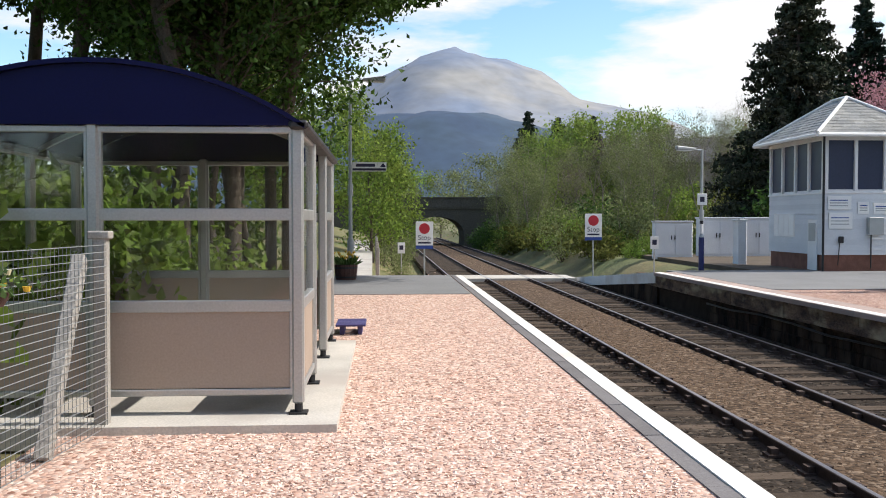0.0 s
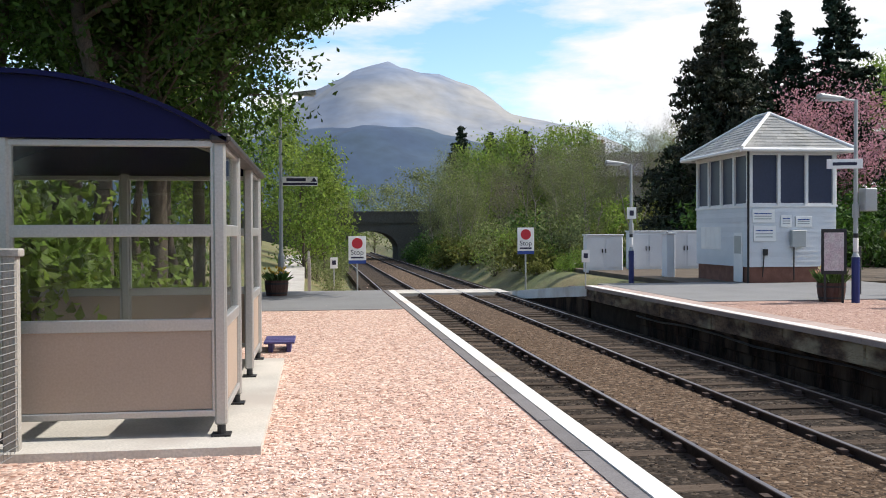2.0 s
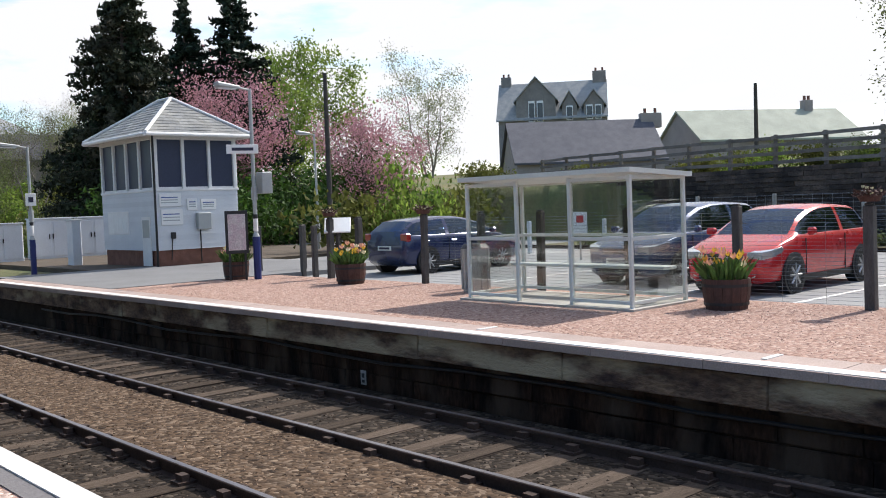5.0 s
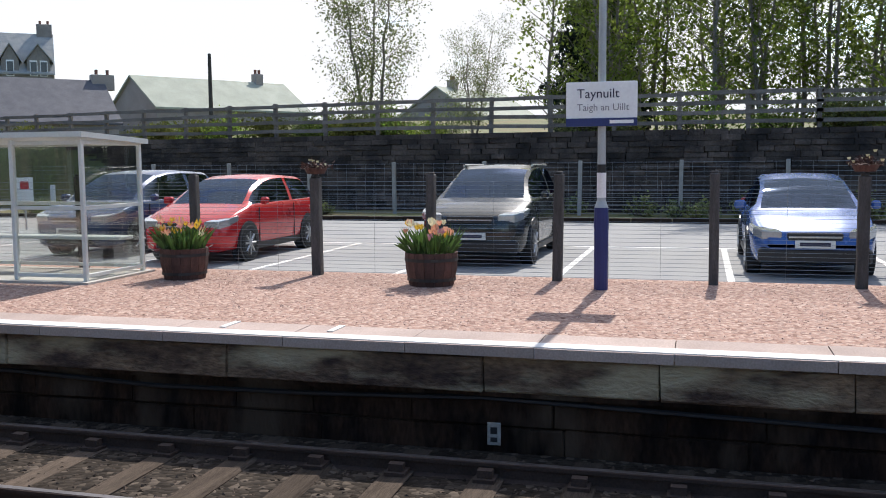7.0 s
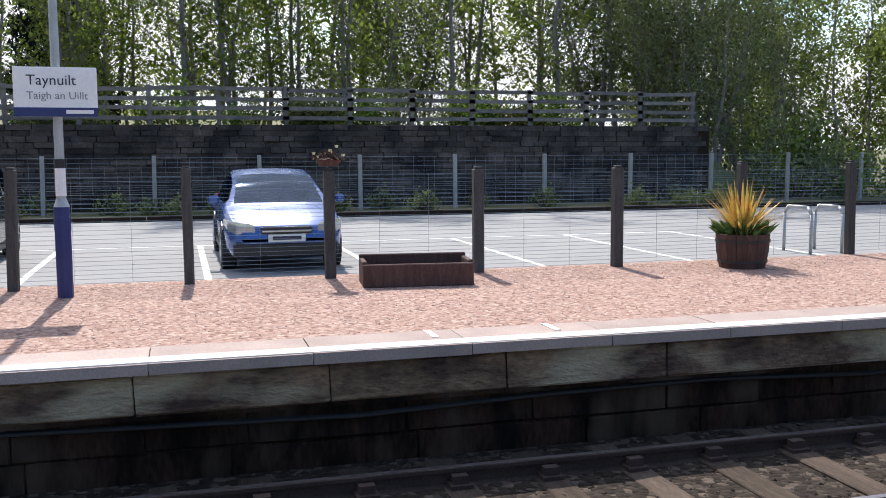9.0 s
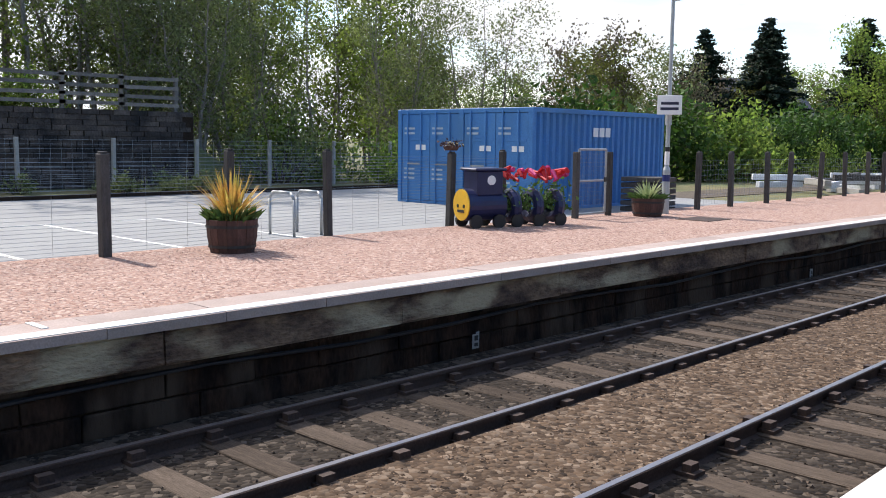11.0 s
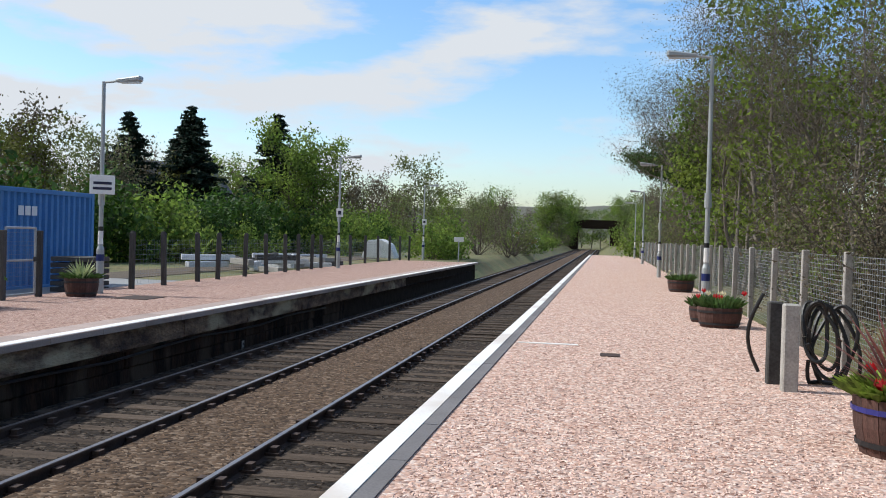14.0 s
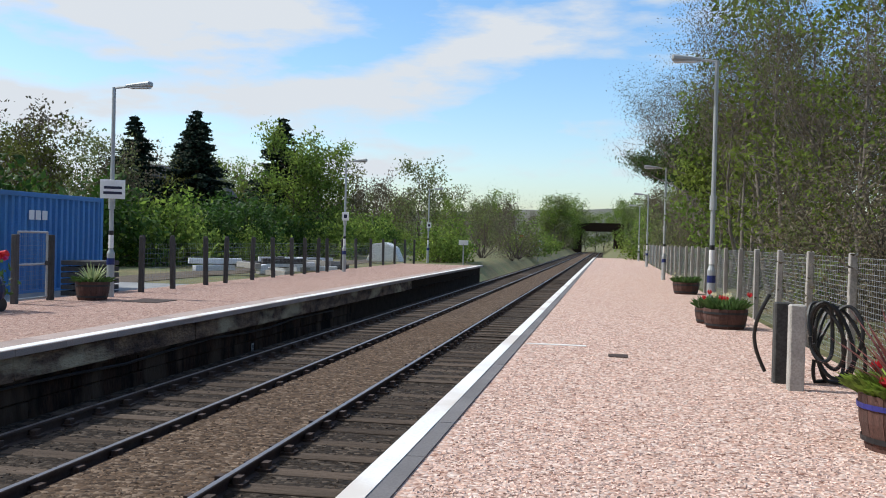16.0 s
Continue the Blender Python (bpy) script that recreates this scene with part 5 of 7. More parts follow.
def stop_board(x, y, z0, ztop, w):
    s = thing("stop_board", "white stop board with a red disc on a post", "sign", x, y, z0)
    part("post", tubem((0, 0.05, -0.2), (0, 0.05, ztop - z0 - 0.1), 0.035), M_GALV, s)
    part("board", boxm((-w / 2, -0.015, ztop - z0 - 1.02), (w / 2, 0.015, ztop - z0), 0.006), M_SIGNWHITE, s)
    part("strip", boxm((-w / 2, -0.016, ztop - z0 - 1.16), (w / 2, 0.014, ztop - z0 - 1.02)), mat_blue, s)
    part("disc", tubem((0, -0.016, ztop - z0 - 0.3), (0, -0.024, ztop - z0 - 0.3), w * 0.31, seg=28), M_RED, s)
    wording("lettering", "Stop", 0.3, face(-0.28, -0.02, ztop - z0 - 0.78, 0), M_INK, s)
    part("bar", boxm((-w * 0.36, -0.02, ztop - z0 - 0.94), (w * 0.36, -0.016, ztop - z0 - 0.87)), M_INK, s)


mat_blue = mat("sign_blue", (0.02, 0.06, 0.28), 0.5, vary=0.05, bump=0)
stop_board(1.36, 39.8, -0.95, 1.48, 0.74)
stop_board(8.75, 40.2, -0.9, 1.82, 0.74)
for x, y, z0, zt in ((0.35, 38.5, -0.6, 0.62), (9.35, 33.0, -0.3, 0.95)):
    s = thing("small_sign", "small white notice on a short post", "sign", x, y, z0)
    part("post", tubem((0, 0, -0.3), (0, 0, zt - z0), 0.025), M_GALV, s)
    part("plate", boxm((-0.15, -0.04, zt - z0 - 0.45), (0.15, -0.026, zt - z0), 0.004), M_SIGNWHITE, s)
    part("bar", boxm((-0.08, -0.044, zt - z0 - 0.3), (0.08, -0.04, zt - z0 - 0.12)), M_INK, s)
wo = thing("way_out_sign", "white way out sign bracketed from a post", "sign", -1.25, 24.5, 0)
part("board", boxm((0.05, -0.02, 2.82), (0.95, 0.02, 3.06), 0.006), M_SIGNWHITE, wo)
part("strip", boxm((0.06, -0.024, 2.84), (0.94, -0.02, 2.9)), M_INK, wo)
part("bar", boxm((0.15, -0.024, 2.94), (0.65, -0.02, 3.02)), M_INK, wo)
part("arrow", extrude_poly([(0.78, 2.93), (0.86, 3.04), (0.94, 2.93)], "y", -0.025, -0.02), M_INK, wo)
part("arm", boxm((-0.02, -0.015, 2.9), (0.06, 0.015, 2.95)), M_LAMPGREY, wo)
wo2 = thing("way_out_sign", "white way out sign on a lamp column", "sign", 11.35, 18.95, 0)
part("board", boxm((-0.62, -0.1, 2.93), (0.12, -0.07, 3.14), 0.005, Matrix.Rotation(radians(-18), 4, "Z")), M_SIGNWHITE, wo2)
part("bar", boxm((-0.5, -0.104, 3.0), (0.0, -0.1, 3.07), 0, Matrix.Rotation(radians(-18), 4, "Z")), M_INK, wo2)
cb = thing("control_box", "grey metal control box on a lamp column", "box", 11.45, 18.85, 2.0)
part("case", boxm((-0.02, -0.14, 0), (0.26, 0.14, 0.5), 0.015), M_LAMPGREY, cb)
pb = thing("poster_case", "black framed poster case beside a lamp column", "notice board", 10.95, 19.1, 0)
rot = Matrix.Rotation(radians(-25), 4, "Z")
part("frame", boxm((-0.28, -0.03, 0.62), (0.24, 0.03, 1.62), 0.01, rot), M_BLACK, pb)
part("poster", boxm((-0.22, -0.035, 0.7), (0.18, -0.03, 1.54), 0, rot), mat("poster", (0.55, 0.52, 0.50), 0.5, vary=0.25, scale=5, fine=30, bump=0, other=(0.5, 0.4, 0.42)), pb)
for x in (-0.2, 0.16):
    part("leg", boxm((x - 0.025, -0.02, -0.1), (x + 0.025, 0.02, 0.62), 0, rot), M_BLACK, pb)


# ---- signal cabin ----
CX0, CX1, CY0, CY1 = 12.7, 15.5, 26.9, 30.8
SILL, EAVE = 2.33, 4.05
cabin = thing("signal_cabin", "white weatherboarded signal cabin with a slate hipped roof", "signal box", CX0, CY0, 0)
W, D = CX1 - CX0, CY1 - CY0
part("plinth", boxm((0.02, 0.02, -0.2), (W - 0.02, D - 0.02, 0.52), 0.01), M_BRICK, cabin, "red brick base")
part("core", boxm((0.05, 0.05, 0.5), (W - 0.05, D - 0.05, SILL)), M_CLADDING, cabin)
nb_ = 12
for i in range(nb_):
    z = 0.5 + (SILL - 0.5) * i / nb_
    h = (SILL - 0.5) / nb_
    for k, (a, b_) in enumerate((((0, 0), (W, 0)), ((0, 0), (0, D)), ((W, 0), (W, D)), ((0, D), (W, D)))):
        p0, p1 = Vector((*a, 0)), Vector((*b_, 0))
        ang = math.atan2((p1 - p0).y, (p1 - p0).x)
        bm_ = bmesh.new()
        side = -1 if k in (0, 2) else 1
        vs = box(bm_, (0, -0.02, 0), ((p1 - p0).length, 0.03, h + 0.012))
        for v_ in vs:
            v_.co.y += side * (0.018 if v_.co.z < h * 0.5 else 0)
        bmesh.ops.transform(bm_, matrix=Matrix.Translation((p0.x, p0.y, z)) @ Matrix.Rotation(ang, 4, "Z"), verts=bm_.verts)
        part("weatherboard", bm_, M_CLADDING, cabin)
part("sill", boxm((-0.06, -0.06, SILL - 0.01), (W + 0.06, D + 0.06, SILL + 0.06), 0.01), M_WHITE, cabin)
part("head", boxm((-0.04, -0.04, EAVE - 0.14), (W + 0.04, D + 0.04, EAVE), 0.01), M_WHITE, cabin)
part("blind_room", boxm((0.1, 0.1, SILL), (W - 0.1, D - 0.1, EAVE - 0.1)), M_DARKWIN, cabin, "dark blinds behind the windows")
def cabin_windows(p0, p1, n):
    d = Vector(p1) - Vector(p0)
    ang = math.atan2(d.y, d.x)
    m = Matrix.Translation((p0[0], p0[1], 0)) @ Matrix.Rotation(ang, 4, "Z")
    ln = d.length
    for i in range(n + 1):
        x = 0.05 + (ln - 0.1) * i / n
        part("mullion", boxm((x - 0.05, -0.05, SILL + 0.05), (x + 0.05, 0.06, EAVE - 0.12), 0.008, m), M_WHITE, cabin)
    for i in range(n):
        x0_, x1_ = 0.1 + (ln - 0.1) * i / n, (ln - 0.1) * (i + 1) / n
        w_ = part("window", boxm((x0_, 0.03, SILL + 0.06), (x1_, 0.045, EAVE - 0.14), 0, m), M_DARKWIN, cabin)
        part("sash", boxm((x0_, 0.01, SILL + 0.06), (x1_, 0.03, SILL + 0.12), 0, m), M_WHITE, w_)
cabin_windows((0, 0), (W, 0), 3)
cabin_windows((0, D), (0, 0), 4)
cabin_windows((W, 0), (W, D), 4)
rb = bmesh.new()
o, rz_, rh = 0.42, EAVE + 0.02, 1.28
e_ = [rb.verts.new(p) for p in ((-o, -o, rz_), (W + o, -o, rz_), (W + o, D + o, rz_), (-o, D + o, rz_))]
r0, r1 = rb.verts.new((W / 2, D / 2 - 0.45, rz_ + rh)), rb.verts.new((W / 2, D / 2 + 0.45, rz_ + rh))
for q in ((e_[0], e_[1], r0), (e_[1], e_[2], r1, r0), (e_[2], e_[3], r1), (e_[3], e_[0], r0, r1), (e_[3], e_[2], e_[1], e_[0])):
    rb.faces.new(q)
roof = part("roof", rb, M_SLATE, cabin, "grey slate hipped roof")
def slates(p0, p1, q0, q1, rows, w):
    """Courses of slates over a roof slope, from the eave p0-p1 up to q0-q1."""
    bmr = bmesh.new()
    p0, p1, q0, q1 = (Vector(t) for t in (p0, p1, q0, q1))
    nrm = (p1 - p0).cross(q0 - p0).normalized()
    for i in range(rows):
        a0, a1 = p0.lerp(q0, i / rows), p1.lerp(q1, i / rows)
        b0, b1 = p0.lerp(q0, min(1, (i + 1.15) / rows)), p1.lerp(q1, min(1, (i + 1.15) / rows))
        n = max(1, int((a1 - a0).length / w))
        for k in range(n):
            t0, t1 = k / n, (k + 0.96) / n
            lift = random.uniform(0.014, 0.026)
            vs = [bmr.verts.new(t) for t in (a0.lerp(a1, t0) + nrm * lift, a0.lerp(a1, t1) + nrm * lift, b0.lerp(b1, t1) + nrm * 0.006, b0.lerp(b1, t0) + nrm * 0.006, a0.lerp(a1, t0) + nrm * 0.002, a0.lerp(a1, t1) + nrm * 0.002)]
            bmr.faces.new(vs[:4])
            bmr.faces.new((vs[4], vs[5], vs[1], vs[0]))
    return bmr
E0, E1, E2, E3 = (-o, -o, rz_), (W + o, -o, rz_), (W + o, D + o, rz_), (-o, D + o, rz_)
R0, R1 = (W / 2, D / 2 - 0.45, rz_ + rh), (W / 2, D / 2 + 0.45, rz_ + rh)
for q in ((E0, E1, R0, R0), (E1, E2, R0, R1), (E2, E3, R1, R1), (E3, E0, R1, R0)):
    tagged(part("slating", slates(*q, 12, 0.3), M_SLATE, roof), kind="stuff")
for a, b_ in ((E0, R0), (E1, R0), (E2, R1), (E3, R1), (R0, R1)):
    part("hip_roll", tubem(Vector(a) + Vector((0, 0, 0.03)), Vector(b_) + Vector((0, 0, 0.03)), 0.055, seg=8), M_WHITE, roof, "white painted lead hip")
for a, b_ in ((E0, E1), (E1, E2), (E2, E3), (E3, E0)):
    part("fascia", tubem(Vector(a) - Vector((0, 0, 0.03)), Vector(b_) - Vector((0, 0, 0.03)), 0.06, seg=8), M_WHITE, roof)
part("downpipe", tubem((-0.05, -0.06, 0), (-0.05, -0.06, EAVE), 0.035), M_BLACK, cabin)
part("side_window", boxm((-0.05, 1.9, 1.0), (-0.02, 3.5, 1.75), 0.01), M_WHITE, cabin, "white shuttered lower window")
for i in range(4):
    part("pane", boxm((-0.058, 1.98 + i * 0.38, 1.06), (-0.05, 2.3 + i * 0.38, 1.7)), M_SIGNWHITE, cabin)
part("door", boxm((-0.06, 0.35, 0.02), (-0.02, 0.95, 1.55), 0.01), M_WHITE, cabin, "narrow white door")
part("door_panel", boxm((-0.066, 0.42, 0.9), (-0.06, 0.88, 1.45)), M_LAMPGREY, cabin)
for x, z, w, h in ((0.08, 1.85, 0.72, 0.4), (0.12, 1.28, 0.72, 0.48), (1.0, 1.72, 0.34, 0.36), (1.48, 1.72, 0.52, 0.32)):
    part("notice", boxm((x, -0.07, z), (x + w, -0.045, z + h), 0.005), M_SIGNWHITE, cabin, "white notice board")
    for k in range(3):
        part("bar", boxm((x + 0.06, -0.074, z + h * (0.25 + 0.2 * k)), (x + w * 0.85, -0.07, z + h * (0.25 + 0.2 * k) + 0.03)), mat_blue if k == 2 else M_LAMPGREY, cabin)
part("meter_box", boxm((1.28, -0.22, 1.1), (1.74, -0.045, 1.62), 0.015), M_LAMPGREY, cabin, "grey meter box")
part("conduit", tubem((1.4, -0.1, 0.1), (1.4, -0.1, 1.1), 0.02), M_BLACK, cabin)
part("meter", boxm((0.42, -0.12, 0.85), (0.56, -0.045, 1.05), 0.01), M_BLACK, cabin)
part("conduit", tubem((0.4, -0.08, 0.2), (0.45, -0.08, 0.9), 0.015), M_BLACK, cabin)
lb = thing("lifebuoy", "white round lifebuoy on a post", "lifebuoy", 14.6, 25.6, 0)
tor = bmesh.new()
for i in range(20):
    a0, a1 = 2 * math.pi * i / 20, 2 * math.pi * (i + 1) / 20
    tube(tor, (0.21 * math.cos(a0), 0, 1.15 + 0.21 * math.sin(a0)), (0.21 * math.cos(a1), 0, 1.15 + 0.21 * math.sin(a1)), 0.06, seg=8)
part("ring", tor, M_WHITE, lb)
part("post", boxm((-0.03, 0.06, -0.1), (0.03, 0.1, 1.3)), M_WHITE, lb)
# equipment cabinets beyond the cabin
for x, y, w, h in ((10.9, 38.2, 1.55, 1.45), (13.0, 38.8, 1.6, 1.6), (15.0, 39.0, 1.2, 1.6), (11.9, 31.6, 0.3, 1.5)):
    c = thing("equipment_cabinet", "pale grey metal lineside equipment cabinet", "cabinet", x, y, 0, -6)
    part("body", boxm((0, 0, -0.1), (w, 0.7, h), 0.02), M_CLADDING, c)
    part("lid", boxm((-0.04, -0.04, h), (w + 0.04, 0.74, h + 0.06), 0.012), M_CLADDING, c)
    if w > 1:
        for i in range(2):
            dd = part("door", boxm((0.06 + i * w / 2, -0.02, 0.1), (w / 2 - 0.03 + i * w / 2, 0, h - 0.1), 0.008), M_CLADDING, c)
            part("handle", boxm((w / 2 - 0.12 + i * 0.14, -0.05, h * 0.5), (w / 2 - 0.08 + i * 0.14, -0.02, h * 0.62)), M_BLACK, dd)


# ---- open shelter on the opposite platform ----
bs = thing("platform_shelter", "open white metal shelter with clear panes and a flat roof", "shelter", 0, 0, 0)
M_SHWHITE = mat("shelter_white", (0.66, 0.68, 0.64), 0.5, vary=0.06, scale=3, fine=40, bump=0.04)
BX0, BX1 = 10.47, 11.78
bys = [7.64, 8.72, 9.79, 10.88]
slab("shelter_base", (10.34, 7.52, -0.1), (11.9, 11.0, 0.03), M_CONCRETE, "pale slabs under the open shelter", "slab")
for y in bys:
    for x in (BX0, BX1):
        if x == BX1 and y == bys[1]:
            continue
        part("post", boxm((x - 0.028, y - 0.028, 0.0), (x + 0.028, y + 0.028, 1.9), 0.006), M_SHWHITE, bs)
rf = extrude_poly([(BX0 - 0.12, 1.93), (BX1 + 0.1, 1.86), (BX1 + 0.1, 1.93), (BX0 - 0.12, 2.0)], "y", 7.54, 10.98)
part("roof", rf, M_SHWHITE, bs, "flat white roof")
def sh_bay(a, b, name="pane", levels=(0.1, 1.0, 1.86)):
    d = Vector((*b, 0)) - Vector((*a, 0))
    m = Matrix.Translation((*a, 0)) @ Matrix.Rotation(math.atan2(d.y, d.x), 4, "Z")
    for z in levels:
        part("rail", boxm((0.02, -0.02, z - 0.025), (d.length - 0.02, 0.02, z + 0.025), 0.004, m), M_SHWHITE, bs)
    for lo, hi in zip(levels, levels[1:]):
        g = part("pane", boxm((0.03, -0.003, lo + 0.03), (d.length - 0.03, 0.003, hi - 0.03), 0, m), M_GLASS, bs)
sh_bay((BX1, bys[0]), (BX1, bys[2]))
sh_bay((BX1, bys[2]), (BX1, bys[3]))
sh_bay((BX0, bys[0]), (BX1, bys[0]))
sh_bay((BX0, bys[3]), (BX1, bys[3]))
sh_bay((BX0, bys[0]), (BX0, bys[1]))
sh_bay((BX0, bys[2]), (BX0, bys[3]))
part("bench_rail", boxm((11.35, 7.72, 0.5), (11.7, 10.8, 0.545), 0.01), M_SHWHITE, bs, "white bench rail")
bn = thing("litter_bin", "grey cylindrical litter bin with a dark lid", "bin", 11.5, 11.8, 0)
part("body", tubem((0, 0, 0), (0, 0, 0.78), 0.23, 0.25, 20), M_GALV, bn, smooth=False)
part("lid", tubem((0, 0, 0.78), (0, 0, 0.86), 0.27, 0.2, 20), M_BLACK, bn)
for i in range(10):
    a = 2 * math.pi * i / 10
    part("rib", boxm((0.235, -0.012, 0.05), (0.262, 0.012, 0.76), 0, Matrix.Rotation(a, 4, "Z")), M_GALV, bn)


# ---- planters ----
M_BARREL = mat("barrel_wood", (0.095, 0.045, 0.035), 0.85, vary=0.3, scale=6, fine=40, bump=0.4, stretch=(4, 4, 0.7), obj=0.2)
M_STEM = mat("stem_green", (0.09, 0.17, 0.04), 0.7, vary=0.2, scale=6, fine=20, bump=0, island=0.4, translucent=0.3)
FLOWER = {k: mat("petal_" + k, c, 0.6, vary=0.12, scale=9, fine=30, bump=0, island=0.3, translucent=0.3) for k, c in {"yellow": (0.75, 0.50, 0.06), "peach": (0.78, 0.42, 0.28), "pink": (0.72, 0.36, 0.42), "red": (0.60, 0.02, 0.03), "magenta": (0.62, 0.04, 0.22), "cream": (0.75, 0.70, 0.48)}.items()}


def half_barrel(x, y, r, h, colours, label, spikes=None, flowers=22, tall=0.36, band=None, z=0.0, group="", green=None, n_leaf=170):
    """A staved half barrel with soil and growing plants."""
    rnd = random.Random(int(1000 * (x + 3 * y)))
    p = thing("barrel_planter", label, "planter", x, y, z, group=group)
    for i in range(16):
        a0, a1 = 2 * math.pi * i / 16, 2 * math.pi * (i + 0.96) / 16
        b = bmesh.new()
        ring = []
        for zz, rr in ((0, r * 0.84), (h * 0.5, r * 0.97), (h, r)):
            ring.append([b.verts.new((rr * k * math.cos(a), rr * k * math.sin(a), zz)) for k in (1, 0.9) for a in (a0, a1)])
        for lo, hi in zip(ring, ring[1:]):
            b.faces.new((lo[0], lo[1], hi[1], hi[0]))
            b.faces.new((lo[3], lo[2], hi[2], hi[3]))
            b.faces.new((lo[1], lo[3], hi[3], hi[1]))
            b.faces.new((lo[2], lo[0], hi[0], hi[2]))
        b.faces.new((ring[2][0], ring[2][1], ring[2][3], ring[2][2]))
        bmesh.ops.recalc_face_normals(b, faces=b.faces)
        part("stave", b, M_BARREL, p)
    for zz, rr in ((h * 0.2, r * 0.91), (h * 0.8, r * 1.0)):
        b = bmesh.new()
        for i in range(24):
            a0, a1 = 2 * math.pi * i / 24, 2 * math.pi * (i + 1) / 24
            q = [b.verts.new((rr * math.cos(a) * 1.012, rr * math.sin(a) * 1.012, zz + dz)) for a in (a0, a1) for dz in (-0.02, 0.02)]
            b.faces.new((q[0], q[2], q[3], q[1]))
        part("hoop", b, band if band and zz > h * 0.5 else M_BLACK, p, "blue painted hoop" if band and zz > h * 0.5 else "")
    part("soil", tubem((0, 0, h * 0.5), (0, 0, h * 0.9), r * 0.88, seg=20), M_SOIL, p)
    v, f = [], []
    for i in range(n_leaf):
        a, rr = rnd.uniform(0, 2 * math.pi), r * 0.85 * math.sqrt(rnd.random())
        base = Vector((rr * math.cos(a), rr * math.sin(a), h * 0.88))
        out = Vector((math.cos(a), math.sin(a), 0))
        tip = base + out * rnd.uniform(0.02, 0.24) + Vector((0, 0, rnd.uniform(0.35, 0.9) * tall))
        side = Vector((-out.y, out.x, 0)) * rnd.uniform(0.012, 0.026)
        mid = base.lerp(tip, 0.5) + Vector((0, 0, 0.05))
        k = len(v)
        v += [base, mid + side, tip, mid - side]
        f += [(k, k + 1, k + 2), (k, k + 2, k + 3)]
    mesh_from("leaves", v, f, green or M_STEM, p)
    for i in range(flowers):
        a, rr = rnd.uniform(0, 2 * math.pi), r * 1.05 * math.sqrt(rnd.random())
        c = Vector((rr * math.cos(a), rr * math.sin(a), h * 0.9 + tall * rnd.uniform(0.55, 1.05)))
        b = bmesh.new()
        s = rnd.uniform(0.035, 0.055)
        for k in range(6):
            t = 2 * math.pi * k / 6
            u = Vector((math.cos(t), math.sin(t), 0))
            w = Vector((-u.y, u.x, 0))
            q = [b.verts.new(c + d) for d in (Vector((0, 0, -s)), u * s * 0.9 + w * s * 0.5, u * s * 0.75 + Vector((0, 0, s * 1.1)), u * s * 0.9 - w * s * 0.5)]
            b.faces.new(q)
        part("flower", b, FLOWER[rnd.choice(colours)], p)
    if spikes:
        for i in range(spikes[1]):
            a, el = rnd.uniform(0, 2 * math.pi), rnd.uniform(0.45, 1.5)
            ln = spikes[2] * rnd.uniform(0.7, 1.1)
            d = Vector((math.cos(a) * math.cos(el), math.sin(a) * math.cos(el), math.sin(el)))
            side = Vector((-math.sin(a), math.cos(a), 0)) * spikes[3]
            base = Vector((0, 0, h * 0.9)) + Vector((math.cos(a), math.sin(a), 0)) * 0.06
            mid, tip = base + d * ln * 0.5, base + d * ln - Vector((0, 0, 0.12 * ln))
            mesh_from("blade", [base + side * 0.6, base - side * 0.6, mid - side, mid + side, tip], [(0, 1, 2, 3), (3, 2, 4)], spikes[0], p)
    return p


WARM = ("yellow", "peach", "pink", "cream", "peach", "yellow")
for x, y, r in ((11.28, 6.66, 0.33), (11.31, 3.13, 0.34), (11.1, 19.5, 0.31), (11.55, 15.6, 0.33)):
    half_barrel(x, y, r, 0.42, WARM, "half-barrel planter full of yellow and peach tulips", group="tulip barrels", tall=0.44, flowers=26)
M_FLAX = mat("flax_orange", (0.50, 0.26, 0.06), 0.6, vary=0.2, scale=5, fine=20, bump=0, island=0.4, translucent=0.35, other=(0.42, 0.36, 0.08))
M_CORD = mat("cordyline_red", (0.25, 0.095, 0.08), 0.6, vary=0.2, scale=5, fine=20, bump=0, island=0.4, translucent=0.2)
M_SPIKE = mat("spiky_green", (0.36, 0.42, 0.20), 0.6, vary=0.2, scale=5, fine=20, bump=0, island=0.4, translucent=0.3)
half_barrel(11.45, -7.62, 0.36, 0.46, ("yellow",), "half barrel with an orange striped flax", (M_FLAX, 110, 0.85, 0.022), 0, 0.3)
half_barrel(11.35, -18.3, 0.36, 0.4, ("cream",), "half barrel with a pale spiky plant", (M_SPIKE, 50, 0.55, 0.02), 0, 0.2)
half_barrel(-2.03, -7.0, 0.38, 0.42, ("red",), "barrel planter with blue hoop, red flowers and a cordyline", (M_CORD, 70, 0.92, 0.018), 12, 0.24, n_leaf=620, green=mat("lime_leaf", (0.25, 0.36, 0.05), 0.6, vary=0.3, scale=5, fine=30, bump=0, island=0.5, translucent=0.3), band= mat("hoop_blue", (0.03, 0.03, 0.20), 0.5, vary=0.1, bump=0))
half_barrel(-1.88, -17.3, 0.4, 0.36, ("red", "cream"), "half barrel with green plants and red flowers", None, 8, 0.3)
half_barrel(-1.72, -18.3, 0.3, 0.3, ("cream",), "small tub with a clipped green plant", None, 0, 0.34)
half_barrel(-2.1, -29.2, 0.4, 0.36, ("cream",), "half barrel with low green plants", None, 4, 0.3)
half_barrel(-1.35, 24.0, 0.3, 0.4, ("yellow",), "tub of yellow flowers by the footpath", None, 16, 0.35)


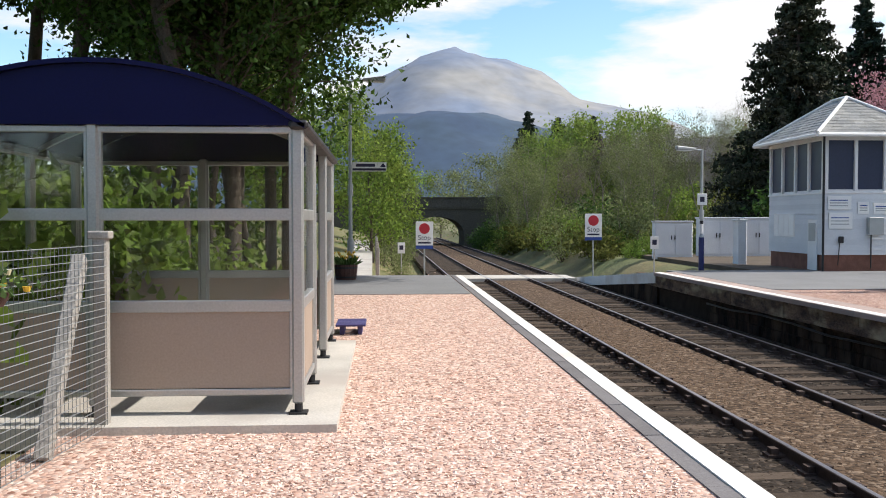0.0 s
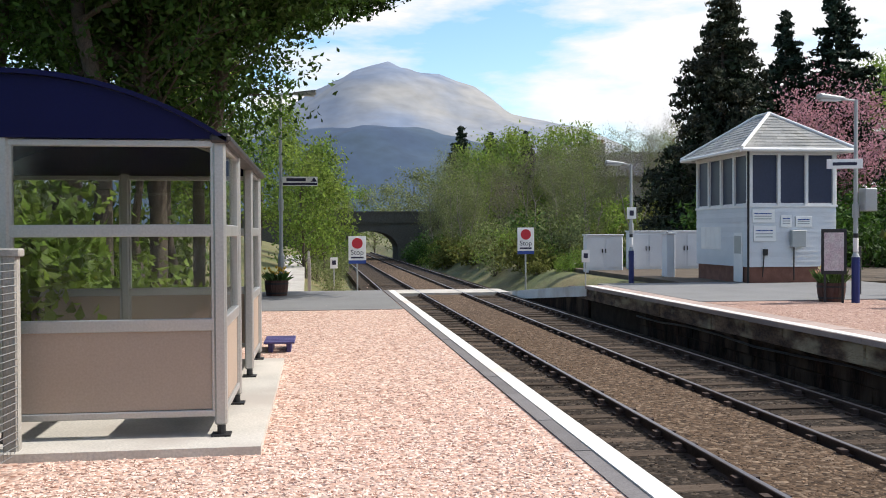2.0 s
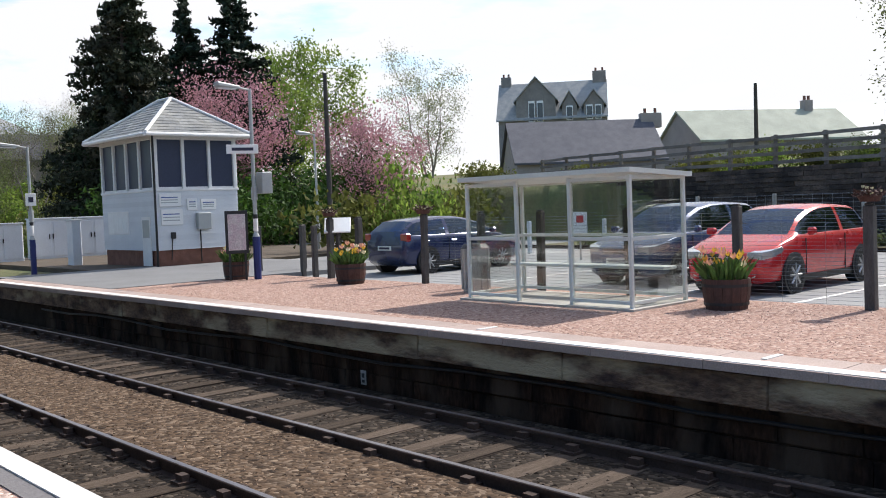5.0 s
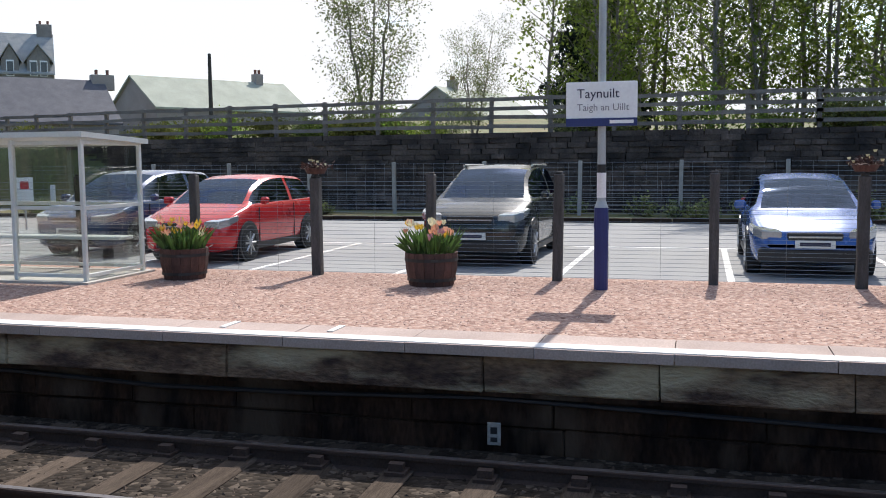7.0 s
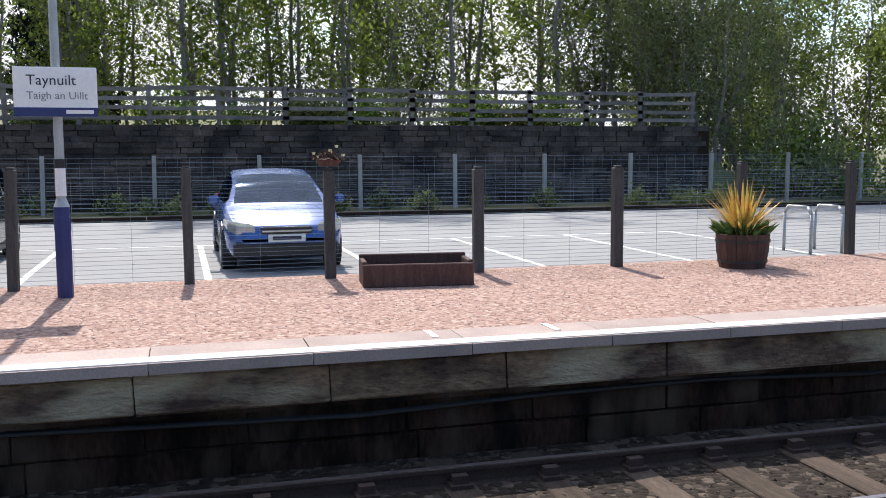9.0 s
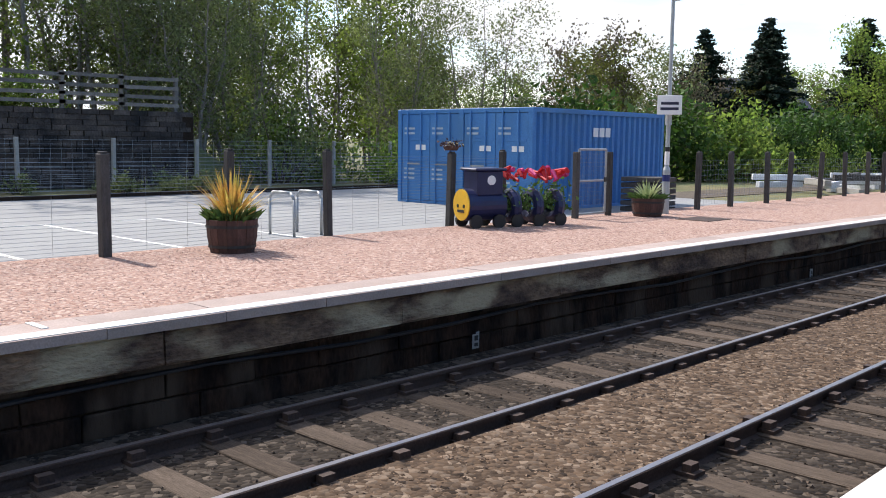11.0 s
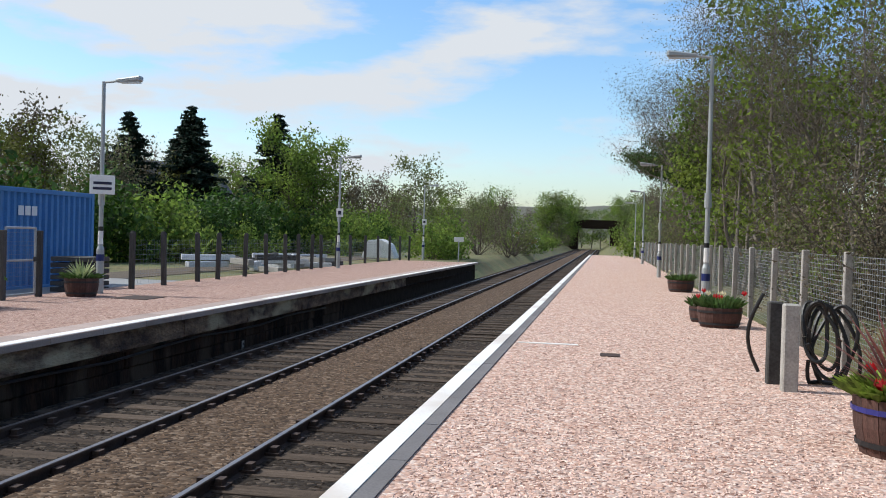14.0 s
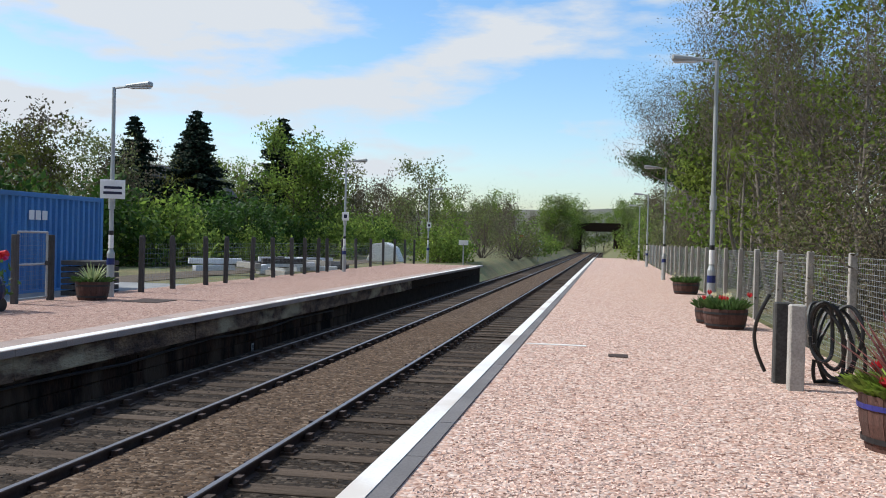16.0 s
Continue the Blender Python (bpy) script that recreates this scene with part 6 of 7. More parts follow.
def hanging_tub(x, y, z, label, colours, big=1.0):
    t = thing("post_planter", label, "planter", x, y, z)
    part("tray", tubem((0, 0, -0.02), (0, 0, 0.06), 0.12 * big, 0.16 * big, 14), M_BARREL, t)
    rnd = random.Random(int(x * 7 + y * 13))
    pts = np.array([(rnd.gauss(0, 0.1 * big), rnd.gauss(0, 0.1 * big), 0.06 + abs(rnd.gauss(0, 0.05 * big))) for _ in range(160)])
    leaf_mesh("foliage", pts, 0.03, np.random.default_rng(int(abs(y) * 10)), M_STEM if big > 1 else M_BARREL, t)
    for i in range(9):
        c = pts[i * 5]
        part("flower", tubem(c, (c[0], c[1], c[2] + 0.03), 0.015, 0.025, 7), FLOWER[rnd.choice(colours)], t)


for x, y in ((12.27, 14.05), (12.02, 5.0), (12.02, -2.07), (12.66, -13.34), (12.27, 17.3)):
    hanging_tub(x, y, 1.43, "small planter with faded flowers on a fence post", ("cream",))
hanging_tub(-2.62, 4.95, 1.08, "hanging basket of yellow flowers on the wire fence", ("yellow", "cream"), 1.25)
bx = thing("plant_trough", "dark timber planting trough on the gravel", "planter", 11.22, -2.98, 0, -6)
for a, b in (((-0.3, -0.66, 0), (-0.24, 0.66, 0.27)), ((0.24, -0.66, 0), (0.3, 0.66, 0.34)), ((-0.24, -0.66, 0), (0.24, -0.6, 0.3)), ((-0.24, 0.6, 0), (0.24, 0.66, 0.3))):
    part("board", boxm(a, b, 0.012), M_BARREL, bx)
part("soil", boxm((-0.23, -0.59, 0.02), (0.23, 0.59, 0.2)), M_SOIL, bx)
for y in (-10.1, -10.7):
    rk = thing("bike_hoop", "bent steel cycle hoop", "cycle rack", 13.65, y, -0.1, group="cycle hoops")
    b = bmesh.new()
    pts = [(-0.35, 0, 0), (-0.35, 0, 0.65), (-0.25, 0, 0.76), (0.25, 0, 0.76), (0.35, 0, 0.65), (0.35, 0, 0)]
    for p, q in zip(pts, pts[1:]):
        tube(b, p, q, 0.027, seg=8)
    part("hoop", b, M_GALV, rk, smooth=True)

# toy train of drums and tyres
TR = thing("toy_train", "garden train of navy drums and tyres with red flowers", "planter", 11.98, -13.0, 0, -107)
M_TOYNAVY = mat("toy_navy", (0.012, 0.016, 0.07), 0.4, vary=0.15, scale=4, fine=40, bump=0.05)
M_YELLOW = mat("toy_yellow", (0.72, 0.42, 0.02), 0.5, vary=0.08, scale=4, fine=40, bump=0.03)
part("boiler", tubem((-0.05, 0, 0.42), (0.75, 0, 0.42), 0.3, seg=24), M_TOYNAVY, TR)
part("smokebox_face", tubem((-0.075, 0, 0.42), (-0.05, 0, 0.42), 0.29, seg=24), M_YELLOW, TR, "round yellow face")
part("mouth", boxm((-0.082, -0.12, 0.28), (-0.074, 0.12, 0.33)), M_BLACK, TR)
for y in (-0.11, 0.11):
    part("eye", tubem((-0.085, y, 0.4), (-0.075, y, 0.4), 0.035, seg=10), M_BLACK, TR)
part("cab", boxm((0.12, -0.26, 0.6), (0.68, 0.26, 1.05), 0.02), M_TOYNAVY, TR)
part("cab_roof", boxm((0.06, -0.3, 1.05), (0.74, 0.3, 1.1), 0.02), M_TOYNAVY, TR)
for y in (-0.265, 0.255):
    part("cab_window", tubem((0.42, y, 0.88), (0.42, y + 0.01, 0.88), 0.09, seg=14), M_SIGNWHITE, TR)
for i in range(3):
    x = 1.0 + i * 0.5
    b = bmesh.new()
    for k in range(18):
        a0, a1 = 2 * math.pi * k / 18, 2 * math.pi * (k + 1) / 18
        tube(b, (x, 0.23 * math.cos(a0), 0.38 + 0.23 * math.sin(a0)), (x, 0.23 * math.cos(a1), 0.38 + 0.23 * math.sin(a1)), 0.11, seg=8, caps=False)
    bmesh.ops.remove_doubles(b, verts=b.verts, dist=0.06)
    part("tyre", b, M_TOYNAVY, TR, "navy painted tyre")
for x in (0.1, 0.6, 1.0, 1.5, 2.0):
    for y in (-0.26, 0.26):
        part("wheel", tubem((x, y - 0.03, 0.12), (x, y + 0.03, 0.12), 0.13, seg=14), M_BLACK, TR)
pts = np.array([(random.choice((0.82, 1.25, 1.75, 2.1)) + random.gauss(0, 0.11), random.gauss(0, 0.14), 0.32 + abs(random.gauss(0.05, 0.22))) for _ in range(1000)])
leaf_mesh("foliage", pts, 0.05, np.random.default_rng(8), M_STEM, TR)
for i in range(34):
    x = 0.85 + 1.4 * random.random()
    part("flower", tubem((x, random.gauss(0, 0.14), 0.80 + random.uniform(0, 0.28)), (x + 0.02, random.gauss(0, 0.14), 0.9 + random.uniform(0, 0.22)), 0.03, 0.05, 6), FLOWER[random.choice(("red", "red", "magenta"))], TR)

gt = thing("mesh_gate", "grey tubular gate with a wire infill", "gate", 11.97, -16.55, 0, -88)
b = bmesh.new()
for p, q in (((0, 0, 0.08), (0, 0, 1.45)), ((1.05, 0, 0.08), (1.05, 0, 1.45)), ((0, 0, 1.45), (1.05, 0, 1.45)), ((0, 0, 0.08), (1.05, 0, 0.08)), ((0, 0, 0.78), (1.05, 0, 0.78))):
    tube(b, p, q, 0.024, seg=8)
part("gate_frame", b, M_GALV, gt)
tagged(wire_grid("infill", gt, [(0, 0), (1.05, 0)], 0.1, 1.44, 16, 0.07, 0.002), kind="stuff")
part("latch", boxm((0.95, -0.05, 0.75), (1.02, -0.02, 0.85)), M_BLACK, gt)
for x in (-0.1, 1.2):
    part("gate_post", boxm((x - 0.06, -0.06, -0.1), (x + 0.06, 0.06, 1.4), 0.012), M_POST, gt)


# ---- containers ----
def container(x, y, z):
    c = thing("shipping_container", "blue corrugated steel shipping container with white stencils", "container", x, y, z, group="blue containers")
    w, d, h = 2.43, 6.06, 2.59
    for xx in (0, w - 0.14):
        for yy in (-d, -0.14):
            part("corner_post", boxm((xx, yy, 0), (xx + 0.14, yy + 0.14, h), 0.01), M_CONTAINER, c)
    for zz in (0, h - 0.12):
        for a, b in (((0.14, -0.12, zz), (w - 0.14, -0.01, zz + 0.12)), ((0.14, -d + 0.01, zz), (w - 0.14, -d + 0.12, zz + 0.12)), ((0.01, -d + 0.14, zz), (0.1, -0.14, zz + 0.12)), ((w - 0.1, -d + 0.14, zz), (w - 0.01, -0.14, zz + 0.12))):
            part("frame_rail", boxm(a, b, 0.008), M_CONTAINER, c)
    n = 22
    for xx, s in ((0.03, 1), (w - 0.03, -1)):
        o = []
        for i in range(n):
            y0 = -d + 0.14 + (d - 0.28) * i / n
            st = (d - 0.28) / n
            o += [(xx, y0), (xx, y0 + st * 0.35), (xx + s * 0.075, y0 + st * 0.5), (xx + s * 0.075, y0 + st * 0.85)]
        back = [(p[0] + s * 0.012, p[1]) for p in o[::-1]]
        part("corrugated_side", extrude_poly(o + back, "z", 0.12, h - 0.12), M_CONTAINER, c)
    part("roof", boxm((0.05, -d + 0.05, h - 0.05), (w - 0.05, -0.05, h - 0.03)), M_CONTAINER, c)
    part("rear", boxm((0.14, -d + 0.03, 0.12), (w - 0.14, -d + 0.06, h - 0.12)), M_CONTAINER, c)
    for i in range(2):
        x0 = 0.15 + i * 1.07
        dr = part("door", boxm((x0, -0.07, 0.13), (x0 + 1.055, -0.03, h - 0.13), 0.01), M_CONTAINER, c)
        for k in (0.22, 0.5, 0.78):
            part("door_rib", boxm((x0 + 0.06, -0.032, 0.2 + (h - 0.6) * k), (x0 + 1.0, -0.012, 0.26 + (h - 0.6) * k), 0.004), M_CONTAINER, dr)
        for k in (0.28, 0.76):
            part("lock_rod", tubem((x0 + 1.055 * k, 0.012, 0.06), (x0 + 1.055 * k, 0.012, h - 0.06), 0.022, seg=8), M_CONTAINER, dr)
        part("handle", boxm((x0 + 0.3, 0.0, 1.1), (x0 + 0.8, 0.03, 1.14)), M_GALV, dr)
        part("plate", boxm((x0 + 0.12, -0.012, 1.5), (x0 + 0.5, -0.004, 1.64)), M_SIGNWHITE, dr)
        for z in (2.05, 1.92, 0.95, 0.82, 0.7):
            part("bar", boxm((x0 + 0.55, -0.014, z), (x0 + 0.95, -0.008, z + 0.055)), M_STENCIL, dr)
    return c


M_STENCIL = mat("stencil_white", (0.42, 0.52, 0.62), 0.7, vary=0.15, scale=12, fine=60, bump=0)
container(14.58, -18.25, -0.15)
container(17.05, -18.4, -0.15)
cs = thing("stencil_panel", "white lettered patch on the container side", "marking", 14.58, -21.3, 1.75)
for i in range(3):
    part("bar", boxm((0.016, i * 0.28 - 0.3, 0), (0.024, i * 0.28 - 0.08, 0.24)), M_SIGNWHITE, cs)


# ---- cars ----
def paint(name, base, rough=0.25):
    return mat(name, base, rough, 0.25, vary=0.04, scale=2, fine=200, bump=0.0, coat=0.6)


M_TYRE = mat("tyre", (0.018, 0.018, 0.018), 0.85, vary=0.2, scale=8, fine=60, bump=0.2)
M_RIM = mat("alloy", (0.45, 0.46, 0.47), 0.3, 0.9, vary=0.08, scale=8, fine=60, bump=0)
M_LIGHT = mat("headlamp", (0.42, 0.45, 0.47), 0.08, 0.5, vary=0.15, scale=14, fine=60, bump=0.05, coat=1.0)
M_TAIL = mat("tail_lamp", (0.30, 0.015, 0.015), 0.15, vary=0.1, scale=8, fine=60, bump=0, coat=1.0)
M_PLATE = mat("number_plate", (0.72, 0.72, 0.68), 0.5, vary=0.04, scale=8, fine=60, bump=0)
M_TRIM = mat("car_trim", (0.012, 0.012, 0.013), 0.45, vary=0.15, scale=8, fine=60, bump=0.03)


def car(name, label, x, y, z, rz, colour, L, Wd, H, bonnet=0.27, belt=0.93, nose=0.72, rear=0.98, wheel=0.31, wb=(0.2, 0.83), screen=(0.23, 0.45), tail=(0.9, 1.0), rails=False, saloon=False, dark_low=False):
    """A parked car, its front at local -x, wheels on the ground."""
    c = thing(name, label, "car", x, y, z, rz)
    h = Wd / 2
    X = lambda t: -L / 2 + L * t
    s0, s1 = screen
    t0, t1 = tail
    # top line, belt line and plan width along the car
    keys = [(0.0, nose - 0.13), (0.012, nose - 0.05), (0.035, nose), (0.11, nose + (belt - nose) * 0.55), (s0, belt + 0.02), (s0 + (s1 - s0) * 0.5, belt + (H - belt) * 0.57), (s1, H - 0.075), (s1 + 0.1, H - 0.012), (0.62, H), (t0 - 0.06, H - 0.05), (t0, H - 0.10)]
    if saloon:
        keys += [(t1, belt + 0.07), (0.97, belt + 0.03), (0.99, belt - 0.06), (1.0, belt - 0.16)]
    else:
        keys += [(t1 - 0.012, rear + 0.03), (0.993, rear - 0.12), (1.0, rear - 0.3)]
    wide = [(0.0, 0.70), (0.012, 0.80), (0.04, 0.90), (0.09, 0.965), (0.2, 1.0), (0.75, 1.0), (0.9, 0.975), (0.97, 0.92), (0.992, 0.86), (1.0, 0.78)]
    mid_t = s1 + (t0 - s1) * 0.47
    stops = sorted({0.0, 0.006, 0.012, 0.022, 0.035, 0.06, 0.09, 0.13, 0.17, s0 - 0.025, s0, s0 + 0.035, s0 + 0.07, s0 + 0.105, s0 + 0.15, s1, s1 + 0.03, s1 + 0.09, mid_t - 0.014, mid_t + 0.014, 0.7, 0.76, t0 - 0.07, t0 - 0.035, t0, (t0 + t1) / 2, t1 - 0.012, 0.97, 0.985, 0.993, 1.0})
    ZT = lambda t: float(np.interp(t, *zip(*keys)))
    rows_ = []
    for t in stops:
        zt = (ZT(max(0, t - 0.012)) + 2 * ZT(t) + ZT(min(1, t + 0.012))) / 4 if 0.02 < t < 0.98 else ZT(t)
        w_ = h * float(np.interp(t, *zip(*wide)))
        fl = 0.2 + 0.12 * max(0.0, 1 - t / 0.03) + 0.14 * max(0.0, (t - 0.96) / 0.04)
        zw = min(belt + 0.03 * t, zt - 0.035)
        cab = min(1.0, max(0.0, (zt - zw - 0.04) / 0.35))
        wu = w_ * (0.86 + (0.73 - 0.86) * cab)
        e = 0.022 + 0.05 * cab
        half = [(0, fl), (0.80 * w_, fl), (0.95 * w_, fl + 0.05), (0.985 * w_, fl + 0.17), (w_, (fl + zw) / 2 + 0.06), (0.985 * w_, zw - 0.09), (0.955 * w_, zw - 0.02), (0.925 * w_, zw + 0.004)]
        half += [(0.925 * w_ + (wu - 0.925 * w_) * 0.5 + 0.012 * cab, zw + (zt - e - zw) * 0.52), (wu, zt - e), (wu * 0.9, zt - e * 0.35), (wu * 0.5, zt - 0.008 * cab), (0, zt)]
        rows_.append([(X(t), yy_, zz_) for yy_, zz_ in half] + [(X(t), -yy_, zz_) for yy_, zz_ in half[-2:0:-1]])
    n_ = len(rows_[0])
    groups = {}
    for i in range(len(stops) - 1):
        tm = (stops[i] + stops[i + 1]) / 2
        for j in range(n_):
            k_ = j if j < 12 else n_ - 1 - j
            kind = "body"
            if s0 < tm < s1 and k_ in (10, 11):
                kind = "windscreen"
            elif t0 < tm < (t1 if saloon else t1 - 0.012) and k_ in (10, 11):
                kind = "rear_window"
            elif k_ in (7, 8) and s0 + 0.035 < tm < t0 + (t1 - t0) * 0.4 and abs(tm - mid_t) > 0.014:
                kind = ("side_window_a" if tm < mid_t else "side_window_b") + ("l" if j < 12 else "r")
            elif k_ in (9, 10, 11) and s1 < tm < t0:
                kind = "roof"
            groups.setdefault(kind, []).append((i * n_ + j, i * n_ + (j + 1) % n_, (i + 1) * n_ + (j + 1) % n_, (i + 1) * n_ + j))
    groups["body"] += [tuple(range(n_))[::-1], tuple((len(stops) - 1) * n_ + j for j in range(n_))]
    flat = [q for r_ in rows_ for q in r_]
    for kind, fs in groups.items():
        used = sorted({q for f_ in fs for q in f_})
        ix = {q: i for i, q in enumerate(used)}
        pane = kind not in ("body", "roof")
        ob_ = mesh_from(kind.split("_a")[0].split("_b")[0] if kind.startswith("side") else kind, [flat[q] for q in used], [tuple(ix[q] for q in f_) for f_ in fs], M_CARGLASS if pane else colour, c, True)
        if pane:
            tagged(ob_, "dark tinted car glass")
    for s in (1, -1):
        mid = X(mid_t)
        part("door_seam", boxm((mid - 0.006, s * h * 0.995 - 0.008, 0.3), (mid + 0.006, s * h * 0.995 + 0.008, belt - 0.03)), M_TRIM, c)
        part("door_seam", boxm((X(s0) + 0.28, s * h * 0.995 - 0.008, 0.3), (X(s0) + 0.292, s * h * 0.995 + 0.008, belt - 0.05)), M_TRIM, c)
        for xx in (mid - 0.18, mid + 0.75):
            part("handle", boxm((xx - 0.08, s * h - 0.014, belt - 0.16), (xx + 0.08, s * h + 0.014, belt - 0.12), 0.008), colour, c)
        part("sill", boxm((X(0.27), s * h * 0.93 - 0.04, 0.18), (X(0.76), s * h * 0.93 + 0.05, 0.3), 0.02), M_TRIM, c)
        mr = part("mirror", boxm((X(s0) + 0.22, s * (h + 0.02) - 0.02, belt + 0.0), (X(s0) + 0.36, s * (h + 0.17), belt + 0.13), 0.03), colour, c)
        plan = [(X(0.004) - 0.012, s * h * 0.50), (X(0.014) - 0.02, s * h * 0.80), (X(0.05) - 0.01, s * h * 0.935), (X(0.115), s * h * 0.985), (X(0.12), s * h * 0.86), (X(0.05), s * h * 0.6)]
        hl = extrude_poly(plan, "z", nose - 0.16, nose - 0.03, 0.012)
        for v_ in hl.verts:
            back = (v_.co.x - X(0.0)) / (0.12 * L)
            v_.co.z += 0.09 * back if v_.co.z > nose - 0.1 else 0.13 * back
        part("headlight", hl, M_LIGHT, c)
        part("fog_lamp", tubem((X(0.0) + 0.015, s * h * 0.62, 0.36), (X(0.012) + 0.04, s * h * 0.62, 0.36), 0.055, seg=12), M_LIGHT, c)
        part("tail_light", boxm((X(0.955), s * h * 0.66, rear - 0.22), (X(0.995) + 0.005, s * h * 0.95, rear - 0.02), 0.03), M_TAIL, c)
        for t in wb:
            part("wheel_arch", tubem((X(t), s * (h * 0.80), wheel + 0.02), (X(t), s * (h * 0.999 + 0.004), wheel + 0.02), wheel * 1.16, seg=24), M_TRIM, c)
            wl_ = part("wheel", tubem((X(t), s * (h - 0.2), wheel), (X(t), s * (h + 0.012), wheel), wheel * 0.66, seg=24), M_TRIM, c)
            tb = bmesh.new()
            for k in range(24):
                a0, a1 = 2 * math.pi * k / 24, 2 * math.pi * (k + 1) / 24
                q = [tb.verts.new((X(t) + r_ * math.cos(a), s * yy, wheel + r_ * math.sin(a))) for a in (a0, a1) for r_, yy in ((wheel * 0.66, h - 0.02), (wheel * 0.7, h + 0.016), (wheel * 0.94, h + 0.014), (wheel, h - 0.02), (wheel, h - 0.2))]
                for i in range(4):
                    tb.faces.new((q[i], q[i + 1], q[i + 6], q[i + 5]))
            bmesh.ops.remove_doubles(tb, verts=tb.verts, dist=0.0005)
            part("tyre", tb, M_TYRE, wl_)
            rb_ = bmesh.new()
            tube(rb_, (X(t), s * (h - 0.0), wheel), (X(t), s * (h + 0.022), wheel), wheel * 0.16, seg=10)
            for k in range(8):
                a = 2 * math.pi * k / 8
                tube(rb_, (X(t), s * (h + 0.014), wheel), (X(t) + wheel * 0.64 * math.cos(a), s * (h + 0.014), wheel + wheel * 0.64 * math.sin(a)), 0.022, 0.018, 6)
            part("rim", rb_, M_RIM, wl_)
    part("grille", boxm((X(0.0) - 0.004, -h * 0.42, nose - 0.17), (X(0.02), h * 0.42, nose - 0.05), 0.015), M_TRIM, c)
    part("grille_bar", boxm((X(0.0) - 0.012, -h * 0.40, nose - 0.12), (X(0.01), h * 0.40, nose - 0.10)), M_RIM, c)
    part("lower_grille", boxm((X(0.0) - 0.006, -h * 0.55, 0.26), (X(0.02), h * 0.55, 0.40), 0.015), M_TRIM, c)
    if dark_low:
        part("bumper", boxm((X(0.0) - 0.02, -h * 0.86, 0.22), (X(0.04), h * 0.86, 0.44), 0.04), M_TRIM, c)
    for xx, s in ((X(0.0) - 0.022, 1), (X(1.0) + 0.002, -1)):
        pl = part("number_plate", boxm((xx, -0.26, 0.44 if s > 0 else 0.6), (xx + 0.02, 0.26, 0.55 if s > 0 else 0.71), 0.004), M_PLATE, c)
        part("bar", boxm((xx - 0.004 if s > 0 else xx + 0.02, -0.2, 0.47 if s > 0 else 0.63), (xx if s > 0 else xx + 0.024, 0.2, 0.52 if s > 0 else 0.68)), M_INK, pl)
    part("wiper", tubem((X(s0) + 0.06, -h * 0.4, belt), (X(s0) + 0.14, h * 0.3, belt + 0.04), 0.01, seg=5), M_TRIM, c)
    for yy in (-0.36, 0.36):
        part("front_seat", boxm((X(0.47), yy - 0.22, 0.6), (X(0.53), yy + 0.22, H - 0.32), 0.06), M_TRIM, c)
    part("rear_seat", boxm((X(0.74), -h * 0.72, 0.6), (X(0.80), h * 0.72, H - 0.36), 0.06), M_TRIM, c)
    part("dashboard", boxm((X(s0) + 0.1, -h * 0.8, belt - 0.1), (X(s0) + 0.5, h * 0.8, belt + 0.02), 0.04), M_TRIM, c)
    if rails:
        for s in (1, -1):
            part("roof_rail", tubem((X(s1) + 0.3, s * h * 0.69, H - 0.03), (X(t0) - 0.2, s * h * 0.69, H - 0.035), 0.024, seg=6), M_RIM, c)
    return c


car("car", "small bright red hatchback parked nose to the fence", 15.62, 8.12, -0.1, 0, paint("car_red", (0.50, 0.018, 0.022)), 3.98, 1.70, 1.47, nose=0.74, belt=0.95, rear=1.08, tail=(0.91, 1.0))
car("car", "dark blue five-door people carrier parked nose in", 16.2, 10.62, -0.1, 0, paint("car_bluegrey", (0.035, 0.065, 0.15)), 4.2, 1.74, 1.56, nose=0.78, belt=0.98, rear=1.12, tail=(0.93, 1.0), screen=(0.22, 0.44))
car("car", "dark blue hatchback parked with its back to the platform", 16.45, 17.97, -0.1, 180, paint("car_navy", (0.018, 0.028, 0.085)), 4.1, 1.74, 1.42, nose=0.7, belt=0.93, rear=1.04, tail=(0.9, 1.0))
car("car", "black compact off-roader with roof rails", 16.22, 3.32, -0.1, 0, paint("car_black", (0.010, 0.014, 0.015)), 4.17, 1.78, 1.62, nose=0.86, belt=1.04, rear=1.14, wheel=0.34, rails=True, dark_low=True, tail=(0.93, 1.0))
car("car", "mid blue saloon parked nose to the fence", 15.75, -1.7, -0.1, 0, paint("car_blue", (0.035, 0.10, 0.32)), 4.4, 1.72, 1.44, nose=0.70, belt=0.92, rear=1.0, tail=(0.82, 0.94), dark_low=True, saloon=True)


# ---- bridges, buildings and the far distance ----
M_BRIDGE = mat("bridge_stone", (0.065, 0.06, 0.05), 0.95, vary=0.3, scale=1.0, fine=9, bump=0.6, other=(0.08, 0.075, 0.06), relief=0.05)


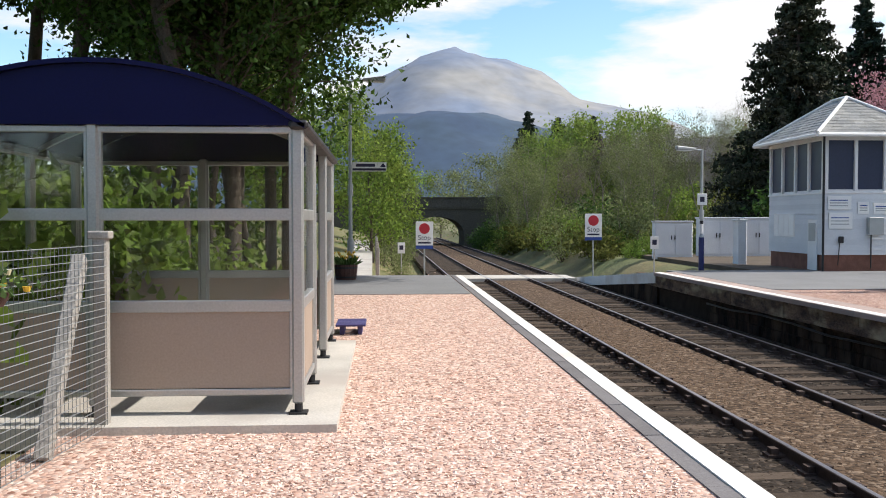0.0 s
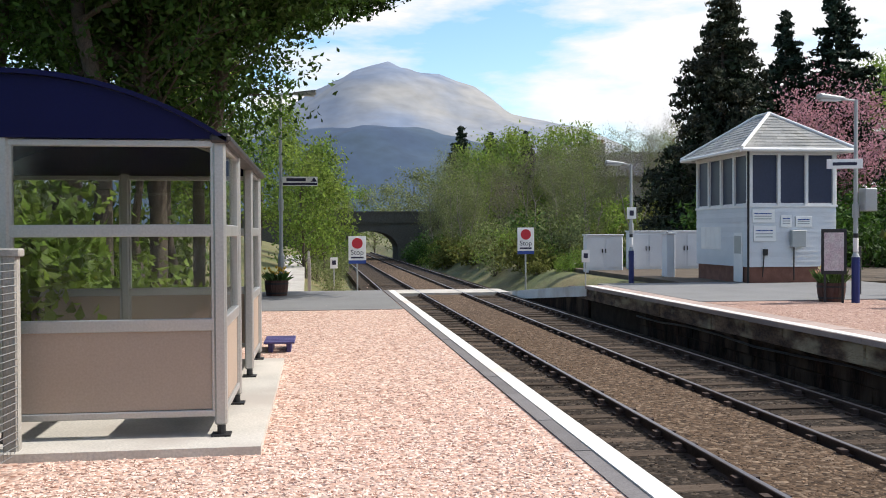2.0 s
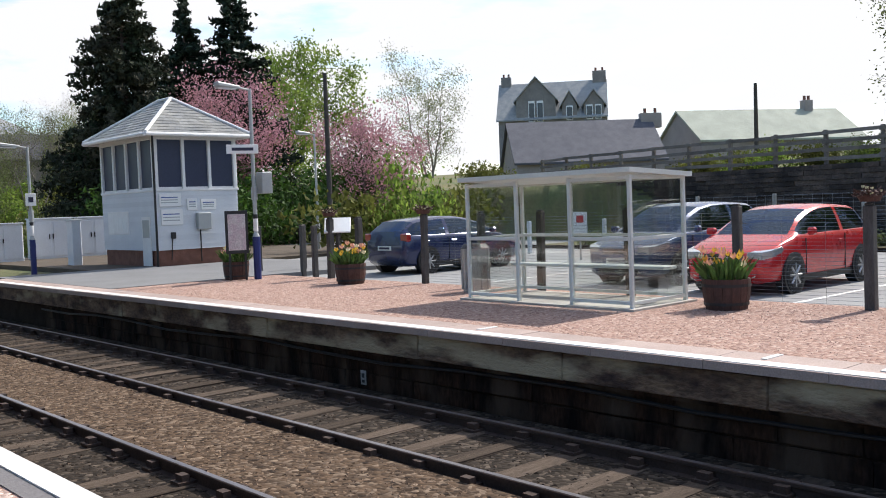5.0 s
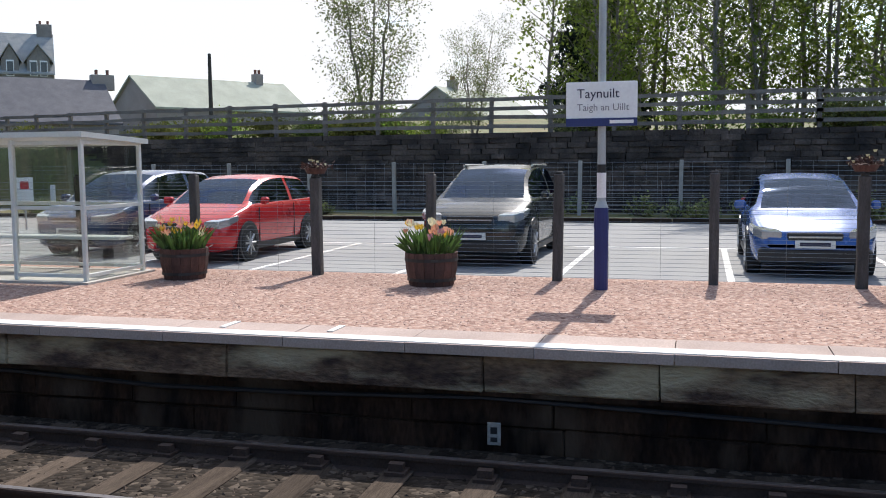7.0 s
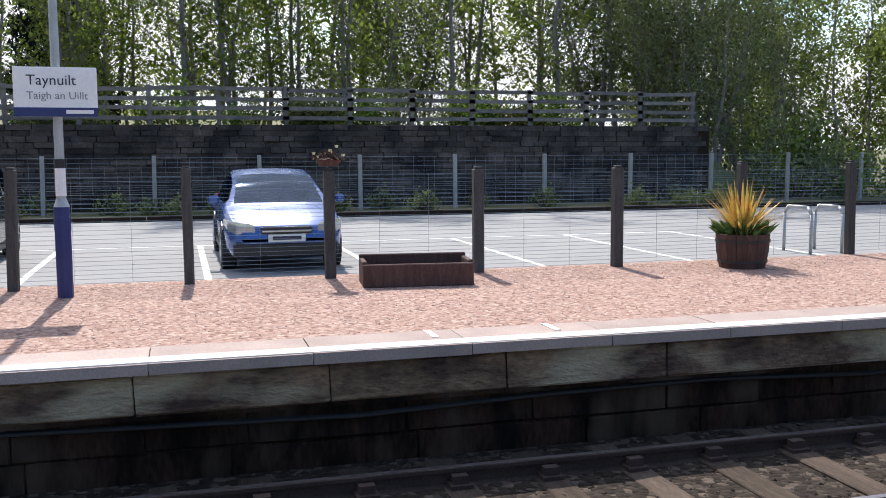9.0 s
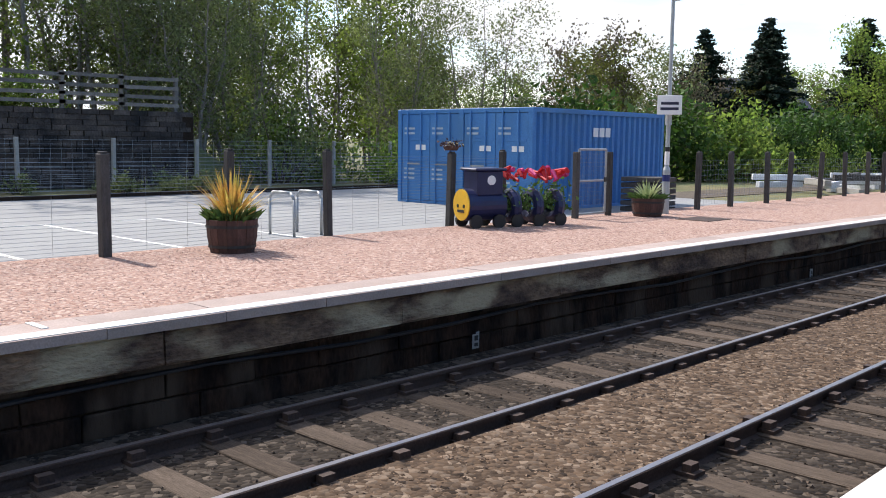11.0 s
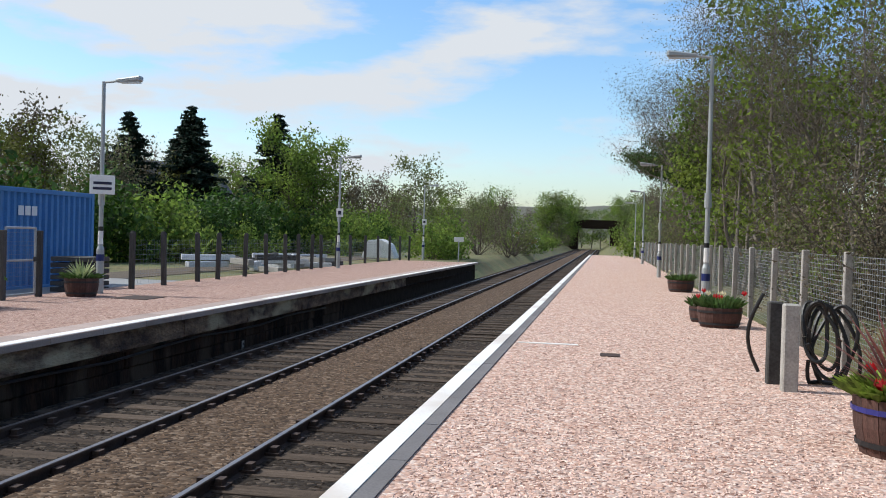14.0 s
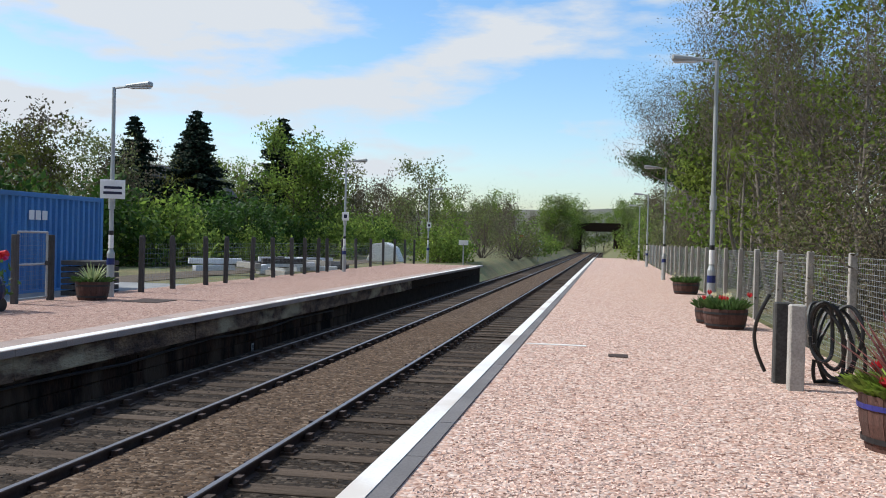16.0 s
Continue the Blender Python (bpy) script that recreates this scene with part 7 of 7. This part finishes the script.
def arch_bridge(name, label, y, xa, xb, spring, crown, top, thick, x0, x1):
    n = 16
    pts = [(x0, -1.5), (xa, -1.5), (xa, spring)]
    xm, r = (xa + xb) / 2, (xb - xa) / 2
    for i in range(1, n):
        a = math.pi * (1 - i / n)
        pts.append((xm + r * math.cos(a), spring + (crown - spring) * math.sin(a)))
    pts += [(xb, spring), (xb, -1.5), (x1, -1.5), (x1, top), (x0, top)]
    br = thing(name, label, "bridge", 0, y, 0)
    bm = extrude_poly(pts, "y", 0, thick)
    bmesh.ops.triangulate(bm, faces=bm.faces)
    part("arch_wall", bm, M_BRIDGE, br)
    part("parapet", boxm((x0, -0.15, top), (x1, 0.3, top + 0.9)), M_BRIDGE, br)
    part("coping", boxm((x0, -0.22, top + 0.9), (x1, 0.36, top + 1.02)), M_BRIDGE, br)
    part("string_course", boxm((x0, -0.12, top - 0.14), (x1, 0, top)), M_BRIDGE, br)
    for i in range(n):
        a0, a1 = math.pi * (1 - i / n), math.pi * (1 - (i + 0.94) / n)
        q = [(xm + r * k * math.cos(a), spring + (crown - spring) * k * math.sin(a)) for k, a in ((1.0, a0), (1.0, a1), (1.13, a1), (1.13, a0))]
        part("arch_stone", extrude_poly(q, "y", -0.08, 0.0), M_BRIDGE, br)


arch_bridge("road_bridge", "old stone arch road bridge over the line", 90, 2.2, 7.4, 0.1, 1.9, 2.75, 7, -12, 30)
br2 = thing("steel_bridge", "dark girder road bridge far down the line", "bridge", 3.5, -228, 0)
for x in (-5.4, 4.6):
    part("abutment", boxm((x - 1.2, -5, -1.5), (x + 1.2, 0, 4.2)), M_MORTAR, br2)
part("girder", boxm((-6.6, -5, 4.2), (5.8, 0.2, 5.6)), M_MORTAR, br2)
part("parapet", boxm((-6.6, -0.1, 5.6), (5.8, 0.25, 6.2)), M_MORTAR, br2)

M_HOUSESTONE = mat("house_stone", (0.24, 0.22, 0.20), 0.95, vary=0.2, scale=1.2, fine=10, bump=0.4)
M_ROUGHCAST = mat("roughcast", (0.33, 0.29, 0.26), 0.95, vary=0.12, scale=1.0, fine=14, bump=0.4)
M_ROOFGREY = mat("roof_grey", (0.10, 0.10, 0.115), 0.85, vary=0.15, scale=1.5, fine=12, bump=0.3)
M_ROOFPALE = mat("roof_pale", (0.36, 0.38, 0.30), 0.85, vary=0.12, scale=1.0, fine=12, bump=0.3)
M_PANE = mat("window_dark", (0.05, 0.055, 0.065), 0.15, vary=0.2, scale=1, fine=10, bump=0)


def gable_house(name, label, x, y, z, rz, w, d, wall, rise, wall_mat, roof_mat, chimneys=(), dormers=(), windows=()):
    """A house with its ridge along local x; front at local -y."""
    hs = thing(name, label, "house", x, y, z, rz)
    part("wall", extrude_poly([(-d / 2, -2.0), (d / 2, -2.0), (d / 2, wall), (0, wall + rise), (-d / 2, wall)], "x", -w / 2, w / 2), wall_mat, hs)
    sl = math.hypot(d / 2, rise)
    for s in (1, -1):
        o = 0.35
        k = o / (d / 2)
        pts = [(s * (d / 2 + o), wall - rise * k), (0, wall + rise), (0, wall + rise + 0.16), (s * (d / 2 + o), wall - rise * k + 0.16)]
        part("roof", extrude_poly(pts, "x", -w / 2 - 0.25, w / 2 + 0.25), roof_mat, hs)
    for cx, cw, ch in chimneys:
        cm = part("chimney", boxm((cx - cw / 2, -0.4, wall + rise - 0.6), (cx + cw / 2, 0.4, wall + rise + ch), 0.03), wall_mat, hs)
        for k in (-0.25, 0.25):
            part("chimney_pot", tubem((cx + k * cw, 0, wall + rise + ch), (cx + k * cw, 0, wall + rise + ch + 0.4), 0.13, seg=8), M_BRICK, cm)
    for dx, dw, dh in dormers:
        dm = part("dormer", extrude_poly([(dx - dw / 2, wall - 1.0), (dx + dw / 2, wall - 1.0), (dx + dw / 2, wall + dh * 0.45), (dx, wall + dh), (dx - dw / 2, wall + dh * 0.45)], "y", -d / 2 - 0.1, 0), wall_mat, hs)
        for s in (1, -1):
            part("dormer_roof", extrude_poly([(dx + s * (dw / 2 + 0.3), wall + dh * 0.45 - 0.3), (dx, wall + dh + 0.03), (dx, wall + dh + 0.2), (dx + s * (dw / 2 + 0.3), wall + dh * 0.45 - 0.12)], "y", -d / 2 - 0.35, 0.2), roof_mat, dm)
        for s in ((-1, 1) if dw > 2 else (0,)):
            wn_ = part("window", boxm((dx + s * 0.5 - 0.38, -d / 2 - 0.16, wall - 0.5), (dx + s * 0.5 + 0.38, -d / 2 - 0.1, wall + dh * 0.42)), M_WHITE, dm)
            part("pane", boxm((dx + s * 0.5 - 0.3, -d / 2 - 0.18, wall - 0.42), (dx + s * 0.5 + 0.3, -d / 2 - 0.16, wall + dh * 0.36)), M_PANE, wn_)
    for side, a, zz in windows:
        if side == "front":
            wn_ = part("window", boxm((a - 0.5, -d / 2 - 0.05, zz), (a + 0.5, -d / 2, zz + 1.5)), M_WHITE, hs)
            part("pane", boxm((a - 0.42, -d / 2 - 0.07, zz + 0.08), (a + 0.42, -d / 2 - 0.05, zz + 1.42)), M_PANE, wn_)
        else:
            wn_ = part("window", boxm((-w / 2 - 0.05, a - 0.45, zz), (-w / 2, a + 0.45, zz + 1.5)), M_WHITE, hs)
            part("pane", boxm((-w / 2 - 0.07, a - 0.37, zz + 0.08), (-w / 2 - 0.05, a + 0.37, zz + 1.42)), M_PANE, wn_)
    return hs


gable_house("house", "tall grey stone villa with dormer gables and chimneys", 87.6, 75.3, 5.5, -52, 12.5, 9, 6.0, 4.4, M_HOUSESTONE, M_SLATE, ((-5.6, 1.2, 1.0), (5.6, 1.6, 1.2)), ((-1.8, 4.6, 4.6), (2.1, 1.7, 2.8), (4.9, 2.3, 2.8)), (("side", 0, 1.2), ("side", 0.2, 4.6), ("front", -1.8, 1.0), ("front", 3.5, 1.0)))
gable_house("cottage", "low grey roughcast house with a dark slate roof", 60.0, 48.9, 3.5, -39, 11.5, 8.5, 1.2, 3.2, M_ROUGHCAST, M_ROOFGREY, ((5.9, 1.7, 0.6),))
gable_house("bungalow", "long bungalow with a pale green-grey roof", 76.0, 42.0, 4.6, -30, 15, 8, 1.6, 2.6, M_ROUGHCAST, M_ROOFPALE, ((4.8, 0.8, 0.9),))
gable_house("bungalow", "grey-roofed bungalow among the trees", 92.0, 22.0, 3.4, -15, 14, 8, 2.4, 2.6, M_ROUGHCAST, M_ROOFPALE, ((-4, 0.9, 0.9),))
gable_house("cottage", "low house with chimneys on the hill", 32, 92, 5.0, -10, 9, 7, 2.2, 2.4, M_ROUGHCAST, M_ROOFGREY, ((-3.8, 0.9, 1.1), (3.8, 0.9, 1.1)))
gable_house("cottage", "grey house half hidden by conifers", 40, -82, 0.5, 60, 8, 7, 4.0, 3.0, M_HOUSESTONE, M_ROOFGREY, ((-3.2, 0.9, 0.9),))
M_POLE = mat("pole_wood", (0.07, 0.06, 0.05), 0.9, vary=0.25, scale=4, fine=30, bump=0.3)
for x, y, z, h in ((26.3, 36.8, -0.1, 8.2), (52.0, 28.8, 3.0, 5.2)):
    p = thing("telegraph_pole", "dark wooden telegraph pole", "pole", x, y, z)
    part("shaft", tubem((0, 0, -0.3), (0, 0, h), 0.15, 0.1, 10), M_POLE, p)
    part("step", boxm((-0.16, -0.02, h - 0.9), (0.16, 0.02, h - 0.86)), M_GALV, p)
nt = thing("parking_notice", "small white notice with a red ring on a post", "sign", 20.2, 16.5, -0.1)
part("post", tubem((0, 0, -0.1), (0, 0, 1.3), 0.025), M_GALV, nt)
rot = Matrix.Rotation(radians(-50), 4, "Z")
part("plate", boxm((-0.2, -0.05, 0.75), (0.2, -0.03, 1.35), 0.005, rot), M_SIGNWHITE, nt)
part("ring", boxm((-0.1, -0.056, 1.05), (0.1, -0.05, 1.25), 0.005, rot), M_RED, nt)
for x, y in ((19.5, 20.5), (21.5, 19.0), (24.0, 17.5)):
    b_ = thing("bollard", "short white marker post at the car park edge", "bollard", x + 3, y, -0.1, group="marker posts")
    part("shaft", boxm((-0.06, -0.06, 0), (0.06, 0.06, 1.05), 0.012), M_CLADDING, b_)
for x, y in ((13.2, 19.8), (13.9, 20.8), (12.9, 21.4), (12.6, 18.4)):
    b_ = thing("gate_post", "dark timber post by the station entrance", "post", x, y, -0.1)
    part("shaft", boxm((-0.06, -0.06, -0.1), (0.06, 0.06, 1.3), 0.012), M_POST, b_)
lt = thing("lectern_sign", "tilted pale information panel on a post", "sign", 12.5, 17.3, 0)
part("post", boxm((-0.04, -0.04, -0.1), (0.04, 0.04, 1.1), 0.008), M_POST, lt)
part("panel", boxm((-0.3, -0.25, -0.02), (0.3, 0.25, 0.02), 0.005, Matrix.Translation((0, 0, 1.2)) @ Euler((radians(40), 0, radians(-40))).to_matrix().to_4x4()), M_SIGNWHITE, lt)

# yard beyond the opposite platform
slab("yard_track", (15.5, -70, -0.5), (18.0, -24.5, -0.14), M_SOIL, "dusty earth track behind the platform fence", "yard")
pl = thing("pallet_stack", "dark stacked timber pallets by the fence", "pallets", 13.0, -21.0, -0.1)
for i in range(6):
    part("pallet", boxm((-0.5, -0.5, i * 0.15), (0.5, 0.5, i * 0.15 + 0.11), 0.01), M_POST, pl)
R2 = random.Random(9)
for i in range(26):
    t = thing("timber_baulk", "pale discarded concrete or timber length on a heap", "debris", 14.2 + R2.uniform(-0.8, 2.0), -38 + R2.uniform(-5, 4), 0.0 + R2.uniform(0.0, 0.5), R2.uniform(0, 180), group="heap of old lengths")
    part("length", boxm((-R2.uniform(0.7, 1.4), -0.12, -0.16), (R2.uniform(0.7, 1.4), 0.12, 0.06), 0.012), R2.choice([M_CLADDING, M_CPOST, M_POST, M_CPOST]), t)
tk = thing("storage_tank", "white tank with a sloping side in the yard", "tank", 14.2, -57.5, 0.0)
part("shell", extrude_poly([(-1.1, 0), (1.1, 0), (0.7, 1.1), (-0.1, 1.2), (-0.7, 0.9)], "y", -0.7, 0.7, 0.05), M_SIGNWHITE, tk)
ps = thing("platform_sign", "small white sign on a post at the platform end", "sign", 9.3, -58, -0.2)
part("post", tubem((0, 0, -0.8), (0, 0, 1.4), 0.04), M_GALV, ps)
part("board", boxm((-0.3, -0.03, 1.35), (0.3, 0.03, 1.65), 0.006), M_SIGNWHITE, ps)
for x, y, h in ((8.6, -112, 2.2), (10.4, -110, 3.0)):
    s = thing("line_signal", "red and white lineside board on a post", "sign", x, y, -1.0)
    part("post", tubem((0, 0, 0), (0, 0, h), 0.06), M_GALV, s)
    part("board", boxm((-0.6, 0.03, h - 0.9), (0.6, 0.09, h + 0.4)), M_SIGNWHITE, s)
    part("panel", boxm((-0.35, 0.09, h - 0.4), (0.35, 0.11, h + 0.2)), M_RED, s)

# concrete posts with coiled hose on the near platform
M_HOSE = mat("black_hose", (0.012, 0.012, 0.013), 0.5, vary=0.2, scale=8, fine=50, bump=0.1)
hp = thing("hose_stand", "pair of concrete posts hung with black hoses", "hose stand", -1.77, -10.15, 0)
part("post", boxm((-0.04, 0.2, -0.1), (0.12, 0.36, 0.91), 0.015), M_CPOST, hp)
part("post", boxm((0.03, -0.3, -0.1), (0.19, -0.14, 0.9), 0.015), mat("dark_post", (0.06, 0.058, 0.055), 0.95, vary=0.3, scale=4, fine=40, bump=0.3), hp, "dark weathered concrete post")
def swept(pts, r, seg=7):
    """One bent tube through the given points."""
    b = bmesh.new()
    rings = []
    for i, p in enumerate(pts):
        d = (pts[min(i + 1, len(pts) - 1)] - pts[max(i - 1, 0)]).normalized()
        u = d.cross(Vector((0.1, 1, 0.05))).normalized()
        w = d.cross(u)
        rings.append([b.verts.new(p + (u * math.cos(2 * math.pi * k / seg) + w * math.sin(2 * math.pi * k / seg)) * r) for k in range(seg)])
    for lo, hi in zip(rings, rings[1:]):
        for k in range(seg):
            b.faces.new((lo[k], lo[(k + 1) % seg], hi[(k + 1) % seg], hi[k]))
    b.faces.new(rings[0])
    b.faces.new(rings[-1][::-1])
    bmesh.ops.recalc_face_normals(b, faces=b.faces)
    return b


hose_rnd = random.Random(17)
for i in range(6):
    r_, cx, cz = 0.27 + 0.035 * i, -0.30 - 0.05 * i, 0.60 - 0.055 * i
    lean, wob = hose_rnd.uniform(-0.12, 0.12), hose_rnd.uniform(0, 6)
    loop = []
    for k in range(29):
        a = 2 * math.pi * k / 29
        loop.append(Vector((cx + r_ * (0.5 + 0.06 * math.sin(2 * a + wob)) * math.cos(a) + lean * math.sin(a), -0.1 - 0.05 * i + 0.06 * math.sin(2 * a + wob), max(0.025, cz + r_ * 1.2 * math.sin(a)))))
    part("hose", swept(loop, 0.022), M_HOSE, hp)
tail = [Vector((0.22 + 0.14 * math.sin(math.pi * k / 16), -0.45 + 0.1 * math.cos(math.pi * k / 16), 0.98 - 0.9 * k / 16)) for k in range(17)]
part("hose", swept(tail, 0.022), M_HOSE, hp)
mh = thing("drain_cover", "small rusty drain cover set in the gravel", "drain cover", 0.1, -12.2, 0.004)
part("plate", boxm((-0.13, -0.16, -0.03), (0.13, 0.16, 0.008), 0.004), M_RAIL, mh)
mh = thing("drain_cover", "dark drain cover set in the far gravel", "drain cover", 10.1, -18.5, 0.004)
part("plate", boxm((-0.4, -0.5, -0.03), (0.4, 0.5, 0.008), 0.004), M_RAIL, mh)

# mountain and hills; the two northern ones have distance haze painted in as blue
M_MOUNTAIN_HAZED = mat("mountain", (0.13, 0.17, 0.245), 1.0, vary=0.14, scale=0.006, fine=0.03, bump=0.0, other=(0.25, 0.25, 0.245), stretch=(1, 1, 2.2))
M_HILL_HAZED = mat("wooded_hill_hazed", (0.03, 0.055, 0.10), 1.0, vary=0.15, scale=0.01, fine=0.06, bump=0.0, other=(0.04, 0.068, 0.10))


def ridge(name, label, x0, x1, y0, depth, crest, material, nx_=70, ny_=24, rough=0.1):
    """A hillside: height follows the crest line, falling off to both sides."""
    v, f = [], []
    for j in range(ny_):
        t = j / (ny_ - 1)
        for i in range(nx_):
            x = x0 + (x1 - x0) * i / (nx_ - 1)
            hgt = crest(x)
            k = math.sin(math.pi * min(1.0, t * 0.72 + 0.0)) ** 0.9
            n = 1 + rough * noise.fractal((x * 0.006, t * 5.0, 3.1), 0.9, 2.1, 6)
            v.append((x, y0 + depth * t, -2 + hgt * k * n))
    for j in range(ny_ - 1):
        for i in range(nx_ - 1):
            a = j * nx_ + i
            f.append((a, a + 1, a + nx_ + 1, a + nx_))
    return tagged(mesh_from(name, v, f, material, smooth=True), label, "mountain", kind="structure")


def crest_mtn(x):
    return 60 + 205 * math.exp(-((x - 105) / 230) ** 2) + 95 * math.exp(-((x - 430) / 200) ** 2) + 70 * math.exp(-((x + 250) / 220) ** 2) + 9 * math.sin(x * 0.021) * math.exp(-(x / 300) ** 2)


ridge("mountain", "bare grey mountain beyond the valley, haze blue put in its colour", -900, 1100, 1150, 700, crest_mtn, M_MOUNTAIN_HAZED, rough=0.12)
ridge("hill", "dark conifer-clad lower hill, haze blue put in its colour", -500, 520, 780, 420, lambda x: 36 + 88 * math.exp(-((x - 45) / 230) ** 2), M_HILL_HAZED, rough=0.14)
ridge("hill", "low wooded hill at the valley end", -700, 700, -1000, -400, lambda x: 34 + 14 * math.exp(-((x + 10) / 160) ** 2), mat("far_wood", (0.12, 0.12, 0.09), 1.0, vary=0.2, scale=0.03, fine=0.3, bump=0), rough=0.2)
